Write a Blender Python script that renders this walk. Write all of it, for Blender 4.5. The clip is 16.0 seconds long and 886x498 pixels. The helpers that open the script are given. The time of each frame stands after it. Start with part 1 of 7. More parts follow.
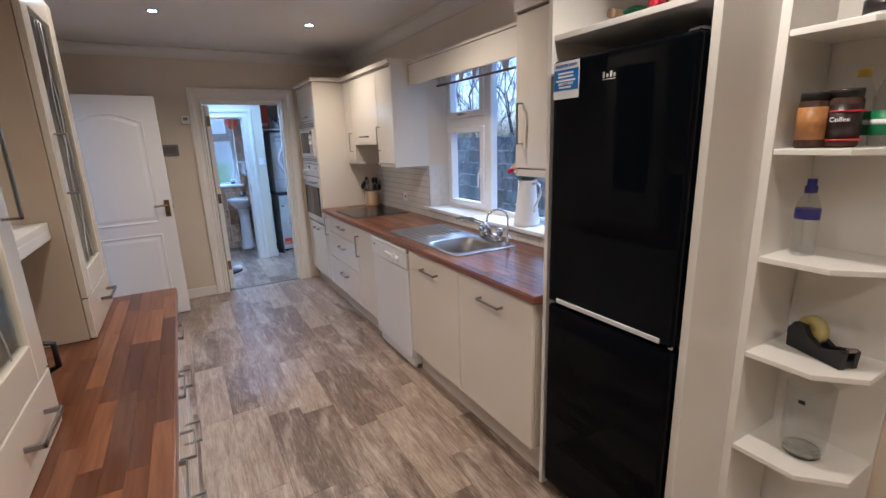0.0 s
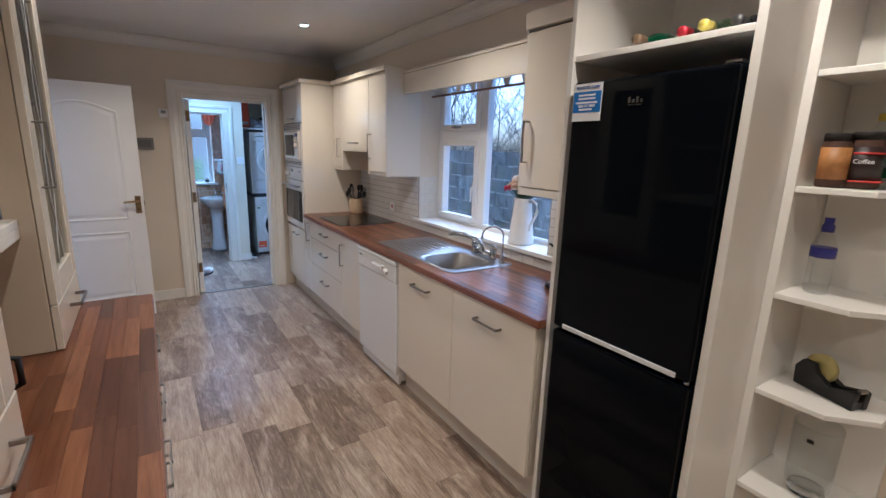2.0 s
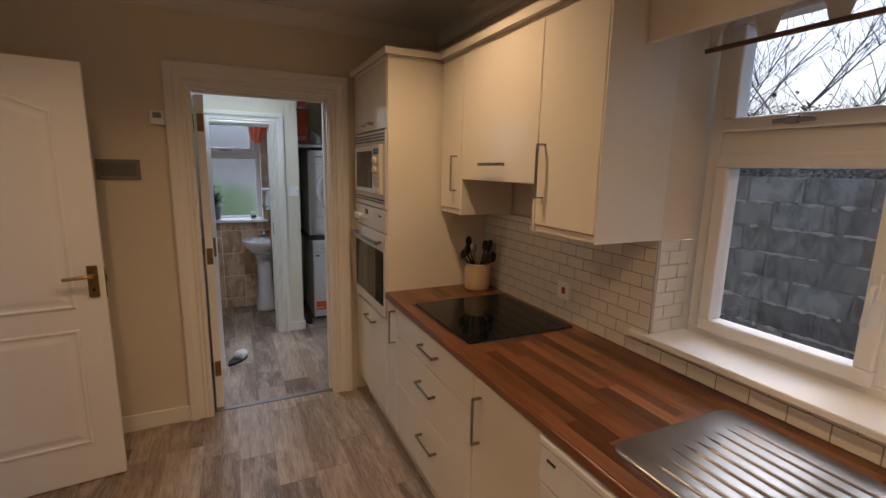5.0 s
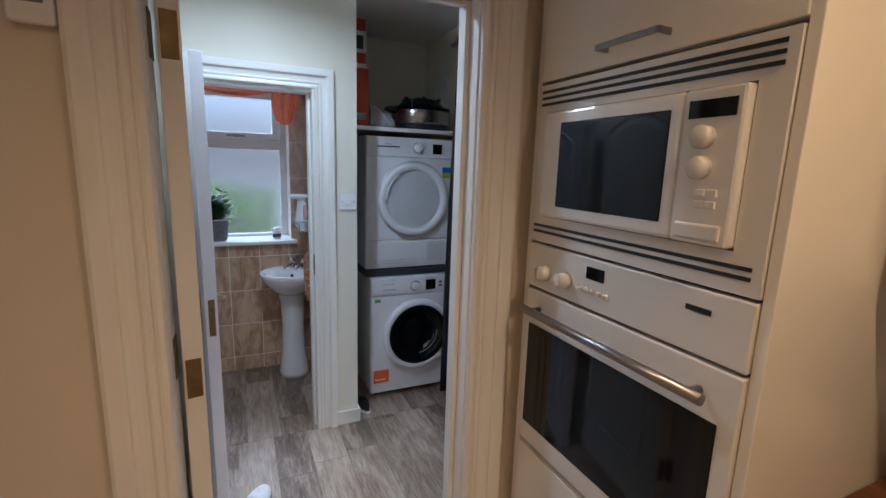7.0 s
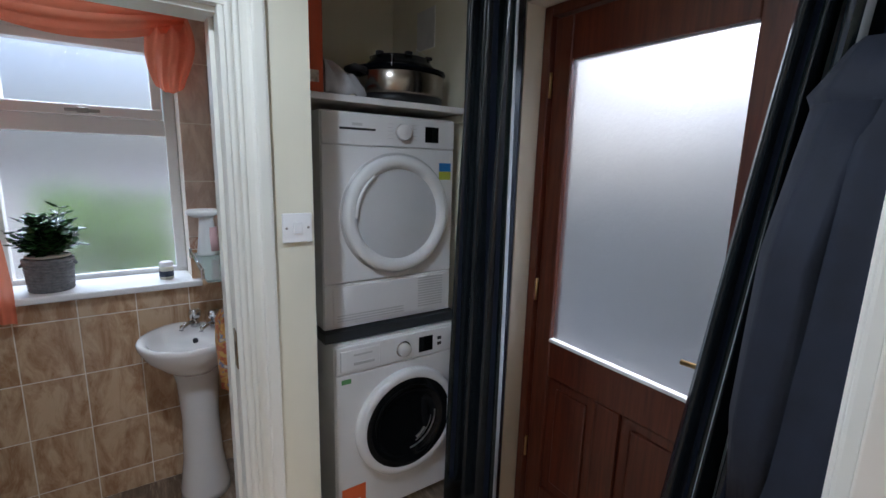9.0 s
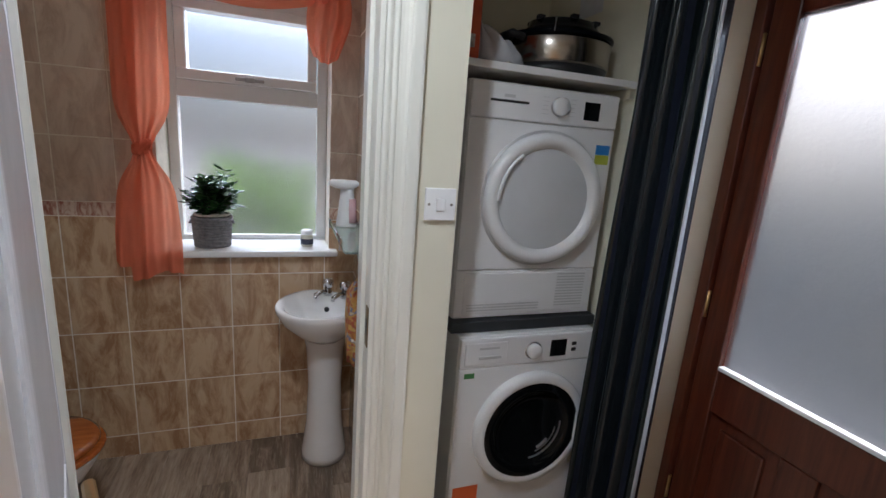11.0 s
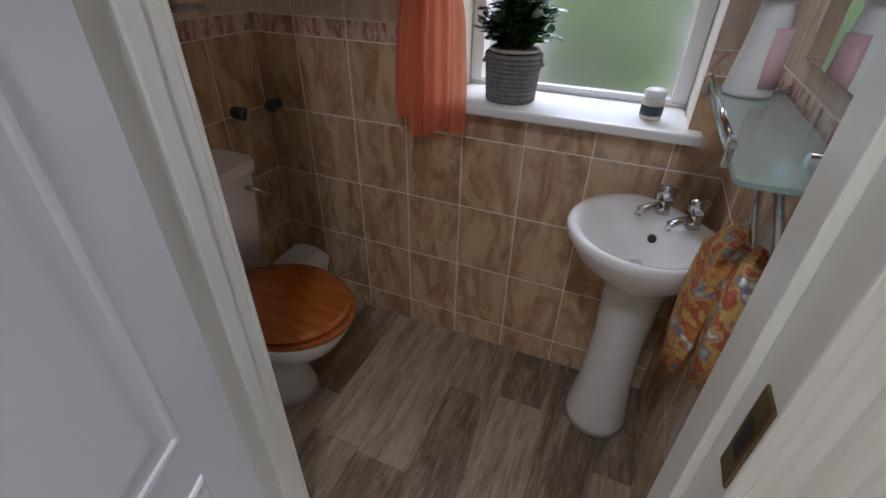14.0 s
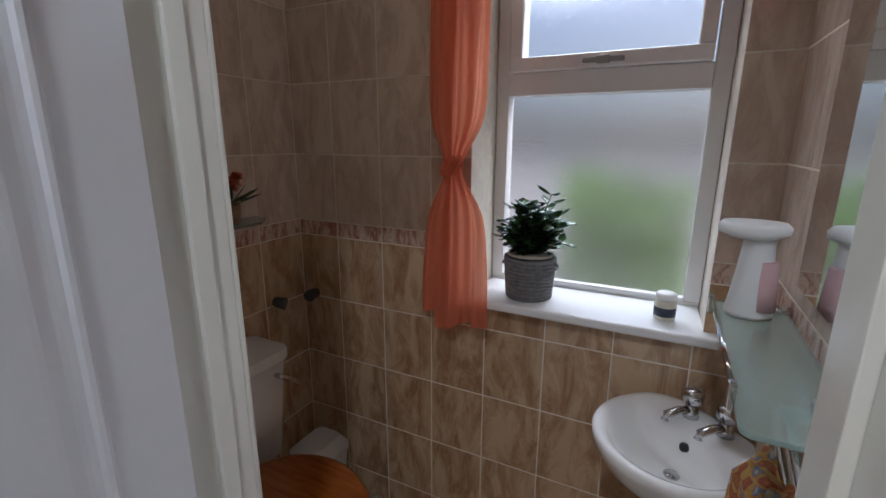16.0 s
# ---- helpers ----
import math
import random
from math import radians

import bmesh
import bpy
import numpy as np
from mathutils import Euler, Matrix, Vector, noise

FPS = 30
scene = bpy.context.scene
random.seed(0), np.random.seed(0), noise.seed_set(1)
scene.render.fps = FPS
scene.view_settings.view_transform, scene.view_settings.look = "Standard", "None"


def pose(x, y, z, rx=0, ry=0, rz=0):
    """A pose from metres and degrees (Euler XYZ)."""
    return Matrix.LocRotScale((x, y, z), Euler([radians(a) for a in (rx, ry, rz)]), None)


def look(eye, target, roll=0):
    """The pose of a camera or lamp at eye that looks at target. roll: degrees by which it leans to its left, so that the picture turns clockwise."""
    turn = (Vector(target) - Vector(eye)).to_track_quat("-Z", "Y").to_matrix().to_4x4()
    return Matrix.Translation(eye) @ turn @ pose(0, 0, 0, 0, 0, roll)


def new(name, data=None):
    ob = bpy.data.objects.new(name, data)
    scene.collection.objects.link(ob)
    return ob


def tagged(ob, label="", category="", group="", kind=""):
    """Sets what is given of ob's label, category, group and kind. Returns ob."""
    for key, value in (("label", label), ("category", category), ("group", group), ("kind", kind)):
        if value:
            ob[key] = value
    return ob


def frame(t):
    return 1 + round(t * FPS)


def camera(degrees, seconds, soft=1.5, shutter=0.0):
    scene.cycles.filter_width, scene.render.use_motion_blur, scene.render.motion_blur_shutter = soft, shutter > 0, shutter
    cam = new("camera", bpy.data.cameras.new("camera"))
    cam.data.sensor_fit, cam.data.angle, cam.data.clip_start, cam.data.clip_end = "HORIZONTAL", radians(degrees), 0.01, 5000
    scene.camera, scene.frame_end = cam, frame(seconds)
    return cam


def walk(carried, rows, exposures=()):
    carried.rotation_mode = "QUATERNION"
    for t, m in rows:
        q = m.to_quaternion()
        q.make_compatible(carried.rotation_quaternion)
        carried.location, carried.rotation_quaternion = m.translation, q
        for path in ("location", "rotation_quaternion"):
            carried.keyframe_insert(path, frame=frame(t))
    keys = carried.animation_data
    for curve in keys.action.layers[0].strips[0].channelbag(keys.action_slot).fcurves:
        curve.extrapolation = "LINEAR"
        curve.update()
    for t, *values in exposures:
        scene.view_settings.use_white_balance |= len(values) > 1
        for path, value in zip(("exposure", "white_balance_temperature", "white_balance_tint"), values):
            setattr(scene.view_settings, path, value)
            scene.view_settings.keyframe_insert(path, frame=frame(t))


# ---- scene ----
cam = camera(89.4, 16.0)
PATH = [
    (0, (1.195, 1.041, 1.537), (2.157, 2.729, 1.063), -1.9),
    (0.5, (1.161, 0.966, 1.549), (1.82, 2.793, 1.073), -0.8),
    (0.7, (1.148, 0.952, 1.545), (1.802, 2.784, 1.078), 0.3),
    (1, (1.153, 0.929, 1.554), (1.881, 2.732, 1.085), 1.3),
    (1.5, (1.156, 0.976, 1.559), (2.075, 2.694, 1.109), 1.6),
    (2, (1.122, 1.18, 1.552), (2.201, 2.808, 1.119), 1.8),
    (2.5, (1.094, 1.456, 1.547), (2.228, 3.051, 1.133), 0.5),
    (2.7, (1.13, 1.557, 1.52), (2.276, 3.144, 1.108), 0.5),
    (3, (1.246, 1.715, 1.529), (2.379, 3.307, 1.103), 0.8),
    (3.5, (1.412, 1.984, 1.568), (2.455, 3.637, 1.141), 1.2),
    (4, (1.49, 2.357, 1.559), (2.455, 4.057, 1.135), 1.3),
    (4.5, (1.562, 2.789, 1.533), (2.476, 4.522, 1.129), 0.8),
    (5, (1.641, 3.302, 1.563), (2.488, 5.079, 1.209), 1.2),
    (5.2, (1.639, 3.506, 1.544), (2.462, 5.295, 1.196), 1.3),
    (7.3, (1.634, 5.395, 1.536), (2.449, 7.184, 1.171), 1.9),
    (7.5, (1.657, 5.555, 1.537), (2.496, 7.332, 1.169), 2.0),
    (8, (1.713, 5.905, 1.567), (2.63, 7.645, 1.204), 1.8),
    (10.3, (1.821, 6.415, 1.478), (3.079, 7.917, 1.077), 1.9),
    (10.5, (1.789, 6.432, 1.492), (2.927, 8.022, 1.071), 2.8),
    (11, (1.78, 6.467, 1.483), (2.434, 8.305, 1.04), 4.3),
    (11.5, (1.818, 6.57, 1.502), (1.744, 8.512, 1.032), 1.7),
    (12, (1.841, 6.697, 1.508), (1.368, 8.573, 1.003), 0.0),
    (12.5, (1.815, 6.873, 1.43), (1.27, 8.643, 0.674), -0.7),
    (13, (1.808, 7.082, 1.417), (1.217, 8.817, 0.618), -0.3),
    (13.5, (1.804, 7.228, 1.368), (1.184, 8.871, 0.411), 0.3),
    (14, (1.819, 7.281, 1.355), (1.182, 8.817, 0.243), 1.2),
    (14.5, (1.837, 7.278, 1.36), (1.15, 8.788, 0.243), 0.9),
    (15, (1.844, 7.28, 1.444), (1.033, 8.964, 0.731), -0.4),
    (15.5, (1.843, 7.277, 1.473), (0.99, 9.016, 0.972), -0.5),
    (16, (1.84, 7.277, 1.472), (0.965, 9.013, 1.002), 0.2),
]
EXPOSURES = [(0, 0.87, 3950, 6), (1.2, 0.86, 3900, 5), (1.8, 0.84, 3880, 4), (2.5, 0.72, 3850, 4), (3.0, 0.72, 3950, 4), (3.4, 0.92, 4300, 7), (4, 0.38, 4950, 9), (4.5, -0.05, 5450, 10), (5.2, 0.02, 5450, 10), (7.3, 0.48, 4950, 9), (8.2, 0.43, 5350, 9), (10.3, 0.78, 5700, 10), (11.5, 0.45, 6000, 12), (12, 0.38, 6000, 13), (13, 0.15, 5950, 13), (13.5, 0.17, 6000, 13), (14, 0.3, 6000, 13), (14.5, 0.45, 6050, 13), (15, 0.25, 6000, 13), (15.5, 0.1, 5950, 13), (16, 0.18, 5950, 12)]
walk(cam, [(t, look(eye, target, roll)) for t, eye, target, roll in PATH], EXPOSURES)

# ---- light ----
world = bpy.data.worlds.new("sky")
scene.world = world
world.use_nodes = True
wn = world.node_tree.nodes
sky = wn.new("ShaderNodeTexSky")
sky.sky_type = "NISHITA"
sky.sun_disc = False
sky.sun_elevation, sky.sun_rotation = radians(48), radians(60)
sky.air_density, sky.dust_density, sky.ozone_density = 0.8, 5.0, 1.5
world.node_tree.links.new(sky.outputs[0], wn["Background"].inputs[0])
wn["Background"].inputs[1].default_value = 0.15

sun_lamp = bpy.data.lights.new("sun", "SUN")
sun_lamp.energy, sun_lamp.angle, sun_lamp.color = 0.8, radians(25), (1.0, 0.96, 0.9)
sun_ob = new("sun", sun_lamp)
sun_ob.matrix_world = look((12, 4, 9), (3, 4, 1))

# area lamps added outside the frosted panes to boost the yard sky's daylight
for name, eye, target, w, hgt, watts in (("sky_toilet_window", (1.62, 9.45, 2.5), (1.55, 8.3, 0.9), 1.1, 0.8, 23), ("sky_back_door", (3.9, 7.1, 2.5), (2.4, 7.05, 0.8), 1.1, 0.8, 15)):
    lamp = bpy.data.lights.new(name, "AREA")
    lamp.shape, lamp.size, lamp.size_y, lamp.energy, lamp.color = "RECTANGLE", w, hgt, watts, (0.88, 0.94, 1.0)
    new(name, lamp).matrix_world = look(eye, target)

# ---- helpers ----
def tree_of(name):
    m = bpy.data.materials.new(name)
    m.use_nodes = True
    return m, m.node_tree.nodes, m.node_tree.links, m.node_tree.nodes["Principled BSDF"]


def ramp(nodes, links, fac, c0, c1, p0=0.3, p1=0.7):
    r = nodes.new("ShaderNodeValToRGB")
    r.color_ramp.elements[0].position, r.color_ramp.elements[1].position = p0, p1
    r.color_ramp.elements[0].color, r.color_ramp.elements[1].color = (*c0, 1), (*c1, 1)
    links.new(fac, r.inputs[0])
    return r.outputs[0]


def mix(nodes, links, fac, a, b, kind="MIX"):
    n = nodes.new("ShaderNodeMix")
    n.data_type, n.blend_type = "RGBA", kind
    for sock, v in ((n.inputs[0], fac), (n.inputs[6], a), (n.inputs[7], b)):
        if isinstance(v, (int, float)):
            sock.default_value = v
        elif isinstance(v, tuple):
            sock.default_value = (*v, 1)
        else:
            links.new(v, sock)
    return n.outputs[2]


def noise_tex(nodes, links, scale, stretch=(1, 1, 1), detail=4.0, rough=0.55, offset=None, distort=0.0):
    c = nodes.new("ShaderNodeTexCoord")
    mp = nodes.new("ShaderNodeMapping")
    mp.inputs["Scale"].default_value = stretch
    links.new(c.outputs["Object"], mp.inputs[0])
    if offset is not None:
        links.new(offset, mp.inputs["Location"])
    n = nodes.new("ShaderNodeTexNoise")
    n.inputs["Scale"].default_value, n.inputs["Detail"].default_value = scale, detail
    n.inputs["Roughness"].default_value, n.inputs["Distortion"].default_value = rough, distort
    links.new(mp.outputs[0], n.inputs["Vector"])
    return n.outputs["Fac"]


def bump(nodes, links, bsdf, height, strength=0.2, distance=0.002):
    b = nodes.new("ShaderNodeBump")
    b.inputs["Strength"].default_value, b.inputs["Distance"].default_value = strength, distance
    links.new(height, b.inputs["Height"])
    links.new(b.outputs[0], bsdf.inputs["Normal"])


def plain(name, color, rough=0.5, metal=0.0, vary=0.06, scale=3.0, relief=0.0, relief_scale=60.0, coat=0.0, gloss_vary=0.05):
    """A surface of one colour with faint blotches, uneven gloss and a little relief."""
    m, n, l, p = tree_of(name)
    f = noise_tex(n, l, scale)
    dark, light = tuple(c * (1 - vary) for c in color), tuple(min(1, c * (1 + vary)) for c in color)
    l.new(ramp(n, l, f, dark, light), p.inputs["Base Color"])
    g = n.new("ShaderNodeMapRange")
    g.inputs[3].default_value, g.inputs[4].default_value = max(0.02, rough - gloss_vary), rough + gloss_vary
    l.new(noise_tex(n, l, scale * 4), g.inputs[0])
    l.new(g.outputs[0], p.inputs["Roughness"])
    p.inputs["Metallic"].default_value, p.inputs["Coat Weight"].default_value = metal, coat
    p.inputs["Coat Roughness"].default_value = 0.05
    if relief:
        bump(n, l, p, noise_tex(n, l, relief_scale), relief)
    return m


def piece_offset(n, l, k=20.0):
    """A shift of the texture that differs from piece to piece."""
    oi = n.new("ShaderNodeObjectInfo")
    v = n.new("ShaderNodeVectorMath")
    v.operation = "SCALE"
    v.inputs[0].default_value = (7.3, 13.1, 5.7)
    l.new(oi.outputs["Random"], v.inputs["Scale"])
    return oi.outputs["Random"], v.outputs[0]


def wood(name, tones, grain, rough=0.35, stretch=(18, 1.2, 18), coat=0.0, pieces=True, relief=0.15):
    """Wood with its grain along one axis; tones: colours from which each piece takes its own."""
    m, n, l, p = tree_of(name)
    rnd, off = piece_offset(n, l)
    r = n.new("ShaderNodeValToRGB")
    r.color_ramp.elements[0].color, r.color_ramp.elements[1].color = (*tones[0], 1), (*tones[-1], 1)
    for i, c in enumerate(tones[1:-1]):
        e = r.color_ramp.elements.new((i + 1) / (len(tones) - 1))
        e.color = (*c, 1)
    l.new(rnd, r.inputs[0])
    if not pieces:
        r.inputs[0].default_value = 0.5
        l.remove(r.inputs[0].links[0])
    g1 = noise_tex(n, l, 4.0, stretch, 6, 0.6, off, 0.6)
    g2 = noise_tex(n, l, 1.4, (stretch[0] * 0.25, stretch[1], stretch[2] * 0.25), 3, 0.5, off, 1.2)
    c = mix(n, l, ramp(n, l, g1, (0, 0, 0), (1, 1, 1), 0.38, 0.68), r.outputs[0], grain, "MULTIPLY")
    c2 = mix(n, l, ramp(n, l, g2, (0, 0, 0), (0.55, 0.55, 0.55), 0.35, 0.7), c, grain, "MULTIPLY")
    l.new(c2, p.inputs["Base Color"])
    p.inputs["Roughness"].default_value = rough
    p.inputs["Coat Weight"].default_value, p.inputs["Coat Roughness"].default_value = coat, 0.18
    bump(n, l, p, g1, relief, 0.001)
    return m


def glass(name, rough=0.0, tint=(1, 1, 1), relief=0.0, relief_scale=40.0):
    m, n, l, p = tree_of(name)
    p.inputs["Base Color"].default_value = (*tint, 1)
    p.inputs["Roughness"].default_value, p.inputs["Transmission Weight"].default_value = rough, 1.0
    p.inputs["IOR"].default_value = 1.45
    if relief:
        bump(n, l, p, noise_tex(n, l, relief_scale, (1, 1, 1), 3), relief, 0.01)
    return m


def emit(name, color, power):
    m, n, l, p = tree_of(name)
    p.inputs["Base Color"].default_value = (0, 0, 0, 1)
    p.inputs["Emission Color"].default_value, p.inputs["Emission Strength"].default_value = (*color, 1), power
    return m


def shape():
    return bmesh.new()


def box(bm, x0, x1, y0, y1, z0, z1, bevel=0.0, seg=2):
    g = bmesh.ops.create_cube(bm, size=1.0)
    vs = g["verts"]
    for v in vs:
        v.co = Vector((x0 + (v.co.x + 0.5) * (x1 - x0), y0 + (v.co.y + 0.5) * (y1 - y0), z0 + (v.co.z + 0.5) * (z1 - z0)))
    if bevel > 0:
        es = {e for v in vs for e in v.link_edges}
        bmesh.ops.bevel(bm, geom=list(es), offset=bevel, segments=seg, affect="EDGES", profile=0.5)
    return bm


def tube(bm, points, r, seg=10, r_end=None):
    """A round bar along a line of points."""
    pts = [Vector(p) for p in points]
    rings = []
    up = Vector((0.13, 0.31, 0.94))
    for i, p in enumerate(pts):
        d = (pts[min(i + 1, len(pts) - 1)] - pts[max(i - 1, 0)]).normalized()
        a = d.cross(up)
        a = a.normalized() if a.length > 1e-4 else Vector((1, 0, 0))
        b = d.cross(a)
        k = i / max(1, len(pts) - 1)
        rr = r if r_end is None else r + (r_end - r) * k
        rings.append([bm.verts.new(p + rr * (math.cos(t) * a + math.sin(t) * b)) for t in [2 * math.pi * j / seg for j in range(seg)]])
    for q, w in zip(rings, rings[1:]):
        for j in range(seg):
            f = bm.faces.new((q[j], q[(j + 1) % seg], w[(j + 1) % seg], w[j]))
            f.smooth = True
    bm.faces.new(rings[0][::-1])
    bm.faces.new(rings[-1])
    return bm


def lathe(bm, profile, centre, seg=28, sx=1.0, sy=1.0, axis="Z", caps=True):
    """A turned shape; profile: (radius, height) from one end to the other."""
    c = Vector(centre)
    rings = []
    for r, h in profile:
        ring = []
        for j in range(seg):
            t = 2 * math.pi * j / seg
            a, b = r * math.cos(t) * sx, r * math.sin(t) * sy
            o = {"Z": (a, b, h), "Y": (a, h, -b), "X": (h, a, b)}[axis]
            ring.append(bm.verts.new(c + Vector(o)))
        rings.append(ring)
    for q, w in zip(rings, rings[1:]):
        for j in range(seg):
            f = bm.faces.new((q[j], q[(j + 1) % seg], w[(j + 1) % seg], w[j]))
            f.smooth = True
    if caps and profile[0][0] > 1e-5:
        bm.faces.new(rings[0][::-1])
    if caps and profile[-1][0] > 1e-5:
        bm.faces.new(rings[-1])
    return bm


def prism(bm, outline, z0, z1, bevel=0.0):
    """An outline in x and y, raised from z0 to z1."""
    a = [bm.verts.new((x, y, z0)) for x, y in outline]
    b = [bm.verts.new((x, y, z1)) for x, y in outline]
    n = len(a)
    bm.faces.new(a[::-1])
    bm.faces.new(b)
    for i in range(n):
        bm.faces.new((a[i], a[(i + 1) % n], b[(i + 1) % n], b[i]))
    if bevel:
        bmesh.ops.bevel(bm, geom=bm.edges[:], offset=bevel, segments=2, affect="EDGES", profile=0.5)
    return bm


def sheet(bm, fn, nu, nv):
    """A surface from a function of u and v in 0..1."""
    g = [[bm.verts.new(fn(i / nu, j / nv)) for j in range(nv + 1)] for i in range(nu + 1)]
    for i in range(nu):
        for j in range(nv):
            f = bm.faces.new((g[i][j], g[i + 1][j], g[i + 1][j + 1], g[i][j + 1]))
            f.smooth = True
    return bm


def mesh_of(name, bm, material):
    bmesh.ops.recalc_face_normals(bm, faces=bm.faces[:])
    me = bpy.data.meshes.new(name)
    bm.to_mesh(me)
    bm.free()
    me.materials.append(material)
    return me


def part(name, bm, material, parent=None, label=""):
    ob = new(name, mesh_of(name, bm, material))
    if parent is not None:
        ob.parent = parent
        ob.matrix_parent_inverse = parent.matrix_world.inverted()
    if label:
        ob["label"] = label
    return ob


def thing(name, label, category, group="", kind="", at=(0, 0, 0)):
    ob = new(name)
    ob.location = at
    ob.matrix_world = Matrix.Translation(at)
    ob.empty_display_size = 0.05
    return tagged(ob, label, category, group, kind)


def single(name, bm, material, label, category, group="", kind=""):
    return tagged(part(name, bm, material), label, category, group, kind)


def thicken(ob, t):
    s = ob.modifiers.new("thickness", "SOLIDIFY")
    s.thickness, s.offset = t, 0
    return ob


def pieces_on(parent, name, material, boxes, bevel):
    """Alike pieces, each an object; boxes: (x0, x1, y0, y1, z0, z1). Equal sizes share a mesh."""
    made = {}
    for b in boxes:
        size = tuple(round(b[i + 1] - b[i], 4) for i in (0, 2, 4))
        if min(size) < 0.002:
            continue
        if size not in made:
            sx, sy, sz = (s / 2 for s in size)
            made[size] = mesh_of(name, box(shape(), -sx, sx, -sy, sy, -sz, sz, min(bevel, min(size) * 0.3), 1), material)
        ob = new(name, made[size])
        ob.parent = parent
        ob.matrix_parent_inverse = parent.matrix_world.inverted()
        ob.location = ((b[0] + b[1]) / 2, (b[2] + b[3]) / 2, (b[4] + b[5]) / 2)


def minus(lo, hi, cuts):
    """What is left of lo..hi after the cuts."""
    spans = [(lo, hi)]
    for a, b in cuts:
        spans = [s for u, v in spans for s in ((u, min(v, a)), (max(u, b), v)) if s[1] - s[0] > 1e-6]
    return spans


def wall_along(bm, axis, p0, p1, u0, u1, z0, z1, holes=()):
    """A wall of thickness p0..p1, running u0..u1, with openings (ua, ub, za, zb)."""
    us = sorted({u0, u1, *[min(max(h[i], u0), u1) for h in holes for i in (0, 1)]})
    for a, b in zip(us, us[1:]):
        mid = (a + b) / 2
        cuts = [(h[2], h[3]) for h in holes if h[0] < mid < h[1]]
        for c, d in minus(z0, z1, cuts):
            if axis == "y":
                box(bm, p0, p1, a, b, c, d)
            else:
                box(bm, a, b, p0, p1, c, d)
    bmesh.ops.remove_doubles(bm, verts=bm.verts[:], dist=1e-5)
    return bm


# ---- materials ----
PAINT_CREAM = plain("cream_paint", (0.70, 0.62, 0.49), 0.6, vary=0.04, scale=1.5, relief=0.08, relief_scale=220)
PAINT_PALE = plain("pale_cream_paint", (0.74, 0.71, 0.58), 0.55, vary=0.04, scale=1.5, relief=0.08, relief_scale=220)
PAINT_CEIL = plain("ceiling_paint", (0.74, 0.71, 0.66), 0.7, vary=0.03, scale=1.0, relief=0.06, relief_scale=180)
GLOSS_WHITE = plain("white_gloss_paint", (0.80, 0.77, 0.71), 0.3, vary=0.03, scale=2.0, relief=0.015, relief_scale=30)
WC_DOOR_WHITE = plain("white_gloss_door_paint", (0.78, 0.785, 0.82), 0.22, vary=0.03, scale=2.0, relief=0.08, relief_scale=28)
UNIT_CREAM = plain("gloss_cream_door", (0.78, 0.72, 0.60), 0.13, vary=0.015, scale=1.0, coat=0.5, gloss_vary=0.03)
UNIT_CREAM_MATT = plain("cream_carcass", (0.72, 0.67, 0.57), 0.35, vary=0.02, scale=1.0)
UNIT_WHITE = plain("white_melamine", (0.80, 0.78, 0.73), 0.35, vary=0.02, scale=1.5)
CABINET_SIDE = plain("tan_cabinet_side", (0.61, 0.52, 0.39), 0.35, vary=0.03, scale=2.0)
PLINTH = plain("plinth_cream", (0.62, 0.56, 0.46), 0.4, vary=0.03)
PLASTIC_WHITE = plain("white_plastic", (0.82, 0.82, 0.82), 0.3, vary=0.015)
UPVC = plain("upvc_white", (0.80, 0.80, 0.80), 0.25, vary=0.015)
APPLIANCE = plain("white_enamel", (0.80, 0.80, 0.81), 0.22, vary=0.01, coat=0.3)
APPLIANCE_GREY = plain("silver_grey_trim", (0.55, 0.55, 0.56), 0.35, metal=0.2, vary=0.02)
OVEN_WHITE = plain("oven_ivory_enamel", (0.72, 0.68, 0.60), 0.25, metal=0.15, vary=0.015)
BLACK_GLOSS = plain("black_gloss", (0.003, 0.004, 0.006), 0.045, vary=0.1, gloss_vary=0.02)
BLACK_GLOSS.node_tree.nodes["Principled BSDF"].inputs["Specular IOR Level"].default_value = 0.08
BLACK_MATT = plain("black_matt", (0.012, 0.012, 0.014), 0.45, vary=0.15)
BLACK_GLASS = plain("black_glass", (0.005, 0.006, 0.007), 0.05, vary=0.05, gloss_vary=0.015)
BLACK_GLASS.node_tree.nodes["Principled BSDF"].inputs["Specular IOR Level"].default_value = 0.3
STEEL = plain("brushed_steel", (0.33, 0.32, 0.31), 0.33, metal=1.0, vary=0.05, scale=8)
STEEL_DARK = plain("pewter_handle", (0.30, 0.28, 0.25), 0.35, metal=1.0, vary=0.08, scale=20)
CHROME = plain("chrome", (0.60, 0.60, 0.61), 0.08, metal=1.0, vary=0.02, gloss_vary=0.02)
BRASS = plain("worn_brass", (0.55, 0.38, 0.16), 0.32, metal=1.0, vary=0.15, scale=25)
BRASS_DARK = plain("aged_brass", (0.24, 0.17, 0.08), 0.4, metal=0.9, vary=0.2, scale=25)
CERAMIC = plain("white_ceramic", (0.80, 0.79, 0.78), 0.1, vary=0.01, coat=0.4, gloss_vary=0.02)
STONE_CROCK = plain("stoneware_beige", (0.48, 0.36, 0.22), 0.4, vary=0.1, scale=8, relief=0.1)
MAHOGANY = wood("mahogany_stain", [(0.10, 0.022, 0.010), (0.13, 0.03, 0.013)], (0.55, 0.45, 0.4), 0.3, (14, 14, 1.0), 0.3, False)
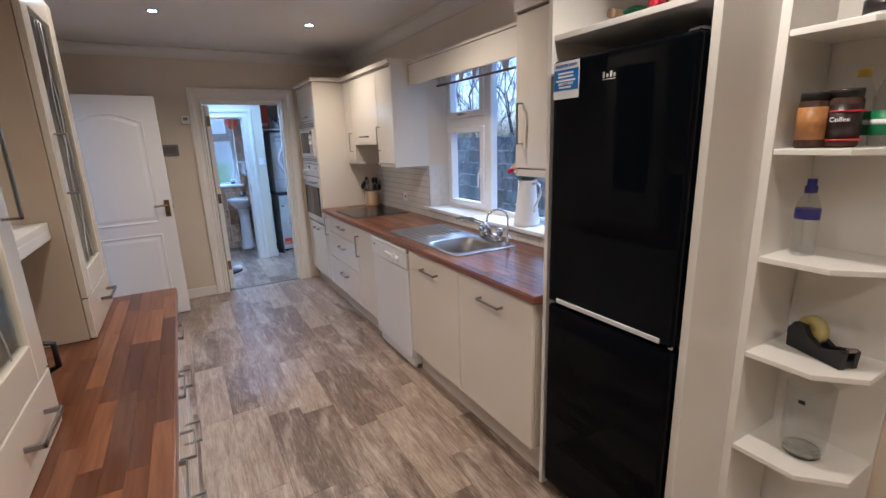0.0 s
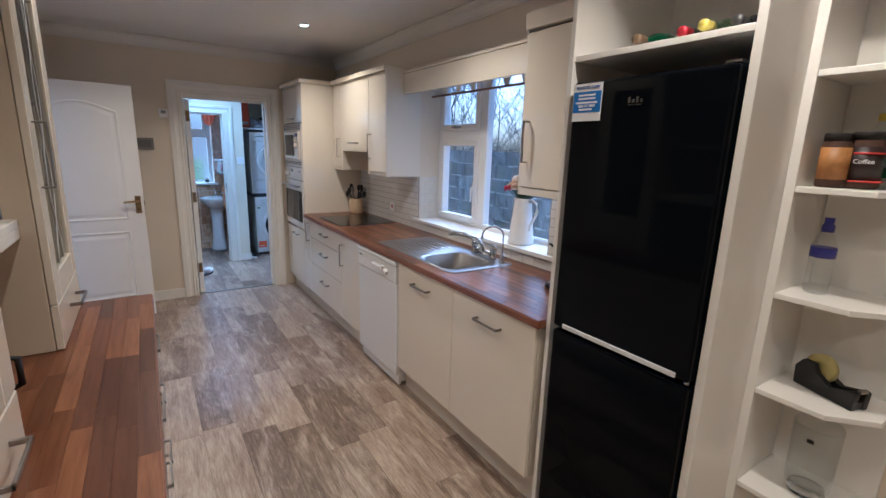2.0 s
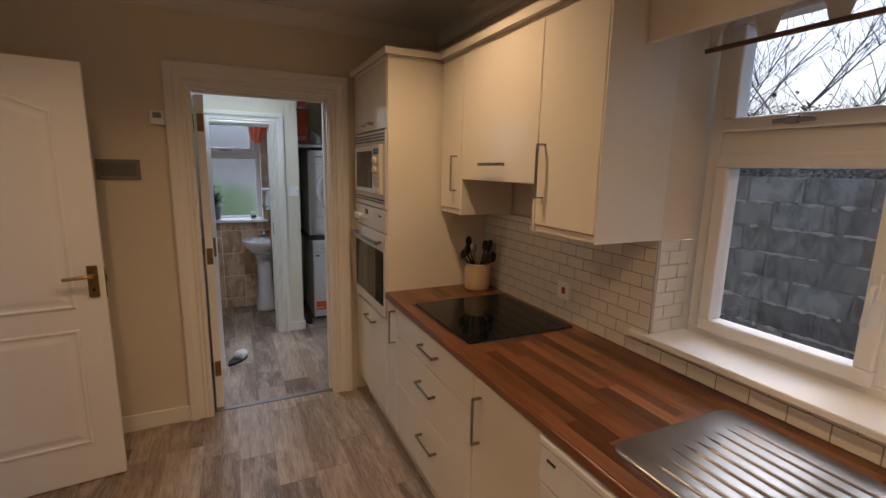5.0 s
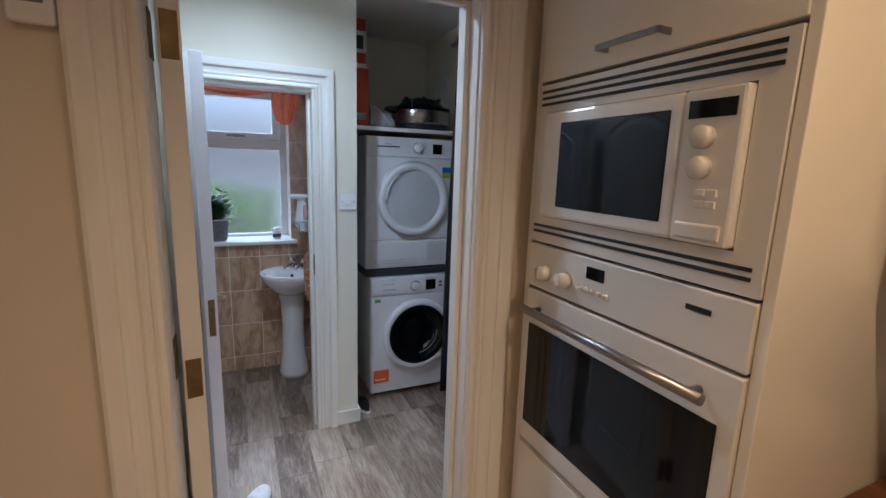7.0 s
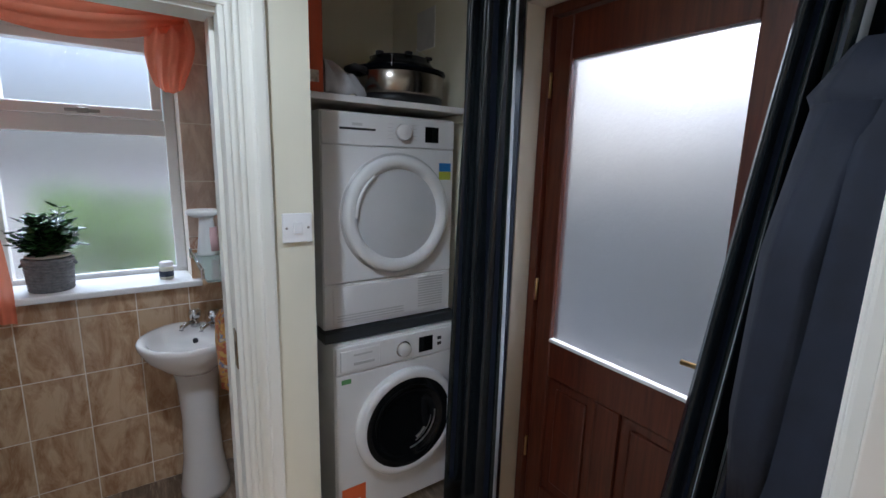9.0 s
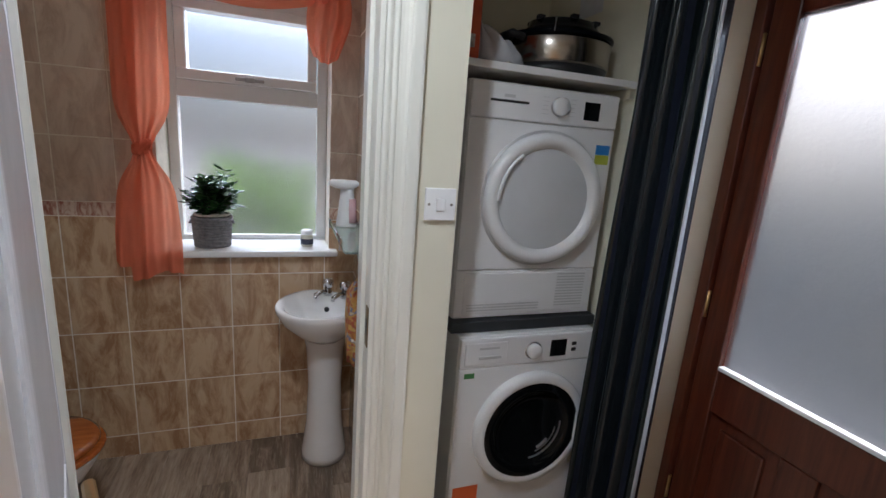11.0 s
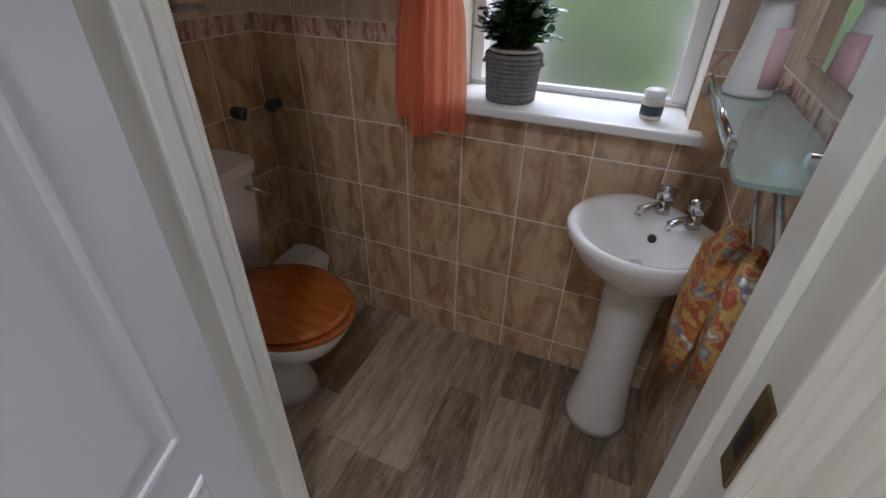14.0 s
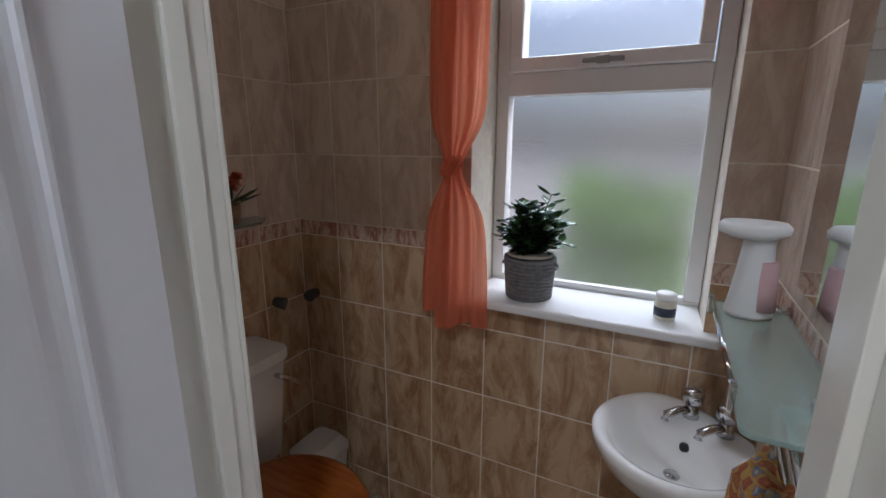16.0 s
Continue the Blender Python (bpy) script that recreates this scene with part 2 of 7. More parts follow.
WORKTOP_CORE = wood("walnut_core", [(0.20, 0.075, 0.03), (0.25, 0.10, 0.04)], (0.6, 0.5, 0.42), 0.3, (18, 1.2, 18), 0.35, False)
STAVES = wood("walnut_staves", [(0.085, 0.034, 0.014), (0.15, 0.061, 0.023), (0.20, 0.086, 0.033), (0.28, 0.132, 0.054), (0.125, 0.049, 0.019)], (0.62, 0.5, 0.42), 0.30, (16, 1.1, 16), 0.12)
STAVES.node_tree.nodes["Principled BSDF"].inputs["Specular IOR Level"].default_value = 0.3


def vinyl():
    """Distressed oak print: a tone for each plank, cloudy bleached patches, dark knots and fine grain."""
    m, n, l, p = tree_of("vinyl_planks")
    rnd, off = piece_offset(n, l)
    r = n.new("ShaderNodeValToRGB")
    tones = [(0.185, 0.133, 0.094), (0.38, 0.298, 0.222), (0.225, 0.162, 0.114), (0.43, 0.345, 0.265), (0.18, 0.129, 0.090), (0.30, 0.224, 0.162), (0.37, 0.295, 0.222)]
    r.color_ramp.interpolation = "CONSTANT"
    for q, c in enumerate(tones):
        e = r.color_ramp.elements[0] if q == 0 else r.color_ramp.elements.new(q / (len(tones) - 1)) if q < len(tones) - 1 else r.color_ramp.elements[-1]
        e.color = (*c, 1)
    l.new(rnd, r.inputs[0])
    cloud = noise_tex(n, l, 3.0, (2.8, 0.7, 1), 6, 0.66, off, 0.8)
    grain = noise_tex(n, l, 5.0, (12, 1.1, 1), 6, 0.68, off, 0.45)
    streak = noise_tex(n, l, 2.6, (7, 0.9, 1), 6, 0.66, off, 0.35)
    c = mix(n, l, ramp(n, l, cloud, (0, 0, 0), (0.8, 0.8, 0.8), 0.45, 0.65), r.outputs[0], (0.54, 0.448, 0.35))
    c = mix(n, l, ramp(n, l, streak, (0.6, 0.6, 0.6), (0, 0, 0), 0.28, 0.52), c, (0.45, 0.38, 0.33), "MULTIPLY")
    c = mix(n, l, ramp(n, l, grain, (0.7, 0.7, 0.7), (0, 0, 0), 0.35, 0.55), c, (0.55, 0.50, 0.46), "MULTIPLY")
    fine = noise_tex(n, l, 14.0, (9, 0.8, 1), 5, 0.7, off, 0.7)
    c = mix(n, l, ramp(n, l, fine, (0.5, 0.5, 0.5), (0, 0, 0), 0.36, 0.50), c, (0.50, 0.44, 0.39), "MULTIPLY")
    c = mix(n, l, ramp(n, l, fine, (0, 0, 0), (0.35, 0.35, 0.35), 0.54, 0.68), c, (0.56, 0.48, 0.395))
    l.new(c, p.inputs["Base Color"])
    g = n.new("ShaderNodeMapRange")
    g.inputs[3].default_value, g.inputs[4].default_value = 0.28, 0.46
    l.new(grain, g.inputs[0])
    l.new(g.outputs[0], p.inputs["Roughness"])
    bump(n, l, p, grain, 0.15, 0.001)
    return m


PLANKS = vinyl()
PLANK_BASE = plain("vinyl_joint", (0.17, 0.13, 0.10), 0.6)
SEAT_WOOD = wood("orange_pine_varnish", [(0.36, 0.095, 0.014), (0.41, 0.12, 0.02)], (0.7, 0.55, 0.4), 0.12, (2, 18, 18), 0.6, False)
METRO = plain("white_metro_tile", (0.74, 0.72, 0.67), 0.12, vary=0.03, scale=5, coat=0.4)
GROUT = plain("grey_grout", (0.27, 0.255, 0.24), 0.8, vary=0.1, scale=40)
WC_GROUT = plain("cream_grout", (0.78, 0.72, 0.62), 0.8, vary=0.08, scale=40)
GLASS = glass("clear_glass")
GLASS_GREEN = glass("green_glass", 0.15, (0.74, 0.90, 0.85))
GLASS_GREEN.node_tree.nodes["Principled BSDF"].inputs["Transmission Weight"].default_value = 0.78
FROST_DEEP = glass("deep_frosted_glass", 0.40, (0.99, 0.99, 1.0), 0.10, 70)
FROST = glass("frosted_glass", 0.26, (0.99, 0.99, 1.0), 0.10, 90)


def thin_glass(name, tint, gloss=0.05):
    """Glass too thin to bend the view: clear, with a glint that follows the angle."""
    m, n, l, p = tree_of(name)
    t, g, f, mx = n.new("ShaderNodeBsdfTransparent"), n.new("ShaderNodeBsdfGlossy"), n.new("ShaderNodeLayerWeight"), n.new("ShaderNodeMixShader")
    t.inputs[0].default_value, g.inputs["Roughness"].default_value, f.inputs[0].default_value = (*tint, 1), gloss, 0.5
    pw, ad = n.new("ShaderNodeMath"), n.new("ShaderNodeMath")
    pw.operation, pw.inputs[1].default_value = "POWER", 3.5
    ad.operation, ad.inputs[1].default_value, ad.inputs[2].default_value = "MULTIPLY_ADD", 0.6, 0.05
    l.new(f.outputs["Facing"], pw.inputs[0])
    l.new(pw.outputs[0], ad.inputs[0])
    l.new(ad.outputs[0], mx.inputs[0])
    l.new(t.outputs[0], mx.inputs[1])
    l.new(g.outputs[0], mx.inputs[2])
    l.new(mx.outputs[0], n["Material Output"].inputs[0])
    n.remove(p)
    return m


THIN = thin_glass("thin_clear_plastic", (0.94, 0.95, 0.95))
GLASS_CAB = thin_glass("cabinet_glass", (0.80, 0.85, 0.84), 0.03)
MIRROR = plain("mirror_silver", (0.86, 0.88, 0.88), 0.02, metal=1.0, vary=0.01, gloss_vary=0.01)


def wc_tile_material(name, base, vein, dark, fine=1.0):
    m, n, l, p = tree_of(name)
    rnd, off = piece_offset(n, l)
    f = noise_tex(n, l, 7.0 * fine, (1.9, 1.9, 0.7), 6, 0.68, off, 0.7)
    g = noise_tex(n, l, 20.0 * fine, (1.6, 1.6, 0.5), 4, 0.6, off, 0.9)
    c = ramp(n, l, f, vein, base, 0.40, 0.58)
    c = mix(n, l, ramp(n, l, g, (0, 0, 0), (0.35, 0.35, 0.35), 0.5, 0.72), c, dark)
    l.new(c, p.inputs["Base Color"])
    p.inputs["Roughness"].default_value, p.inputs["Coat Weight"].default_value = 0.22, 0.3
    return m


TILE_TAN = wc_tile_material("tan_marbled_tile", (0.60, 0.43, 0.275), (0.37, 0.215, 0.115), (0.68, 0.53, 0.37))
TILE_PALE = wc_tile_material("pale_marbled_tile", (0.72, 0.60, 0.50), (0.56, 0.43, 0.345), (0.76, 0.66, 0.57))
TILE_BORDER = wc_tile_material("rose_border_tile", (0.68, 0.54, 0.44), (0.36, 0.15, 0.11), (0.72, 0.60, 0.50), 3.0)

# ---- setting ----
CEIL = 2.455
END = 6.255
RW = 2.985
LW = 0.36
UY0, UY1 = 6.348, 7.62
WX0, WX1, WY0, WY1 = 0.54, 2.09, 7.73, 8.592
BACK = -2.2

floor = single("floor", box(shape(), LW - 0.12, 3.3, BACK - 0.1, 8.9, -0.12, -0.004), PLANK_BASE, "grey-brown wood-effect vinyl plank floor", "floor", kind="structure")
ceiling = single("ceiling", box(shape(), LW - 0.12, 3.3, BACK - 0.1, 8.9, CEIL, CEIL + 0.12), PAINT_CEIL, "plain off-white painted ceiling", "ceiling", kind="structure")

WIN = (2.91, 4.37, 0.965, 2.13)
BD = (6.66, 7.543, 0.0, 2.10)
single("wall_east", wall_along(shape(), "y", RW, 3.25, BACK, 7.62, 0, CEIL, [WIN, BD]), PAINT_CREAM, "cream painted kitchen wall with a window opening", "wall", kind="structure")
single("wall_north", wall_along(shape(), "x", END, UY0, LW, RW, 0, CEIL, [(1.462, 2.236, -1, 1.998)]), PAINT_CREAM, "cream painted end wall with a doorway", "wall", kind="structure")
single("wall_west", wall_along(shape(), "y", LW - 0.12, LW, BACK, UY0, 0, CEIL, [(4.98, 5.76, -1, 2.0)]), PAINT_CREAM, "cream painted side wall", "wall", kind="structure")
single("wall_south", wall_along(shape(), "x", BACK - 0.1, BACK, LW - 0.12, 3.25, 0, CEIL), PAINT_CREAM, "plain cream wall", "wall", kind="structure")
single("wall_hall", wall_along(shape(), "y", LW - 1.2, LW - 1.1, 4.5, 6.3, 0, CEIL), PAINT_CREAM, "plain cream hall wall", "wall", kind="structure")
single("wall_utility_west", wall_along(shape(), "y", 0.93, 1.03, UY0, UY1, 0, CEIL), PAINT_PALE, "pale cream painted utility wall", "wall", kind="structure")
single("wall_utility_north", wall_along(shape(), "x", UY1, WY0, 0.42, 2.222, 0, CEIL, [(1.238, 2.002, -1, 1.92)]), PAINT_PALE, "pale cream painted partition with the toilet doorway", "wall", kind="structure")
single("wall_alcove_side", wall_along(shape(), "y", WX1, 2.222, WY0, WY1, 0, CEIL), PAINT_PALE, "pale cream painted alcove side wall", "wall", kind="structure")
single("wall_alcove_back", wall_along(shape(), "x", WY1, 8.85, 2.1, 3.25, 0, CEIL), PAINT_PALE, "pale cream painted alcove back wall", "wall", kind="structure")
single("wall_alcove_east", wall_along(shape(), "y", 3.0, 3.25, 7.62, WY1, 0, CEIL), PAINT_PALE, "pale cream painted alcove wall", "wall", kind="structure")
single("wall_toilet_west", wall_along(shape(), "y", 0.42, WX0 - 0.0012, WY0, 8.85, 0, CEIL), WC_GROUT, "tiled toilet side wall", "wall", kind="structure")
WCW = (1.276, 1.962, 0.955, 2.075)
wall_wc = single("wall_toilet_north", wall_along(shape(), "x", WY1 + 0.0012, 8.85, 0.42, 2.1, 0, CEIL, [WCW]), WC_GROUT, "tiled toilet wall with a frosted window", "wall", kind="structure")

# ---- trim of the setting ----
def cove(bm, a, b, inward, size=0.085):
    """A concave ceiling moulding from a to b along the wall; inward points into the room."""
    a, b, n = Vector(a), Vector(b), Vector(inward)
    prof = [(0.0, -size), (0.008, -size), *[(0.008 + (size - 0.008) * (1 - math.cos(i * math.pi / 12)), -size + (size - 0.008) * math.sin(i * math.pi / 12)) for i in range(7)], (size, 0.0), (0, 0)]
    ra = [bm.verts.new(a + n * u + Vector((0, 0, v))) for u, v in prof]
    rb = [bm.verts.new(b + n * u + Vector((0, 0, v))) for u, v in prof]
    for i in range(len(prof)):
        j = (i + 1) % len(prof)
        bm.faces.new((ra[i], ra[j], rb[j], rb[i]))
    return bm


bm = shape()
zc = CEIL - 0.001
cove(bm, (LW, END, zc), (RW, END, zc), (0, -1, 0))
cove(bm, (RW, BACK, zc), (RW, END, zc), (-1, 0, 0))
cove(bm, (LW, BACK, zc), (LW, END, zc), (1, 0, 0))
cove(bm, (LW, BACK, zc), (RW, BACK, zc), (0, 1, 0))
single("cornice", bm, PAINT_CEIL, "off-white concave plaster cornice", "cornice", kind="structure")


def skirting(bm, x0, x1, y0, y1, h=0.10):
    box(bm, x0, x1, y0, y1, 0.0, h, 0.004)


bm = shape()
skirting(bm, LW, 1.346, END - 0.016, END)
skirting(bm, LW, LW + 0.016, 3.5, 4.86)
skirting(bm, 2.10, 2.236, UY1 - 0.014, UY1, 0.085)
skirting(bm, 2.222, 2.236, UY1, 8.55, 0.085)
skirting(bm, 2.986, 3.0, 7.63, 8.5, 0.085)
single("baseboard", bm, GLOSS_WHITE, "off-white gloss skirting board", "skirting board", kind="structure")


def architrave(bm, x0, x1, top, y, out, w, depth=0.018, ribs=3):
    """A doorway's moulded frame on the wall face y; out is -1 or 1."""
    def bar(u0, u1, z0, z1, upright):
        a, b = sorted((y, y + out * depth))
        box(bm, u0, u1, a, b, z0, z1, 0.004)
        for i in range(ribs):
            k = (i + 0.6) / (ribs + 0.4)
            c, d = sorted((y + out * depth, y + out * (depth + 0.006)))
            if upright:
                m = u0 + (u1 - u0) * k
                box(bm, m - w * 0.07, m + w * 0.07, c - 0.002, d, z0 + 0.001, z1 - 0.001, 0.003, 1)
            else:
                m = z0 + (z1 - z0) * k
                box(bm, u0 + 0.001, u1 - 0.001, c - 0.002, d, m - w * 0.07, m + w * 0.07, 0.003, 1)
    bar(x0 - w, x0, 0.0, top, True)
    bar(x1, x1 + w, 0.0, top, True)
    bar(x0 - w, x1 + w, top, top + w, False)
    return bm


def moulded(bm, x0, x1, top, y, out, w, depth):
    """A doorway frame of one smooth ogee moulding, thicker towards its outer edge."""
    prof = [(0, 0), (0, 0.55), (0.03, 0.75), (0.10, 0.82), (0.17, 0.74), (0.19, 0.50), (0.23, 0.47), (0.26, 0.62), (0.31, 0.68), (0.35, 0.60), (0.38, 0.46), (0.46, 0.46), (0.56, 0.54), (0.63, 0.72), (0.65, 0.98), (0.71, 1.06), (0.93, 1.05), (1, 0.92), (1, 0)]
    def run(place):
        ends = [[bm.verts.new(place(u * w, y + out * d * depth, e)) for u, d in prof] for e in (0, 1)]
        for i in range(len(prof) - 1):
            bm.faces.new((ends[0][i], ends[0][i + 1], ends[1][i + 1], ends[1][i]))
        for e in ends:
            bm.faces.new(e)
    run(lambda u, d, e: (x0 - u, d, e * (top + u)))
    run(lambda u, d, e: (x1 + u, d, e * (top + u)))
    run(lambda u, d, e: (x0 - u if e == 0 else x1 + u, d, top + u))
    return bm


bm = moulded(shape(), 1.472, 2.225, 1.984, END, -1, 0.125, 0.026)
box(bm, 1.4625, 1.474, END, UY0, 0, 1.984, 0.002)
box(bm, 2.22, 2.235, END, UY0, 0, 1.984, 0.002)
box(bm, 1.474, 2.22, END, UY0, 1.972, 1.996, 0.002)
box(bm, 2.205, 2.22, END + 0.05, UY0, 0, 1.972, 0.002)
box(bm, 1.479, 2.204, END + 0.045, END + 0.07, 1.957, 1.972, 0.002)
architrave(bm, 1.472, 2.225, 1.984, UY0, 1, 0.07, 0.016, 2)
trim_k = single("trim_kitchen_doorway", bm, GLOSS_WHITE, "off-white gloss moulded doorway frame", "door frame", kind="structure")
for z in (0.22, 1.02, 1.74):
    part("hinge", box(shape(), 1.4735, 1.477, END + 0.045, UY0 - 0.005, z, z + 0.1, 0.001, 1), BRASS_DARK, trim_k, "tarnished brass hinge")
part("threshold_strip", box(shape(), 1.474, 2.22, END + 0.03, END + 0.07, 0.0, 0.006, 0.002), STEEL, trim_k, "silver threshold strip")

bm = moulded(shape(), 1.243, 1.9995, 1.905, UY1, -1, 0.100, 0.026)
box(bm, 1.228, 1.243, UY1, WY0, 0, 1.905, 0.002)
box(bm, 1.985, 2.0, UY1 - 0.024, WY0, 0, 1.905, 0.003)
box(bm, 1.243, 1.985, UY1, WY0, 1.89, 1.918, 0.002)
box(bm, 1.972, 1.985, UY1 + 0.045, WY0, 0, 1.89, 0.002)
box(bm, 1.243, 1.252, UY1 + 0.045, UY1 + 0.075, 0, 1.89, 0.002)
architrave(bm, 1.243, 1.985, 1.905, WY0, 1, 0.05, 0.012, 1)
trim_w = single("trim_toilet_doorway", bm, plain("white_trim_cool", (0.78, 0.77, 0.70), 0.3, vary=0.03, relief=0.1), "off-white gloss moulded doorway frame", "door frame", kind="structure")
strike = part("strike_plate", box(shape(), 1.982, 1.9855, UY1 - 0.020, UY1 + 0.014, 0.93, 1.045, 0.001, 1), BRASS_DARK, trim_w, "aged brass strike plate")
part("keep_hole", box(shape(), 1.9812, 1.9822, UY1 - 0.011, UY1 + 0.005, 0.965, 1.01), BLACK_MATT, strike)


def inset(loop, d):
    """The closed outline, counter-clockwise, drawn in by d with mitred corners."""
    out, n = [], len(loop)
    for i in range(n):
        p, q, r = (Vector(loop[(i + k) % n]) for k in (-1, 0, 1))
        e, f = (q - p).normalized(), (r - q).normalized()
        a, b = Vector((-e.y, e.x)), Vector((-f.y, f.x))
        out.append(q + (a + b) * d / max(0.3, 1 + a.dot(b)))
    return out


def panel_door(name, w, h, t, material, label, m, handles, arch=True, kind="structure", lock=1.0, back=0.06, brass=None, rail_z=0.0):
    """A moulded two-panel door leaf; its local x runs from the hinge to the latch, y is its thickness."""
    door = thing(name, label, "door", kind=kind)
    part("leaf", box(shape(), 0, w, 0, t, 0, h, 0.002), material, door)
    s, mid = 0.115, rail_z or h * 0.42
    brass = brass or BRASS
    ogee = ((0.0, -0.001), (0.002, 0.004), (0.008, 0.0065), (0.014, 0.0055), (0.018, 0.002), (0.026, 0.0008), (0.034, 0.0015), (0.052, 0.0055), (0.060, 0.0062))
    for side in (0, 1):
        for z0, z1, top in ((0.2, mid - 0.05, False), (mid + 0.05, h - 0.14, arch)):
            n = 18 if top else 1
            rail = [(s + (w - 2 * s) * i / n, z1 - (0.07 - 0.07 * math.sin(math.pi * i / n) ** 1.3 if top else 0)) for i in range(n + 1)]
            outline = [(s, z0), (w - s, z0), *rail[::-1]]
            rings = [[(q.x, -d if side == 0 else t + d, q.y) for q in inset(outline, u)] for u, d in ogee]
            bm = shape()
            vs = [[bm.verts.new(p) for p in r] for r in rings]
            for c, e in zip(vs, vs[1:]):
                for i in range(len(c)):
                    bm.faces.new((c[i], c[(i + 1) % len(c)], e[(i + 1) % len(c)], e[i]))
            bm.faces.new(vs[-1])
            part("raised_panel", bm, material, door)
    xl = w - back
    for side, ydir, y in ((0, -1, 0.0), (1, 1, t)):
        if side not in handles:
            continue
        a, b = sorted((y, y + ydir * 0.008))
        plate = part("handle_plate", box(shape(), xl - 0.021, xl + 0.021, a, b, lock - 0.07, lock + 0.08, 0.003), brass, door, "brass handle plate")
        part("lever", tube(shape(), [(xl, y + ydir * 0.006, lock + 0.035), (xl, y + ydir * 0.045, lock + 0.035), (xl - 0.02, y + ydir * 0.05, lock + 0.036), (xl - 0.105, y + ydir * 0.046, lock + 0.03)], 0.0085, 10), BRASS, plate, "brass lever")
        part("keyhole", lathe(shape(), [(0.007, -0.001), (0.007, 0.002)], (xl, y + ydir * 0.0085, lock - 0.035), 10, axis="Y"), BLACK_MATT, plate)
    latch = part("latch_plate", box(shape(), w - 0.001, w + 0.002, t * 0.24, t * 0.76, lock - 0.08, lock + 0.06, 0.001, 1), BRASS_DARK, door, "aged brass latch plate")
    part("bolt", box(shape(), w + 0.001, w + 0.008, t * 0.36, t * 0.64, lock - 0.005, lock + 0.03, 0.002, 1), BRASS_DARK, latch)
    door.matrix_world = m
    return door


def leaf_pose(hinge, latch):
    d = Vector((latch[0] - hinge[0], latch[1] - hinge[1], 0)).normalized()
    return Matrix.Translation((hinge[0], hinge[1], 0.006)) @ Matrix.Rotation(math.atan2(d.y, d.x), 4, "Z")


panel_door("door_1", 0.735, 1.98, 0.037, GLOSS_WHITE, "off-white moulded panel door standing open", leaf_pose((0.352, 5.772), (1.084, 5.836)), (0, 1), back=0.043, brass=BRASS_DARK)
panel_door("door_2", 0.712, 1.885, 0.044, WC_DOOR_WHITE, "white gloss panel door standing open beside the toilet", leaf_pose((1.243, 7.585), (1.496, 6.921)), (0, 1), lock=0.965, rail_z=0.705)
d3 = panel_door("door_3", 0.70, 1.945, 0.046, GLOSS_WHITE, "off-white panel door folded back into the utility room", leaf_pose((1.532, 6.332), (1.385, 7.015)), ())

for z in (0.22, 0.95, 1.74):
    o = part("hinge", box(shape(), -0.003, 0.001, 0.006, 0.040, z, z + 0.1, 0.001, 1), BRASS_DARK, d3, "tarnished brass hinge")
    o.matrix_world = d3.matrix_world.copy()

# ---- windows ----
def pane_of(bm, parent, material=GLASS):
    ob = part("pane", bm, material, parent)
    ob.visible_shadow = False
    return ob


w1 = thing("window_1", "white plastic window with a top light and casement", "window", kind="structure")
bm = shape()
X0, X1 = 3.156, 3.216
for b in ((2.93, 4.35, 0.985, 1.018), (2.93, 4.35, 2.075, 2.129), (4.305, 4.35, 1.018, 2.075), (2.93, 2.985, 1.018, 2.075), (3.735, 3.812, 1.018, 2.075), (3.812, 4.305, 1.625, 1.70)):
    box(bm, X0, X1, *b, 0.004)
part("window_frame", bm, UPVC, w1)
for name, (y0, y1, z0, z1) in (("casement", (3.81, 4.305, 1.012, 1.630)), ("top_light", (3.81, 4.305, 1.70, 2.075))):
    bm = shape()
    f = 0.045
    for b in ((y0, y1, z0, z0 + f), (y0, y1, z1 - f, z1), (y0, y0 + f, z0 + f, z1 - f), (y1 - f, y1, z0 + f, z1 - f)):
        box(bm, X0 - 0.018, X1 - 0.01, *b, 0.006)
    s = part(name, bm, UPVC, w1)
    pane_of(box(shape(), 3.175, 3.181, y0 + f - 0.005, y1 - f + 0.005, z0 + f - 0.005, z1 - f + 0.005), s)
    if name == "casement":
        part("handle", tube(box(shape(), X0 - 0.030, X0 - 0.018, y0 + 0.014, y0 + 0.032, 1.25, 1.32, 0.003), [(X0 - 0.03, y0 + 0.023, 1.29), (X0 - 0.045, y0 + 0.023, 1.28), (X0 - 0.045, y0 + 0.028, 1.18)], 0.007), UPVC, s)
    else:
        part("handle", box(box(shape(), X0 - 0.032, X0 - 0.018, 4.03, 4.14, 1.716, 1.73, 0.003), X0 - 0.036, X0 - 0.018, 4.07, 4.10, 1.712, 1.735, 0.003), STEEL, s)
pane_of(box(shape(), 3.18, 3.186, 2.98, 3.74, 1.013, 2.08), w1)
part("glazing_bead", box(shape(), 3.158, 3.179, 2.986, 3.734, 1.0185, 1.026, 0.002, 1), UPVC, w1)
bm = prism(shape(), [(2.953, 2.83), (2.953, 4.44), (2.985, 4.44), (2.985, 4.369), (3.157, 4.369), (3.157, 2.911), (2.985, 2.911), (2.985, 2.83)], 0.966, 0.99, 0.004)
single("window_sill", bm, UPVC, "white window sill board above the worktop", "window sill", kind="structure")
part("reveal_board", box(shape(), 2.99, 3.16, 2.912, 4.368, 2.115, 2.1295), PAINT_CREAM, w1)

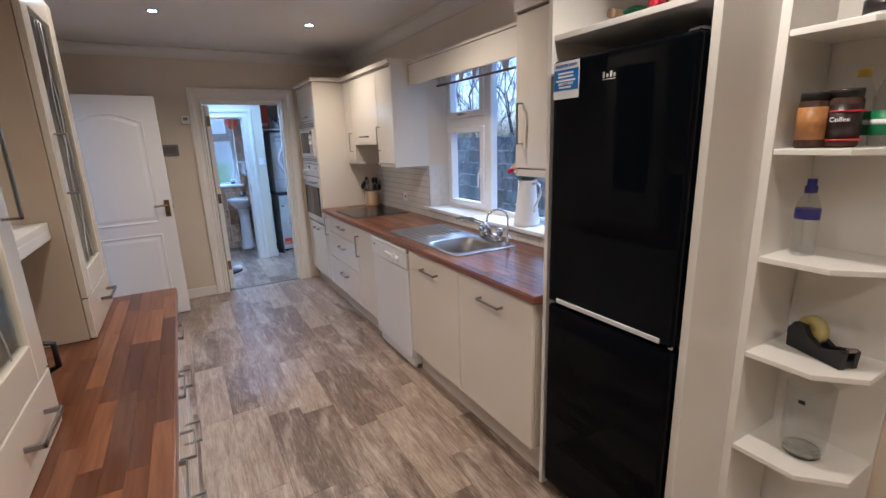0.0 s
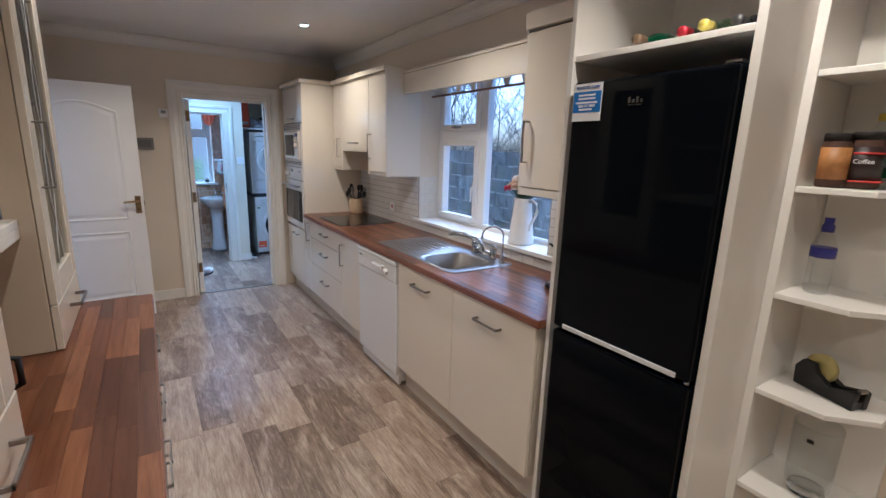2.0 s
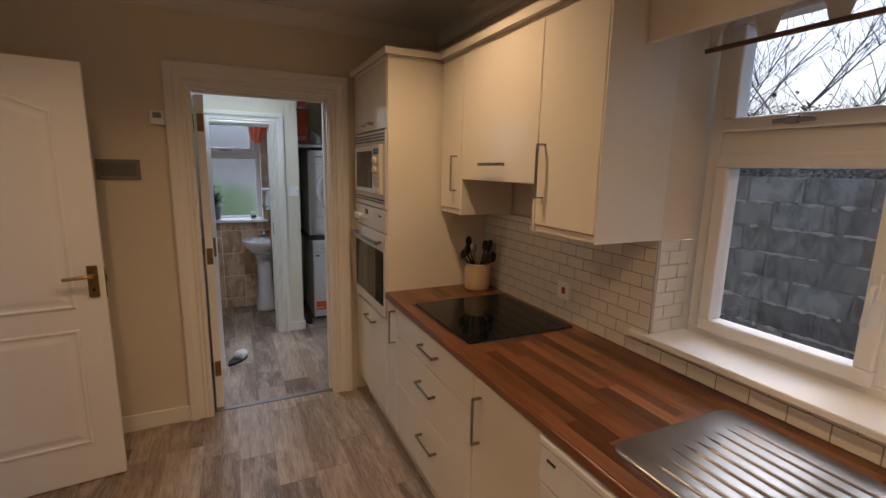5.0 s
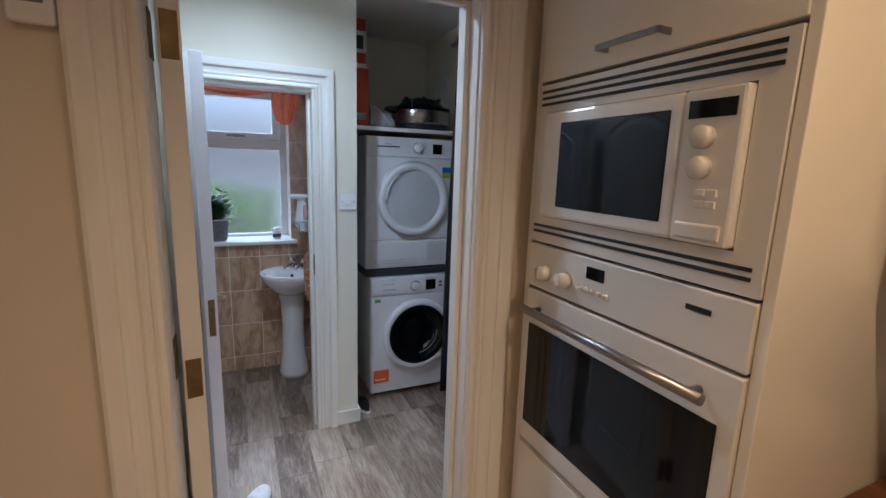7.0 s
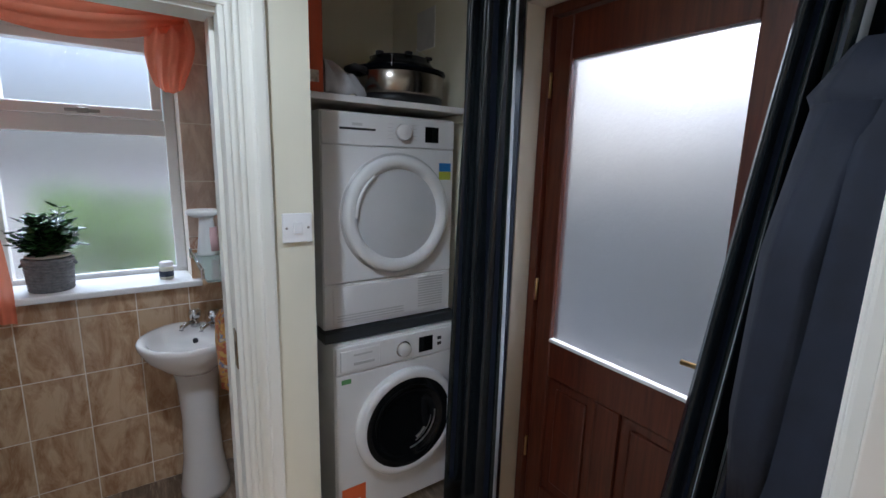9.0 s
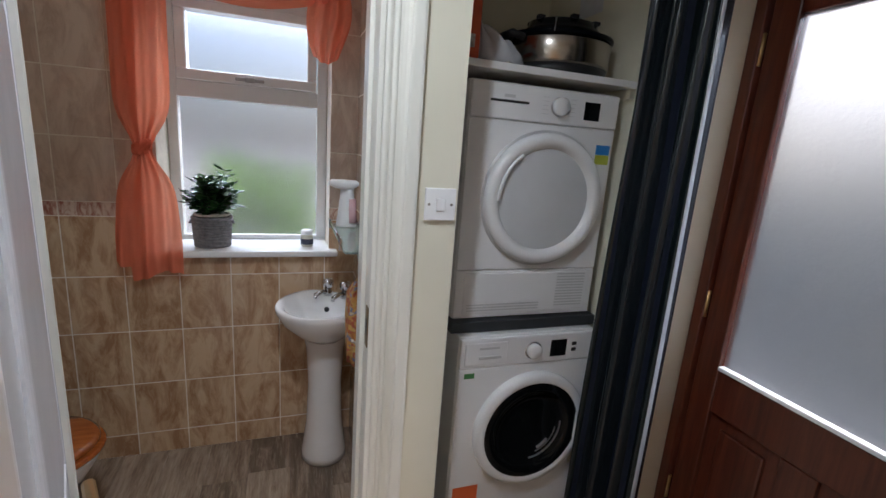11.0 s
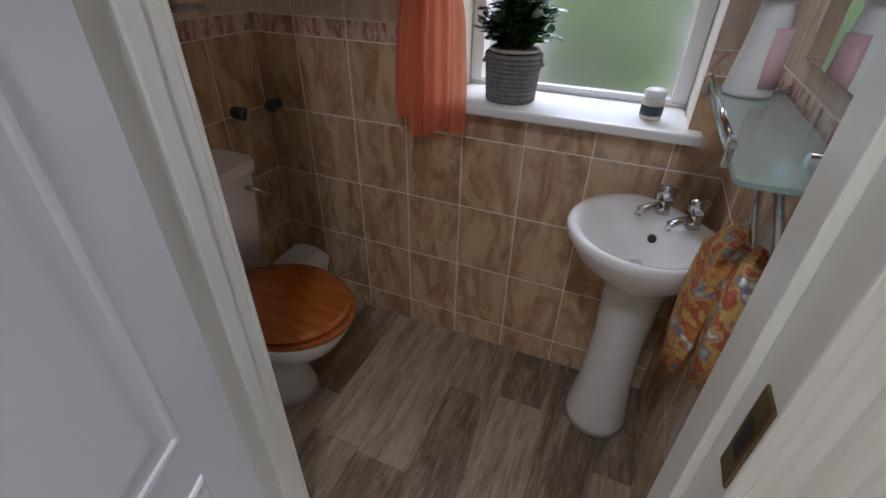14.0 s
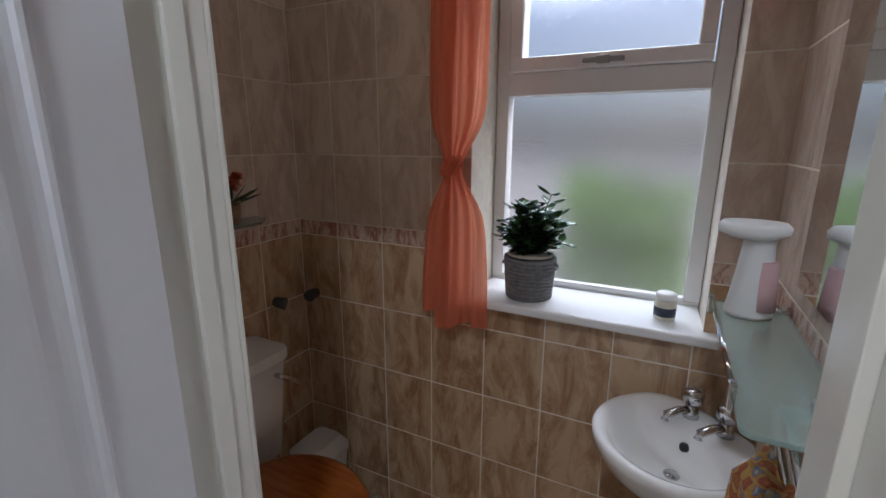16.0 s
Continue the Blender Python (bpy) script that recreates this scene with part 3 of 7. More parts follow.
# roman blind box and rod over the window
pelmet = thing("blind_pelmet", "cream boxed pelmet over the kitchen window", "pelmet")
part("board", box(shape(), 2.83, 2.85, 2.872, 4.366, 1.955, 2.105, 0.004), UNIT_CREAM, pelmet)
part("top_board", box(shape(), 2.822, 2.984, 2.872, 4.366, 2.106, 2.122, 0.003), UNIT_CREAM, pelmet)
blind = thing("window_blind", "white scalloped roller blind on a brown rod", "blind")
part("rod", tube(shape(), [(3.07, 4.34, 1.955), (3.07, 2.93, 1.955)], 0.008), plain("brown_rod", (0.16, 0.08, 0.04), 0.5), blind, "brown wooden rod")
bm = shape()


def tab_edge(u):
    """The lower edge of the tab-topped cloth: it meets the rod at each tab and arches up between."""
    k = abs((u * 1.40 / 0.175) % 1.0 - 0.5) / 0.36
    return 1.962 + (0.075 * math.sqrt(1 - k * k) if k < 1 else -0.012)


sheet(bm, lambda u, v: (3.075 + 0.003 * math.sin(u * 40), 2.935 + 1.40 * u, tab_edge(u) + (2.112 - tab_edge(u)) * v), 168, 4)
thicken(part("fabric", bm, plain("white_blind_cloth", (0.74, 0.72, 0.68), 0.8, relief=0.1, relief_scale=300), blind), 0.002)

w2 = thing("window_2", "white plastic frosted window with a top light", "window", kind="structure")
bm = shape()
Y0, Y1 = 8.80, 8.86
for b in ((1.277, 1.961, 0.956, 0.985), (1.277, 1.961, 2.015, 2.074), (1.277, 1.32, 0.985, 2.015), (1.915, 1.961, 0.985, 2.015), (1.32, 1.915, 1.618, 1.69)):
    box(bm, b[0], b[1], Y0, Y1, b[2], b[3], 0.004)
part("window_frame", bm, UPVC, w2)
bm = shape()
for b in ((1.325, 1.91, 1.69, 1.735), (1.325, 1.91, 1.975, 2.015), (1.325, 1.368, 1.735, 1.975), (1.868, 1.91, 1.735, 1.975)):
    box(bm, b[0], b[1], Y0 - 0.02, Y1 - 0.01, b[2], b[3], 0.006)
s = part("top_light", bm, UPVC, w2)
pane_of(box(shape(), 1.362, 1.874, 8.825, 8.831, 1.73, 1.98), s, FROST)
part("handle", box(box(shape(), 1.56, 1.68, Y0 - 0.033, Y0 - 0.02, 1.704, 1.718, 0.003), 1.60, 1.64, Y0 - 0.038, Y0 - 0.02, 1.70, 1.722, 0.003), STEEL, s)
pane_of(box(shape(), 1.315, 1.92, 8.825, 8.831, 0.98, 1.622), w2, FROST)
part("glazing_bead", box(shape(), 1.32, 1.915, 8.795, 8.822, 0.984, 0.998, 0.003), UPVC, w2)
single("sill_toilet", prism(shape(), [(1.24, 8.545), (1.24, 8.597), (1.278, 8.597), (1.278, 8.80), (1.96, 8.80), (1.96, 8.597), (2.0, 8.597), (2.0, 8.545)], 0.945, 0.975, 0.008), UPVC, "white window sill board in the toilet", "window sill", kind="structure")

# ---- back door ----
bd = thing("door_4", "mahogany-stained half-glazed back door", "door", kind="structure")
bm = shape()
for b in ((6.662, 6.70, 0, 2.098), (7.503, 7.541, 0, 2.098), (6.70, 7.503, 2.06, 2.098)):
    box(bm, 3.07, 3.15, *b, 0.004)
part("door_frame", bm, MAHOGANY, bd)
bm = shape()
for b in ((6.702, 6.832, 0.012, 2.056), (7.42, 7.501, 0.012, 2.056), (6.832, 7.42, 1.905, 2.056), (6.832, 7.42, 0.70, 0.848), (6.832, 7.42, 0.012, 0.20), (7.09, 7.19, 0.20, 0.70)):
    box(bm, 3.092, 3.136, *b, 0.005)
part("leaf", bm, MAHOGANY, bd)
for y0, y1 in ((6.832, 7.09), (7.19, 7.42)):
    bm = box(shape(), 3.108, 3.124, y0, y1, 0.20, 0.70)
    box(bm, 3.098, 3.11, y0 + 0.04, y1 - 0.04, 0.24, 0.66, 0.008)
    part("panel", bm, MAHOGANY, bd)
pane_of(box(shape(), 3.11, 3.116, 6.83, 7.422, 0.846, 1.907), bd, FROST_DEEP)
part("glazing_bead", box(shape(), 3.085, 3.11, 6.832, 7.42, 0.848, 0.862, 0.003), UPVC, bd, "white glazing bead")
hp = part("handle_plate", box(shape(), 3.084, 3.092, 6.745, 6.785, 0.85, 1.06, 0.003), BRASS, bd)
part("lever", tube(shape(), [(3.09, 6.765, 0.99), (3.045, 6.765, 0.99), (3.04, 6.80, 0.992), (3.042, 6.885, 0.988)], 0.008), BRASS, hp)
for z in (0.3, 1.0, 1.78):
    part("hinge", tube(shape(), [(3.083, 7.504, z), (3.083, 7.504, z + 0.09)], 0.007), BRASS, bd)

# ---- kitchen units ----
def bow_handle(parent, p, axis, length, out=(-1, 0, 0), mat=STEEL_DARK, name="handle", tall=0.032, r=0.0065):
    """A square bow handle centred at p; axis: 'y' or 'z'."""
    p, o = Vector(p), Vector(out)
    d = Vector((0, 1, 0)) if axis == "y" else Vector((0, 0, 1))
    bm = shape()
    a, b = p + d * length / 2, p - d * length / 2
    side = o.cross(d).normalized()

    def bar(u, v, w):
        lo = Vector([min(x) for x in zip(u - side * w - o * 0.003 - d * 0.003, v + side * w + o * 0.003 + d * 0.003, u + side * w + o * 0.003 + d * 0.003, v - side * w - o * 0.003 - d * 0.003)])
        hi = Vector([max(x) for x in zip(u - side * w - o * 0.003 - d * 0.003, v + side * w + o * 0.003 + d * 0.003, u + side * w + o * 0.003 + d * 0.003, v - side * w - o * 0.003 - d * 0.003)])
        box(bm, lo.x, hi.x, lo.y, hi.y, lo.z, hi.z, 0.0015, 1)
    bar(a, a + o * tall, r)
    bar(b, b + o * tall, r)
    bar(b + o * tall, a + o * tall, r)
    return part(name, bm, mat, parent, "pewter bow handle")


FX = 2.385


def base_unit(y0, y1, fronts, label, group="base units of the long run"):
    """Carcass, plinth and fronts; fronts: (name, y0, y1, z0, z1, handle axis or None, handle y, handle z, length)."""
    u = thing("base_unit", label, "kitchen unit", group, at=(FX, y0, 0))
    part("carcass", box(shape(), FX + 0.021, 2.98, y0 + 0.001, y1 - 0.001, 0.15, 0.70 if y0 == 2.98 else 0.862), UNIT_CREAM_MATT, u)
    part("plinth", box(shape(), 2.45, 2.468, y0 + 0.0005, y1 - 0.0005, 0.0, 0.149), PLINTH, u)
    for name, a, b, c, d, ax, hy, hz, ln in fronts:
        f = part(name, box(shape(), FX, FX + 0.019, a + 0.0015, b - 0.0015, c + 0.0015, d - 0.0015, 0.003), UNIT_CREAM, u)
        if ax:
            bow_handle(f, (FX, hy, hz), ax, ln)
    return u


base_unit(2.385, 2.98, [("door", 2.385, 2.98, 0.155, 0.86, "y", 2.68, 0.775, 0.17)], "gloss cream base unit with a single door")
base_unit(2.98, 3.585, [("door", 2.98, 3.585, 0.155, 0.86, "y", 3.29, 0.775, 0.17)], "gloss cream base unit with a single door")
base_unit(4.195, 4.585, [("door", 4.195, 4.585, 0.155, 0.86, "z", 4.535, 0.70, 0.17)], "gloss cream base unit with an upright handle")
base_unit(4.585, 5.40, [("drawer", 4.585, 5.40, 0.70, 0.86, "y", 4.97, 0.785, 0.16), ("drawer", 4.585, 5.40, 0.45, 0.70, "y", 4.99, 0.60, 0.16), ("drawer", 4.585, 5.40, 0.155, 0.45, "y", 4.97, 0.345, 0.16)], "gloss cream three-drawer unit under the hob")
base_unit(5.40, 5.545, [("door", 5.40, 5.545, 0.155, 0.86, "z", 5.43, 0.74, 0.17)], "narrow gloss cream pull-out unit")

# tall oven housing
tall = thing("oven_housing", "tall gloss cream housing for oven and microwave", "kitchen unit", at=(FX, 5.545, 0))
for y0, y1 in ((5.546, 5.566), (6.195, 6.215)):
    part("side_panel", box(shape(), 2.387, 2.98, y0, y1, 0.15, 2.10, 0.002), UNIT_CREAM, tall)
part("lower_box", box(shape(), FX + 0.021, 2.98, 5.566, 6.195, 0.15, 0.735), UNIT_CREAM_MATT, tall)
part("upper_box", box(shape(), FX + 0.021, 2.98, 5.566, 6.195, 1.765, 2.10), UNIT_CREAM_MATT, tall)
part("back_panel", box(shape(), 2.9, 2.98, 5.566, 6.195, 0.735, 1.765), UNIT_CREAM_MATT, tall)
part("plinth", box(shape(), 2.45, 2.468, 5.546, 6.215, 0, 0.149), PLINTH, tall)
part("cornice_rail", box(shape(), FX - 0.018, 2.98, 5.53, 6.235, 2.115, 2.15, 0.005), UNIT_CREAM, tall)
part("rail_strip", box(shape(), FX + 0.006, 2.97, 5.552, 6.21, 2.10, 2.115), PLINTH, tall)
f = part("door", box(shape(), FX, FX + 0.019, 5.566, 6.195, 0.155, 0.715, 0.003), UNIT_CREAM, tall)
bow_handle(f, (FX, 5.85, 0.655), "y", 0.16)
f = part("door", box(shape(), FX, FX + 0.019, 5.566, 6.195, 1.765, 2.095, 0.003), UNIT_CREAM, tall)
bow_handle(f, (FX, 5.88, 1.80), "y", 0.16, mat=STEEL)

# oven
oven = thing("built_in_oven", "ivory built-in oven with a dark glass door", "oven", at=(FX, 5.57, 0.74))
part("body", box(shape(), FX + 0.02, 2.89, 5.568, 6.193, 0.737, 1.33), BLACK_MATT, oven)
cp = part("control_panel", box(shape(), FX - 0.006, FX + 0.02, 5.568, 6.193, 1.212, 1.335, 0.004), OVEN_WHITE, oven)
for y in (6.109, 6.026):
    k = lathe(shape(), [(0.021, 0.0), (0.021, -0.012), (0.018, -0.026), (0.0, -0.027)], (FX - 0.006, y, 1.262), 18, axis="X")
    kn = part("knob", k, OVEN_WHITE, cp)
    part("pointer", box(shape(), FX - 0.036, FX - 0.03, y - 0.003, y + 0.003, 1.249, 1.279, 0.001, 1), OVEN_WHITE, kn)
part("display", box(shape(), FX - 0.008, FX - 0.004, 5.898, 5.956, 1.285, 1.315, 0.001, 1), BLACK_GLASS, cp)
for i in range(5):
    part("button", lathe(shape(), [(0.007, 0.0), (0.006, -0.006), (0, -0.006)], (FX - 0.006, 5.972 - 0.021 * i, 1.258), 10, axis="X"), OVEN_WHITE, cp)
part("badge", box(shape(), FX - 0.008, FX - 0.005, 5.64, 5.69, 1.292, 1.302), BLACK_MATT, cp)
d = part("door", box(shape(), FX - 0.008, FX + 0.02, 5.568, 6.193, 0.74, 1.205, 0.004), OVEN_WHITE, oven)
part("glass", box(shape(), FX - 0.0105, FX - 0.006, 5.60, 6.165, 0.80, 1.105, 0.001, 1), BLACK_GLASS, d)
part("handle", tube(tube(tube(shape(), [(FX - 0.045, 5.61, 1.155), (FX - 0.045, 6.15, 1.155)], 0.011, 12), [(FX - 0.01, 5.64, 1.155), (FX - 0.045, 5.64, 1.155)], 0.008), [(FX - 0.01, 6.12, 1.155), (FX - 0.045, 6.12, 1.155)], 0.008), STEEL, d)

# microwave
mw = thing("built_in_microwave", "ivory built-in microwave with louvred trim", "microwave", at=(FX, 5.57, 1.38))
part("body", box(shape(), FX + 0.02, 2.85, 5.57, 6.19, 1.365, 1.745), BLACK_MATT, mw)
part("trim_frame", wall_along(shape(), "y", FX - 0.004, FX + 0.02, 5.568, 6.193, 1.342, 1.755, [(5.62, 6.145, 1.412, 1.685)]), OVEN_WHITE, mw)
for z in (1.372, 1.388, 1.706, 1.722, 1.738):
    part("louvre", box(shape(), FX - 0.0065, FX - 0.002, 5.585, 6.178, z - 0.0045, z + 0.0025), BLACK_MATT, mw)
d = part("door", box(shape(), FX - 0.022, FX + 0.018, 5.735, 6.142, 1.415, 1.682, 0.008), OVEN_WHITE, mw)
part("glass", box(shape(), FX - 0.0245, FX - 0.02, 5.758, 6.072, 1.445, 1.652, 0.002, 1), BLACK_GLASS, d)
cp = part("control_panel", box(shape(), FX - 0.022, FX + 0.018, 5.622, 5.733, 1.415, 1.682, 0.006), OVEN_WHITE, mw)
part("clock_display", box(shape(), FX - 0.0245, FX - 0.02, 5.635, 5.72, 1.632, 1.662), BLACK_GLASS, cp)
for z in (1.60, 1.548):
    part("knob", lathe(shape(), [(0.02, 0.0), (0.02, -0.014), (0.016, -0.02), (0, -0.021)], (FX - 0.022, 5.685, z), 18, axis="X"), OVEN_WHITE, cp)
for i in range(4):
    part("button", box(shape(), FX - 0.026, FX - 0.02, 5.65 + 0.022 * (i % 2), 5.667 + 0.022 * (i % 2), 1.48 + 0.02 * (i // 2), 1.492 + 0.02 * (i // 2), 0.001, 1), OVEN_WHITE, cp)
part("door_button", box(shape(), FX - 0.028, FX - 0.02, 5.635, 5.722, 1.425, 1.452, 0.004), OVEN_WHITE, cp)

# wall units left of the window
WF = 2.68
def wall_unit(y0, y1, bottom, label, handle, rail=True):
    """A wall unit with one door; handle: (axis, y, z, length)."""
    u = thing("wall_unit", label, "wall cabinet", "wall units over the hob", at=(WF, y0, bottom))
    part("carcass", box(shape(), WF + 0.021, 2.98, y0 + 0.001, y1 - 0.001, bottom, 2.099), UNIT_CREAM_MATT, u)
    f = part("door", box(shape(), WF, WF + 0.019, y0 + 0.002, y1 - 0.002, bottom + (0.002 if rail else -0.008), 2.096, 0.003), UNIT_CREAM, u)
    bow_handle(f, (WF, handle[1], handle[2]), handle[0], handle[3])
    if rail:
        part("light_rail", box(shape(), WF + 0.008, WF + 0.03, y0 + 0.001, y1 - 0.001, 1.335, 1.3595, 0.002), UNIT_CREAM, u)
    part("cornice_rail", box(shape(), WF - 0.018, 2.98, y0 - 0.0005, y1 - 0.0008, 2.115, 2.15), UNIT_CREAM, u)
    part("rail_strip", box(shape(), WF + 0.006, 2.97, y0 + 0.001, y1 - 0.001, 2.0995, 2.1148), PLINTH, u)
    return u


u = wall_unit(5.297, 5.5285, 1.36, "narrow gloss cream wall unit beside the oven housing", ("z", 5.345, 1.54, 0.17))
part("side_panel", box(shape(), WF + 0.001, 2.98, 5.281, 5.296, 1.335, 1.519, 0.001), UNIT_CREAM_MATT, u)
wall_unit(4.685, 5.297, 1.52, "gloss cream canopy unit over the hob", ("y", 4.99, 1.585, 0.16), False)
u = wall_unit(4.372, 4.685, 1.36, "gloss cream wall unit beside the window", ("z", 4.645, 1.56, 0.19))
part("side_panel", box(shape(), WF + 0.002, 2.984, 4.3655, 4.3715, 1.333, 2.115), UNIT_CREAM_MATT, u)
part("side_panel", box(shape(), WF + 0.001, 2.98, 4.686, 4.70, 1.335, 1.519, 0.001), UNIT_CREAM_MATT, u)

wr = thing("wall_unit", "gloss cream wall unit beside the fridge housing", "wall cabinet", at=(WF, 2.36, 1.365))
part("carcass", box(shape(), WF + 0.021, 2.98, 2.357, 2.862, 1.37, 2.10), UNIT_CREAM_MATT, wr)
f = part("door", box(shape(), WF, WF + 0.019, 2.36, 2.862, 1.385, 2.096, 0.003), UNIT_CREAM, wr)
bow_handle(f, (WF, 2.822, 1.60), "z", 0.19)
part("light_rail", box(shape(), WF + 0.004, WF + 0.03, 2.358, 2.862, 1.345, 1.38, 0.002), UNIT_CREAM, wr)
part("side_panel", box(shape(), WF + 0.002, 2.984, 2.863, 2.87, 1.345, 2.106), UNIT_CREAM_MATT, wr)
part("cornice_rail", box(shape(), WF - 0.018, 2.98, 2.36, 2.868, 2.106, 2.18, 0.005), UNIT_CREAM, wr)

# dishwasher
dw = thing("dishwasher", "white freestanding dishwasher under the worktop", "dishwasher", at=(2.38, 3.6, 0))
part("body", box(shape(), 2.41, 2.95, 3.593, 4.188, 0.03, 0.852, 0.003), APPLIANCE, dw)
d = part("door", box(shape(), 2.376, 2.412, 3.592, 4.189, 0.085, 0.715, 0.006), APPLIANCE, dw)
cp = part("control_panel", box(shape(), 2.37, 2.412, 3.592, 4.189, 0.72, 0.828, 0.006), APPLIANCE, dw)
part("top_edge", box(shape(), 2.366, 2.412, 3.59, 4.191, 0.832, 0.858, 0.006), APPLIANCE, dw)
part("kick_panel", box(shape(), 2.40, 2.42, 3.594, 4.187, 0.012, 0.082, 0.003), APPLIANCE, dw)
part("knob", lathe(shape(), [(0.02, 0.0), (0.02, -0.012), (0.017, -0.02), (0.0, -0.021)], (2.37, 3.72, 0.77), 18, axis="X"), APPLIANCE, cp)
part("grip", box(shape(), 2.36, 2.372, 3.80, 3.93, 0.755, 0.785, 0.004), APPLIANCE, cp, "moulded white door grip")
for y in (3.785, 3.765):
    part("button", lathe(shape(), [(0.008, 0.0), (0.007, -0.006), (0, -0.006)], (2.37, y, 0.79), 10, axis="X"), APPLIANCE, cp)
part("badge", box(shape(), 2.3685, 2.3705, 4.12, 4.155, 0.795, 0.803), BLACK_MATT, cp)

# ---- worktops ----
SINK = (2.475, 2.80, 3.155, 3.51)
bm = shape()
for y0, y1 in ((2.357, SINK[2]), (SINK[3], 5.544)):
    box(bm, FX - 0.018, 2.984, y0, y1, 0.864, 0.897, 0.006)
box(bm, FX - 0.018, SINK[0], SINK[2], SINK[3], 0.864, 0.897, 0.003)
box(bm, SINK[1], 2.984, SINK[2], SINK[3], 0.864, 0.897, 0.003)
top_r = single("worktop", bm, WORKTOP_CORE, "walnut block worktop along the window wall", "worktop")
top_l = single("worktop", box(shape(), LW + 0.001, 1.098, 1.845, 3.43, 0.862, 0.897, 0.006), WORKTOP_CORE, "walnut block worktop of the dresser run", "worktop")

# ---- fridge housing ----
hs = thing("fridge_housing", "cream tall housing with a bottle cubby on top", "cabinet", at=(2.42, 1.72, 0))
part("side_panel", box(shape(), 2.41, 2.984, 2.336, 2.356, 0, 2.30, 0.002), UNIT_WHITE, hs)
part("side_panel", box(shape(), 2.42, 2.984, 1.744, 1.769, 0, CEIL - 0.11, 0.002), UNIT_WHITE, hs)
part("shelf", box(shape(), 2.42, 2.98, 1.770, 2.336, 1.865, 1.885, 0.002), UNIT_WHITE, hs)
part("top_panel", box(shape(), 2.42, 2.98, 1.770, 2.336, 2.26, 2.28, 0.002), UNIT_WHITE, hs)
part("back_panel", box(shape(), 2.972, 2.98, 1.770, 2.336, 1.885, 2.26), UNIT_WHITE, hs)

fr = thing("fridge_freezer", "black gloss fridge freezer with a silver strip", "fridge", at=(2.45, 2.04, 0))
part("body", box(shape(), 2.455, 2.96, 1.78, 2.302, 0.02, 1.785, 0.006), BLACK_MATT, fr)
d = part("fridge_door", box(shape(), 2.392, 2.452, 1.776, 2.307, 0.902, 1.792, 0.012, 3), BLACK_GLOSS, fr)
part("handle_strip", box(shape(), 2.3885, 2.393, 1.816, 2.258, 0.905, 0.922, 0.001, 1), plain("silver_strip", (0.72, 0.72, 0.72), 0.35, metal=0.35, vary=0.02), d, "silver strip")
lg = part("badge", box(shape(), 2.3905, 2.3925, 2.035, 2.085, 1.703, 1.706), CHROME, d, "small chrome badge")
for i, (h, z) in enumerate(((0.018, 1.71), (0.011, 1.71), (0.018, 1.71), (0.011, 1.71))):
    part("badge_mark", box(shape(), 2.3905, 2.3925, 2.076 - i * 0.014, 2.085 - i * 0.014, z, z + h), CHROME, lg)
d = part("freezer_door", box(shape(), 2.392, 2.452, 1.776, 2.307, 0.06, 0.888, 0.012, 3), BLACK_GLOSS, fr)
part("hinge", tube(shape(), [(2.41, 1.79, 0.888), (2.41, 1.79, 0.902)], 0.008), CHROME, fr)
part("hinge", box(shape(), 2.405, 2.46, 1.78, 1.82, 1.792, 1.80, 0.002), CHROME, fr)
stick = thing("sticker", "blue and white registration sticker on the fridge", "sticker", at=(2.411, 2.26, 1.73))
part("sheet", box(shape(), 2.3905, 2.3918, 2.184, 2.302, 1.662, 1.784), plain("sticker_white", (0.8, 0.8, 0.82), 0.4), stick)
part("band", box(shape(), 2.3898, 2.3906, 2.186, 2.300, 1.69, 1.758), plain("sticker_blue", (0.03, 0.16, 0.55), 0.4), stick)
SW = plain("sticker_ink_white", (0.85, 0.86, 0.9), 0.5)
for z, a, b in ((1.746, 2.225, 2.295), (1.735, 2.225, 2.295), (1.722, 2.215, 2.305), (1.700, 2.235, 2.29)):
    part("text_line", box(shape(), 2.3892, 2.3899, a - 0.016, b - 0.016, z - 0.003, z + 0.003), SW, stick)


def words(name, text, size, m, material, parent, bold=0.0):
    c = bpy.data.curves.new(name, "FONT")
    c.body, c.size, c.extrude, c.align_x, c.align_y, c.offset = text, size, 0.0003, "CENTER", "CENTER", bold
    ob = new(name, c)
    c.materials.append(material)
    ob.parent = parent
    ob.matrix_world = m
    return ob


FACE_W = Matrix(((0, 0, -1, 0), (-1, 0, 0, 0), (0, 1, 0, 0), (0, 0, 0, 1)))
FACE_S = Matrix(((1, 0, 0, 0), (0, 0, -1, 0), (0, 1, 0, 0), (0, 0, 0, 1)))
INK_BLUE = plain("ink_blue", (0.02, 0.10, 0.42), 0.5)
words("lettering", "REGISTER NOW", 0.0135, Matrix.Translation((2.3898, 2.243, 1.77)) @ FACE_W, INK_BLUE, stick, 0.0003)
words("lettering", "0800 597 8843", 0.0115, Matrix.Translation((2.3890, 2.243, 1.711)) @ FACE_W, SW, stick, 0.0003)

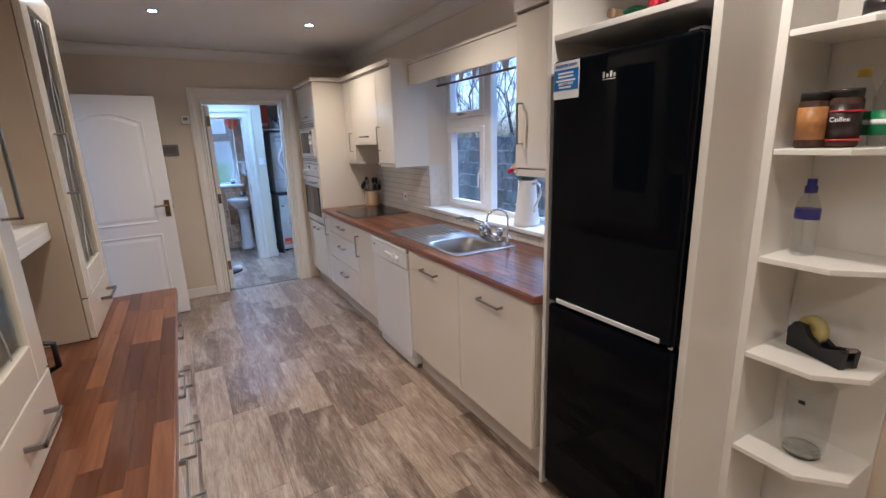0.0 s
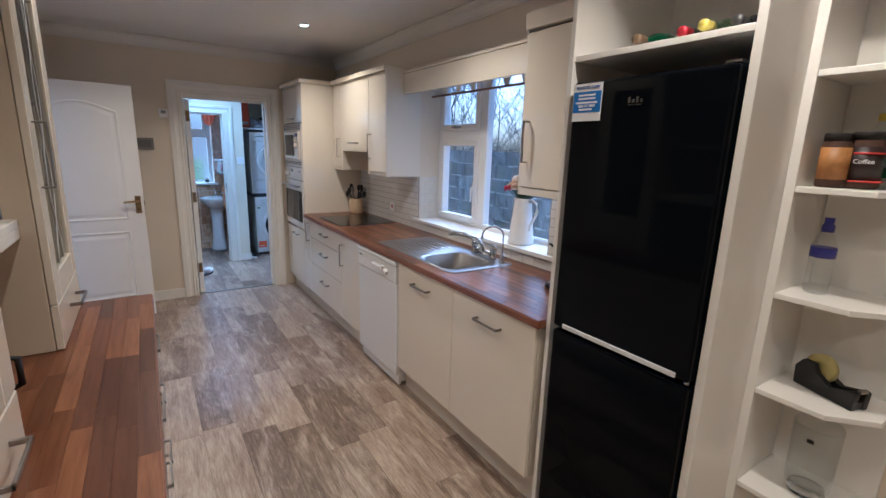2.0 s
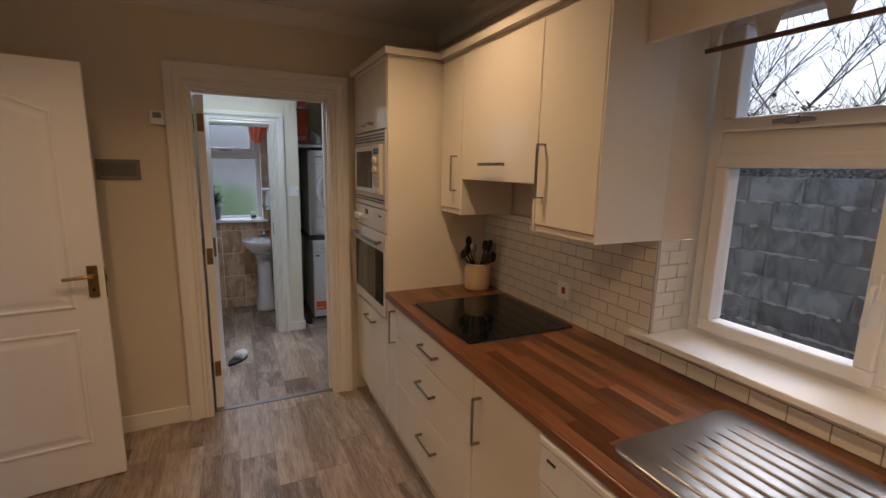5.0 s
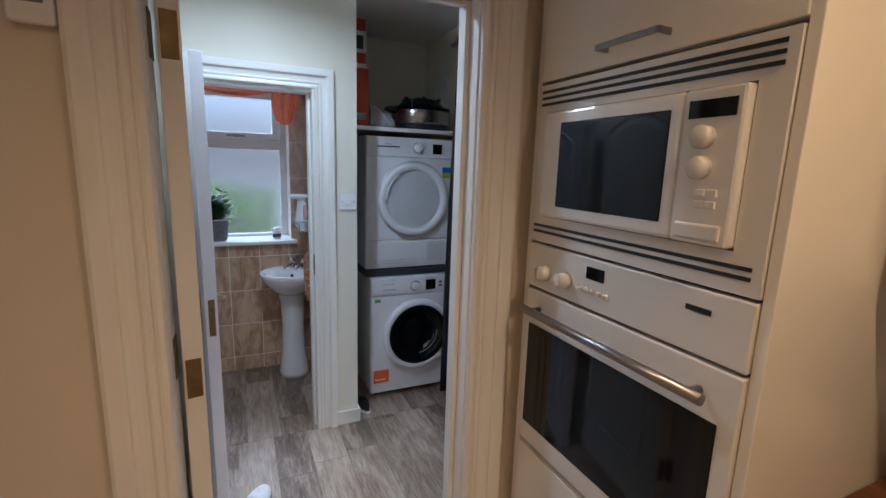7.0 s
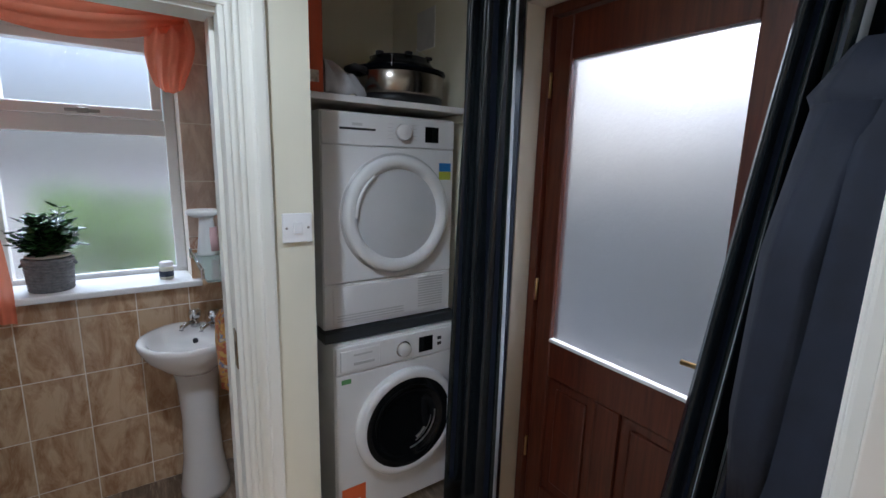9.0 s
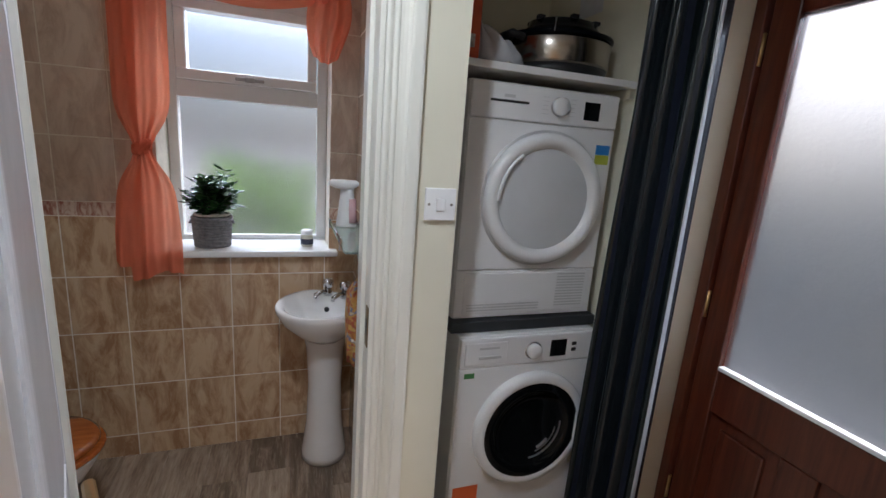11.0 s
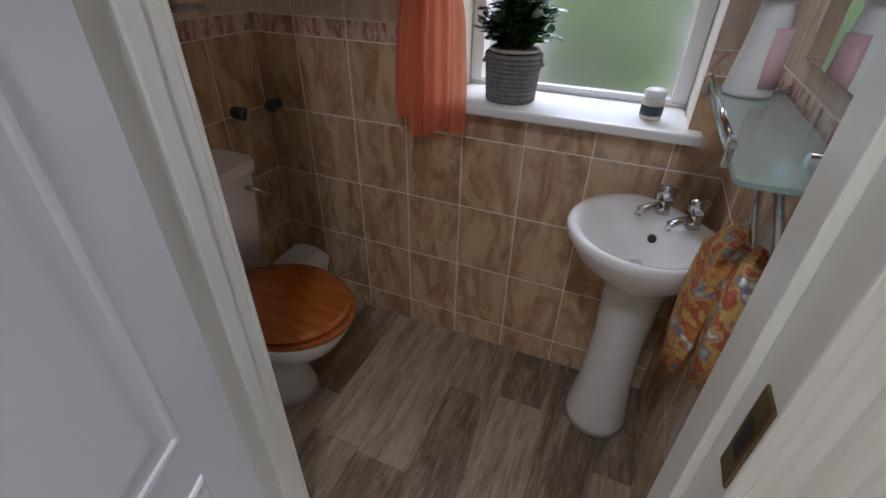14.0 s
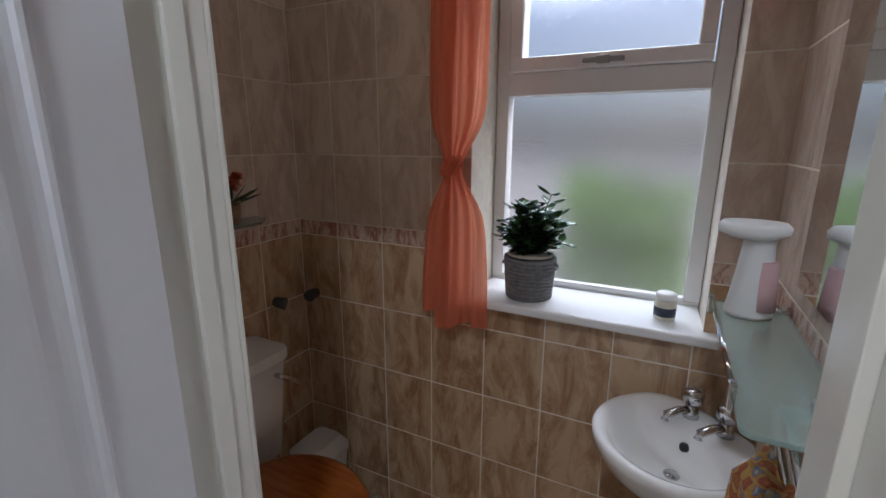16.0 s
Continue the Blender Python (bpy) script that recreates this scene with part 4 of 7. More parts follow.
# ---- open end shelves ----
es = thing("open_end_shelves", "white open corner shelves beside the fridge", "shelf", at=(2.72, 1.6, 0))
part("side_panel", box(shape(), 2.70, 2.984, 1.7165, 1.7435, 0, 2.2, 0.002), UNIT_WHITE, es)
part("back_panel", box(shape(), 2.972, 2.984, 1.43, 1.716, 0, 2.2, 0.002), UNIT_WHITE, es)
for z in (0.14, 0.49, 0.835, 1.155, 1.48, 1.80, 2.12):
    part("shelf", prism(shape(), [(2.702, 1.716), (2.971, 1.716), (2.971, 1.432), (2.80, 1.432), (2.702, 1.535)], z - 0.018, z, 0.002), UNIT_WHITE, es)

# ---- dresser run ----
for k, (y0, y1) in enumerate(((1.87, 2.38), (2.38, 2.89), (2.89, 3.41))):
    dr = thing("drawer_unit", "gloss cream three-drawer unit of the dresser run", "kitchen unit", "dresser drawer units", at=(0.7, y0, 0))
    part("carcass", box(shape(), LW + 0.004, 1.05, y0 + 0.001, y1 - 0.001, 0.12, 0.861), UNIT_CREAM_MATT, dr)
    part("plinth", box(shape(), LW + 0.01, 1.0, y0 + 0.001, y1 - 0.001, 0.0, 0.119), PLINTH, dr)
    if k == 0:
        part("end_panel", box(shape(), LW + 0.004, 1.07, 1.852, 1.869, 0.0, 0.861, 0.002), UNIT_WHITE, dr)
    for z0, z1 in ((0.13, 0.42), (0.42, 0.66), (0.66, 0.855)):
        f = part("drawer", box(shape(), 1.051, 1.07, y0 + 0.002, y1 - 0.002, z0 + 0.002, z1 - 0.002, 0.003), UNIT_CREAM, dr)
        bow_handle(f, (1.07, (y0 + y1) / 2, (z0 + z1) / 2 + 0.02), "y", 0.16, (1, 0, 0), STEEL)


def glass_cabinet(y0, y1, label, hy):
    c = thing("glazed_cabinet", label, "cabinet", "glazed dresser cabinets", at=(0.6, y0, 0.9))
    for a in (y0, y1 - 0.018):
        part("side_panel", box(shape(), LW + 0.003, 0.836, a, a + 0.018, 0.901, 2.07, 0.002), CABINET_SIDE, c)
    for z0, z1 in ((0.901, 0.919), (1.042, 1.058), (2.052, 2.07)):
        part("board", box(shape(), LW + 0.003, 0.836, y0 + 0.0185, y1 - 0.0185, z0, z1), CABINET_SIDE, c)
    part("back_panel", box(shape(), LW + 0.003, LW + 0.02, y0 + 0.0185, y1 - 0.0185, 0.92, 2.051), CABINET_SIDE, c)
    for z in (1.38, 1.70):
        part("glass_shelf", box(shape(), LW + 0.025, 0.80, y0 + 0.019, y1 - 0.019, z, z + 0.006), GLASS_CAB, c)
    bm = shape()
    f = 0.085
    for a, b, z0, z1 in ((y0, y0 + f, 1.05, 2.07), (y1 - f, y1, 1.05, 2.07), (y0 + f, y1 - f, 1.05, 1.05 + f), (y0 + f, y1 - f, 2.07 - f, 2.07)):
        box(bm, 0.838, 0.858, a, b, z0, z1, 0.003)
    d = part("door", bm, UNIT_CREAM, c)
    part("pane", box(shape(), 0.846, 0.85, y0 + f - 0.003, y1 - f + 0.003, 1.05 + f - 0.003, 2.07 - f + 0.003), GLASS_CAB, d).visible_shadow = False
    ym, w = (y0 + y1) / 2, (y1 - y0) / 2 - f
    for s in (-1, 1):
        part("leading", tube(shape(), [(0.8525, ym + s * w * 0.35 * math.cos(i / 24 * math.pi * 3) * (1 - i / 40), 1.14 + 0.83 * i / 24) for i in range(25)], 0.002, 6), APPLIANCE_GREY, d)
    bow_handle(d, (0.858, hy, 1.50), "z", 0.19, (1, 0, 0), STEEL)
    w = part("drawer", box(shape(), 0.838, 0.858, y0, y1, 0.903, 1.046, 0.003), UNIT_CREAM, c)
    bow_handle(w, (0.858, (y0 + y1) / 2 + 0.05, 0.985), "y", 0.15, (1, 0, 0), STEEL)
    return c


glass_cabinet(1.885, 2.35, "tall cream glazed cabinet at the near worktop end", 2.30)
glass_cabinet(2.915, 3.38, "tall cream glazed cabinet at the far worktop end", 2.96)
ds = thing("dresser_shelves", "cream open shelves between the glazed cabinets", "shelf", at=(0.6, 2.6, 1.3))
for z, x in ((1.32, 0.80), (1.63, 0.74), (1.93, 0.74)):
    part("shelf", box(shape(), LW + 0.003, x, 2.352, 2.913, z - 0.022, z, 0.002), UNIT_WHITE, ds)
part("front_rail", box(shape(), 0.78, 0.80, 2.352, 2.913, 1.265, 1.298, 0.002), UNIT_WHITE, ds)
hk = thing("coat_hook", "dark metal hook with a chrome plate on the cabinet side", "hook", at=(0.74, 1.884, 1.53))
part("plate", lathe(shape(), [(0.021, 0.0), (0.021, -0.003), (0.015, -0.008), (0.0, -0.009)], (0.742, 1.8862, 1.525), 22, axis="Y"), CHROME, hk, "chrome plate")
part("rod", tube(shape(), [(0.742, 1.878, 1.54), (0.735, 1.862, 1.552), (0.765, 1.858, 1.553), (0.79, 1.858, 1.553)], 0.0045, 10), BLACK_MATT, hk)

# ---- ceiling lamps ----
def downlight(x, y, z=CEIL, watts=38, color=(1.0, 0.60, 0.28), cone=146):
    d = thing("downlight", "recessed round ceiling spotlight, lit; the toilet's one is added fill", "ceiling light", "ceiling spotlights", at=(x, y, z))
    part("bezel", lathe(shape(), [(0.03, -0.0005), (0.033, -0.006), (0.042, -0.004), (0.042, -0.0005)], (x, y, z), 24, caps=False), CHROME, d)
    part("bulb", lathe(shape(), [(0.0, -0.003), (0.028, -0.003), (0.028, -0.001)], (x, y, z), 20), BULB, d)
    lamp = bpy.data.lights.new("spot", "SPOT")
    lamp.energy, lamp.color, lamp.spot_size, lamp.spot_blend, lamp.shadow_soft_size = watts, color, radians(cone), 0.8, 0.04
    ob = new("spot", lamp)
    ob.parent = d
    ob.matrix_world = Matrix.Translation((x, y, z - 0.02))
    return d


BULB = emit("lit_bulb", (1.0, 0.86, 0.66), 25)
for x in (1.185, 2.245):
    for y in (4.91, 3.3, 1.7, 0.1):
        downlight(x, y, CEIL, 23 if x < 2 else 32)
downlight(1.72, 6.92, CEIL, 32, (0.92, 0.97, 1.0), 168)
# weak unseen spotlight, added as fill to lift the toilet's upper walls
downlight(1.45, 8.12, CEIL, 2.1, (1.0, 0.92, 0.84), 174)

# ---- outside ----
GROUND = plain("yard_concrete", (0.28, 0.28, 0.27), 0.85, vary=0.2, scale=2, relief=0.3)
single("ground", box(shape(), -60, 120, -80, 80, -0.5, -0.22), GROUND, "grey concrete yard running on to fields", "ground", kind="structure")

# ---- sink, taps, hob and things on the worktop ----
ZW = 0.9


def rounded(x0, x1, y0, y1, r, n=6):
    out = []
    for cx, cy, a in ((x1 - r, y1 - r, 0), (x0 + r, y1 - r, 90), (x0 + r, y0 + r, 180), (x1 - r, y0 + r, 270)):
        out += [(cx + r * math.cos(radians(a + 90 * i / n)), cy + r * math.sin(radians(a + 90 * i / n))) for i in range(n + 1)]
    return out


def loft(bm, rings, cap0=True, cap1=True):
    vs = [[bm.verts.new(p) for p in r] for r in rings]
    n = len(vs[0])
    for a, b in zip(vs, vs[1:]):
        for i in range(n):
            f = bm.faces.new((a[i], a[(i + 1) % n], b[(i + 1) % n], b[i]))
            f.smooth = True
    if cap0:
        bm.faces.new(vs[0][::-1])
    if cap1:
        bm.faces.new(vs[-1])
    return bm


sink = thing("kitchen_sink", "stainless steel sink with a ribbed drainer", "sink", at=(2.66, 3.5, ZW))
SO = (2.44, 2.895, 3.085, 4.02)
bm = shape()


def ring_at(pts, z):
    return [(x, y, z) for x, y in pts]


inner0 = rounded(SINK[0] + 0.002, SINK[1] - 0.002, SINK[2] + 0.002, SINK[3] - 0.002, 0.07)
loft(bm, [ring_at(rounded(*SO, 0.04), ZW), ring_at(rounded(*SO, 0.04), ZW + 0.006), ring_at(rounded(SO[0] + 0.006, SO[1] - 0.006, SO[2] + 0.006, SO[3] - 0.006, 0.036), ZW + 0.008), ring_at(rounded(SINK[0] - 0.008, SINK[1] + 0.008, SINK[2] - 0.008, SINK[3] + 0.008, 0.075), ZW + 0.005), ring_at(inner0, ZW - 0.001),
          ring_at(rounded(SINK[0] + 0.008, SINK[1] - 0.008, SINK[2] + 0.008, SINK[3] - 0.008, 0.066), ZW - 0.10), ring_at(rounded(SINK[0] + 0.03, SINK[1] - 0.03, SINK[2] + 0.03, SINK[3] - 0.03, 0.055), ZW - 0.148), ring_at(rounded(SINK[0] + 0.12, SINK[1] - 0.12, SINK[2] + 0.12, SINK[3] - 0.12, 0.03), ZW - 0.155)], False, True)
part("basin", bm, STEEL, sink)
for i in range(9):
    x = 2.49 + i * 0.042
    part("drainer_rib", tube(shape(), [(x, 3.60, ZW + 0.001), (x, 3.66, ZW + 0.0055), (x, 3.90, ZW + 0.0055), (x, 3.96, ZW + 0.001)], 0.0062, 10), STEEL, sink)
part("plughole", lathe(shape(), [(0.0, 0.001), (0.02, 0.001), (0.028, 0.004), (0.034, 0.002)], (2.64, 3.33, ZW - 0.155), 20), CHROME, sink)
part("overflow", lathe(shape(), [(0.016, 0.004), (0.016, -0.004), (0.0, -0.004)], (SINK[1] - 0.006, 3.27, ZW - 0.05), 16, axis="X"), BLACK_MATT, sink)

tap = thing("kitchen_tap", "chrome mixer tap with a swivel spout", "tap", at=(2.855, 3.33, ZW))
bm = tube(shape(), [(2.862, 3.42, ZW + 0.03), (2.848, 3.33, ZW + 0.035), (2.846, 3.24, ZW + 0.03)], 0.016, 12)
for y in (3.42, 3.24):
    lathe(bm, [(0.024, 0.008), (0.018, 0.02), (0.014, 0.035), (0.016, 0.05)], (2.856, y, ZW), 16)
part("body", bm, CHROME, tap)
for y in (3.425, 3.235):
    part("tap_head", lathe(shape(), [(0.014, 0.045), (0.02, 0.055), (0.023, 0.075), (0.02, 0.09), (0.0, 0.092)], (2.856, y, ZW), 16), CHROME, tap)
part("spout", tube(shape(), [(2.848, 3.33, ZW + 0.03), (2.842, 3.335, ZW + 0.08), (2.82, 3.36, ZW + 0.115), (2.77, 3.42, ZW + 0.135), (2.72, 3.47, ZW + 0.14), (2.70, 3.49, ZW + 0.125)], 0.0135, 12), CHROME, tap)
ft = thing("filter_tap", "slim chrome filter tap with a hooped spout", "tap", at=(2.835, 3.13, ZW))
part("base", lathe(shape(), [(0.018, 0.007), (0.014, 0.015), (0.013, 0.06), (0.008, 0.065)], (2.84, 3.135, ZW), 16), CHROME, ft)
part("spout", tube(shape(), [(2.84, 3.135, ZW + 0.06), (2.84, 3.135, ZW + 0.17)] + [(2.84 - 0.055 + 0.055 * math.cos(a), 3.135 + 0.03 * (1 - math.cos(a)), ZW + 0.17 + 0.055 * math.sin(a)) for a in [i * math.pi / 10 for i in range(1, 11)]] + [(2.73, 3.195, ZW + 0.15)], 0.0055, 10), CHROME, ft)
part("lever", tube(shape(), [(2.84, 3.135, ZW + 0.045), (2.84, 3.09, ZW + 0.05)], 0.005), CHROME, ft)

single("drinking_glass", lathe(shape(), [(0.028, 0.0), (0.034, 0.075), (0.0315, 0.075), (0.026, 0.004), (0, 0.004)], (2.53, 3.40, ZW - 0.150), 20), GLASS, "clear drinking glass standing in the sink", "glass")

hob = thing("hob", "black glass ceramic hob set in the worktop", "hob", at=(2.69, 4.98, ZW))
part("glass", prism(shape(), rounded(2.435, 2.945, 4.715, 5.275, 0.012, 3), ZW + 0.001, ZW + 0.007, 0.0015), BLACK_GLASS, hob)
part("rim", loft(shape(), [ring_at(rounded(2.432, 2.948, 4.712, 5.278, 0.014, 3), ZW + 0.0005), ring_at(rounded(2.432, 2.948, 4.712, 5.278, 0.014, 3), ZW + 0.005)], False, False), STEEL, hob)
crock = thing("utensil_crock", "beige stoneware crock full of dark utensils", "utensil pot", at=(2.866, 5.42, ZW))
part("pot", lathe(shape(), [(0.066, 0.0), (0.07, 0.02), (0.07, 0.12), (0.062, 0.14), (0.066, 0.152), (0.058, 0.152), (0.054, 0.13), (0.0, 0.128)], (2.866, 5.42, ZW), 28), STONE_CROCK, crock)
rng = random.Random(5)
for i in range(11):
    a, tip = rng.uniform(0, 6.28), rng.uniform(0.20, 0.29)
    bx, by = 2.866 + 0.03 * math.cos(a), 5.42 + 0.03 * math.sin(a)
    tx, ty = 2.866 + 0.085 * math.cos(a), 5.42 + 0.085 * math.sin(a)
    bm = tube(shape(), [(bx, by, ZW + 0.13), (tx, ty, ZW + tip - 0.04)], 0.006, 6)
    lathe(bm, [(0.0, -0.035), (0.016, -0.02), (0.02, 0.0), (0.014, 0.022), (0.0, 0.028)], (tx, ty, ZW + tip - 0.02), 10, 1.0, 0.4)
    part("utensil", bm, BLACK_MATT if i % 4 else STEEL, crock)

KETTLE_BLACK = plain("kettle_blue_black", (0.006, 0.008, 0.013), 0.38, vary=0.1)
kettle = thing("kettle", "matt black gooseneck electric kettle on its base", "kettle", at=(2.79, 2.60, ZW))
K = (2.80, 2.575, ZW)
part("base", prism(shape(), [(K[0] + x, K[1] + y) for x, y in rounded(-0.085, 0.085, -0.085, 0.125, 0.06, 5)], ZW + 0.001, ZW + 0.024, 0.005), KETTLE_BLACK, kettle)
for i in range(4):
    part("button", lathe(shape(), [(0.0085, 0.024), (0.008, 0.027), (0, 0.027)], (K[0] - 0.045 + 0.03 * i, K[1] + 0.098, ZW), 10), APPLIANCE_GREY, kettle)
part("body", lathe(shape(), [(0.076, 0.027), (0.078, 0.05), (0.072, 0.10), (0.062, 0.155), (0.058, 0.18), (0.052, 0.182), (0, 0.182)], K, 28), KETTLE_BLACK, kettle)
ld = part("lid", lathe(shape(), [(0.05, 0.182), (0.048, 0.19), (0.012, 0.194), (0.012, 0.205), (0.0, 0.207)], K, 22), KETTLE_BLACK, kettle)
part("spout", tube(shape(), [(K[0], K[1] + 0.07, ZW + 0.06), (K[0], K[1] + 0.10, ZW + 0.075), (K[0], K[1] + 0.115, ZW + 0.11), (K[0], K[1] + 0.115, ZW + 0.165), (K[0], K[1] + 0.13, ZW + 0.195), (K[0], K[1] + 0.16, ZW + 0.205)], 0.009, 10, 0.006), KETTLE_BLACK, kettle)
part("handle", tube(shape(), [(K[0], K[1] - 0.055, ZW + 0.165), (K[0], K[1] - 0.10, ZW + 0.17), (K[0], K[1] - 0.118, ZW + 0.15), (K[0], K[1] - 0.115, ZW + 0.06)], 0.011, 10), KETTLE_BLACK, kettle)

# flower jug on the sill
ZS = 0.991
JX, JY = 3.063, 3.225
jug = thing("flower_jug", "tall white enamel jug of cream and pink carnations", "vase", at=(JX, JY, ZS))
part("body", lathe(shape(), [(0.078, 0.0), (0.084, 0.008), (0.080, 0.03), (0.062, 0.18), (0.056, 0.27), (0.060, 0.285), (0.055, 0.285), (0.052, 0.265), (0.0, 0.262)], (JX, JY, ZS), 32), CERAMIC, jug)
part("handle", tube(shape(), [(JX, JY - 0.055, ZS + 0.265), (JX, JY - 0.085, ZS + 0.275), (JX, JY - 0.115, ZS + 0.26), (JX, JY - 0.125, ZS + 0.22), (JX, JY - 0.105, ZS + 0.17), (JX, JY - 0.075, ZS + 0.125), (JX, JY - 0.068, ZS + 0.09)], 0.0085, 10), CERAMIC, jug)
def petal(name, color):
    """Thin petals that let some light through."""
    m = plain(name, color, 0.7, vary=0.1, scale=30)
    n, l = m.node_tree.nodes, m.node_tree.links
    t, x = n.new("ShaderNodeBsdfTranslucent"), n.new("ShaderNodeMixShader")
    t.inputs[0].default_value, x.inputs[0].default_value = (*color, 1), 0.4
    l.new(n["Principled BSDF"].outputs[0], x.inputs[1])
    l.new(t.outputs[0], x.inputs[2])
    l.new(x.outputs[0], n["Material Output"].inputs[0])
    return m


PETALS = [petal("petal_peach", (0.90, 0.74, 0.58)), petal("petal_cream", (0.92, 0.86, 0.74)), petal("petal_pink", (0.70, 0.10, 0.16))]
STEM = plain("stem_green", (0.06, 0.11, 0.04), 0.6, vary=0.2)


def carnation(c, r, material, rng):
    bm = shape()
    for k in range(40):
        a, e = rng.uniform(0, 6.283), rng.uniform(-0.3, 1.4)
        d = Vector((math.cos(a) * math.cos(e), math.sin(a) * math.cos(e), math.sin(e)))
        s = d.cross(Vector((0.2, 0.3, 1))).normalized() * r * 0.42
        u = d.cross(s).normalized() * r * 0.42
        tip = Vector(c) + d * r * rng.uniform(0.75, 1.05)
        mid = Vector(c) + d * r * 0.5
        v = [bm.verts.new(p) for p in (Vector(c) + d * r * 0.1, mid + s, tip + s * 0.7 + u * 0.5, tip - s * 0.6 + u * 0.3, mid - s)]
        bm.faces.new(v)
    return bm


rng = random.Random(11)
for i in range(24):
    a, q = i * 2.4, math.sqrt((i + 0.5) / 24)
    fx, fy, fz = JX + 0.09 * q * math.cos(a), JY + 0.115 * q * math.sin(a), ZS + 0.40 - 0.075 * q * q + rng.uniform(-0.012, 0.015)
    pink = i in (18, 22)
    f = part("flower", carnation((fx, fy, fz), rng.uniform(0.027, 0.034), PETALS[2 if pink else (0 if i % 2 else 1)], rng), PETALS[2 if pink else (0 if i % 2 else 1)], jug)
    part("stem", tube(shape(), [(JX + 0.02 * math.cos(a), JY + 0.02 * math.sin(a), ZS + 0.265), (fx, fy, fz - 0.008)], 0.0025, 6), STEM, f)
for i in range(9):
    a = i * 0.7
    bm = shape()
    tip = Vector((JX + 0.07 * math.cos(a), JY + 0.09 * math.sin(a), ZS + (0.36 if i else 0.47)))
    base = Vector((JX + 0.03 * math.cos(a), JY + 0.03 * math.sin(a), ZS + 0.27))
    s = (tip - base).cross(Vector((0, 0, 1))).normalized() * 0.012
    m2 = (tip + base) / 2 + Vector((0, 0, 0.01))
    v = [bm.verts.new(p) for p in (base, m2 + s, tip, m2 - s)]
    bm.faces.new(v)
    part("leaf", bm, STEM, jug)

# small fittings on the kitchen walls
sock = thing("wall_switch_cooker", "white cooker switch with a red rocker", "switch", at=(2.98, 4.82, 1.035))
part("plate", box(shape(), 2.968, 2.9745, 4.785, 4.865, 0.995, 1.075, 0.003), PLASTIC_WHITE, sock)
part("rocker", box(shape(), 2.963, 2.969, 4.812, 4.832, 1.022, 1.052, 0.002), plain("red_rocker", (0.5, 0.03, 0.02), 0.4), sock, "red rocker")
st = thing("thermostat", "small white wall thermostat with a grey screen", "thermostat", at=(1.325, END, 1.8))
part("case", box(shape(), 1.272, 1.343, END - 0.024, END - 0.001, 1.765, 1.842, 0.006), PLASTIC_WHITE, st)
part("screen", box(shape(), 1.288, 1.328, END - 0.026, END - 0.023, 1.80, 1.83, 0.001, 1), plain("lcd_grey", (0.22, 0.24, 0.22), 0.3), st)
pl = thing("wall_plaque", "grey steel socket plate on the end wall", "wall plate", at=(1.11, END, 1.52))
part("plate", box(shape(), 1.01, 1.208, END - 0.012, END - 0.001, 1.468, 1.575, 0.003), plain("grey_plate", (0.26, 0.24, 0.22), 0.4, metal=0.4), pl)
part("inset", box(shape(), 1.03, 1.188, END - 0.014, END - 0.011, 1.488, 1.555, 0.002), plain("grey_plate_dark", (0.17, 0.16, 0.15), 0.4, metal=0.4), pl)
hook = thing("coat_hook", "dark metal hook on the side of the dresser cabinet", "hook", at=(0.55, 1.884, 1.5))
part("plate", lathe(shape(), [(0.018, -0.001), (0.018, -0.008), (0.0, -0.009)], (0.555, 1.8865, 1.485), 18, 0.8, 1.0, "Y"), STEEL, hook)
part("arm", tube(shape(), [(0.53, 1.872, 1.51), (0.555, 1.868, 1.508), (0.60, 1.862, 1.508)], 0.004), BLACK_MATT, hook)

# ---- things on the open shelves ----
def bottle(name, label, profile, c, material, category="bottle", extra=()):
    b = thing(name, label, category, at=c)
    part("body", lathe(shape(), profile, c, 24), material, b)
    for nm, pr, mt, lb in extra:
        part(nm, lathe(shape(), pr, c, 24), mt, b, lb)
    return b


LABEL_BLUE = plain("label_navy", (0.04, 0.04, 0.30), 0.4)
LID_BLACK = plain("lid_black", (0.02, 0.018, 0.018), 0.35)
COFFEE = plain("coffee_granules", (0.055, 0.025, 0.012), 0.8, vary=0.3, scale=120, relief=0.5, relief_scale=300)
bottle("water_bottle", "empty clear plastic bottle with a navy cap", [(0.026, 0.0), (0.032, 0.006), (0.032, 0.07), (0.029, 0.085), (0.032, 0.10), (0.032, 0.145), (0.022, 0.175), (0.013, 0.19), (0.013, 0.197)], (2.825, 1.655, 1.156), THIN, "bottle",
       [("label", [(0.0323, 0.112), (0.0323, 0.143)], LABEL_BLUE, "navy printed label"), ("cap", [(0.016, 0.19), (0.016, 0.21), (0.012, 0.213), (0.012, 0.232), (0, 0.233)], LABEL_BLUE, "navy sports cap")])


def jar(c, w, h, label, band, n=0):
    j = thing("coffee_jar", label, "jar", "coffee jars on the shelf", at=c)
    part("glass", lathe(shape(), [(w * 0.9, 0.0), (w, 0.006), (w, h * 0.8), (w * 0.82, h * 0.88), (w * 0.82, h * 0.9)], c, 24), COFFEE, j)
    part("lid", lathe(shape(), [(w * 0.92, h * 0.86), (w * 0.94, h * 0.98), (w * 0.9, h), (0, h)], c, 24), LID_BLACK, j)
    part("label", lathe(shape(), [(w * 1.012, h * 0.15), (w * 1.012, h * 0.74)], c, 24), band, j)
    return j


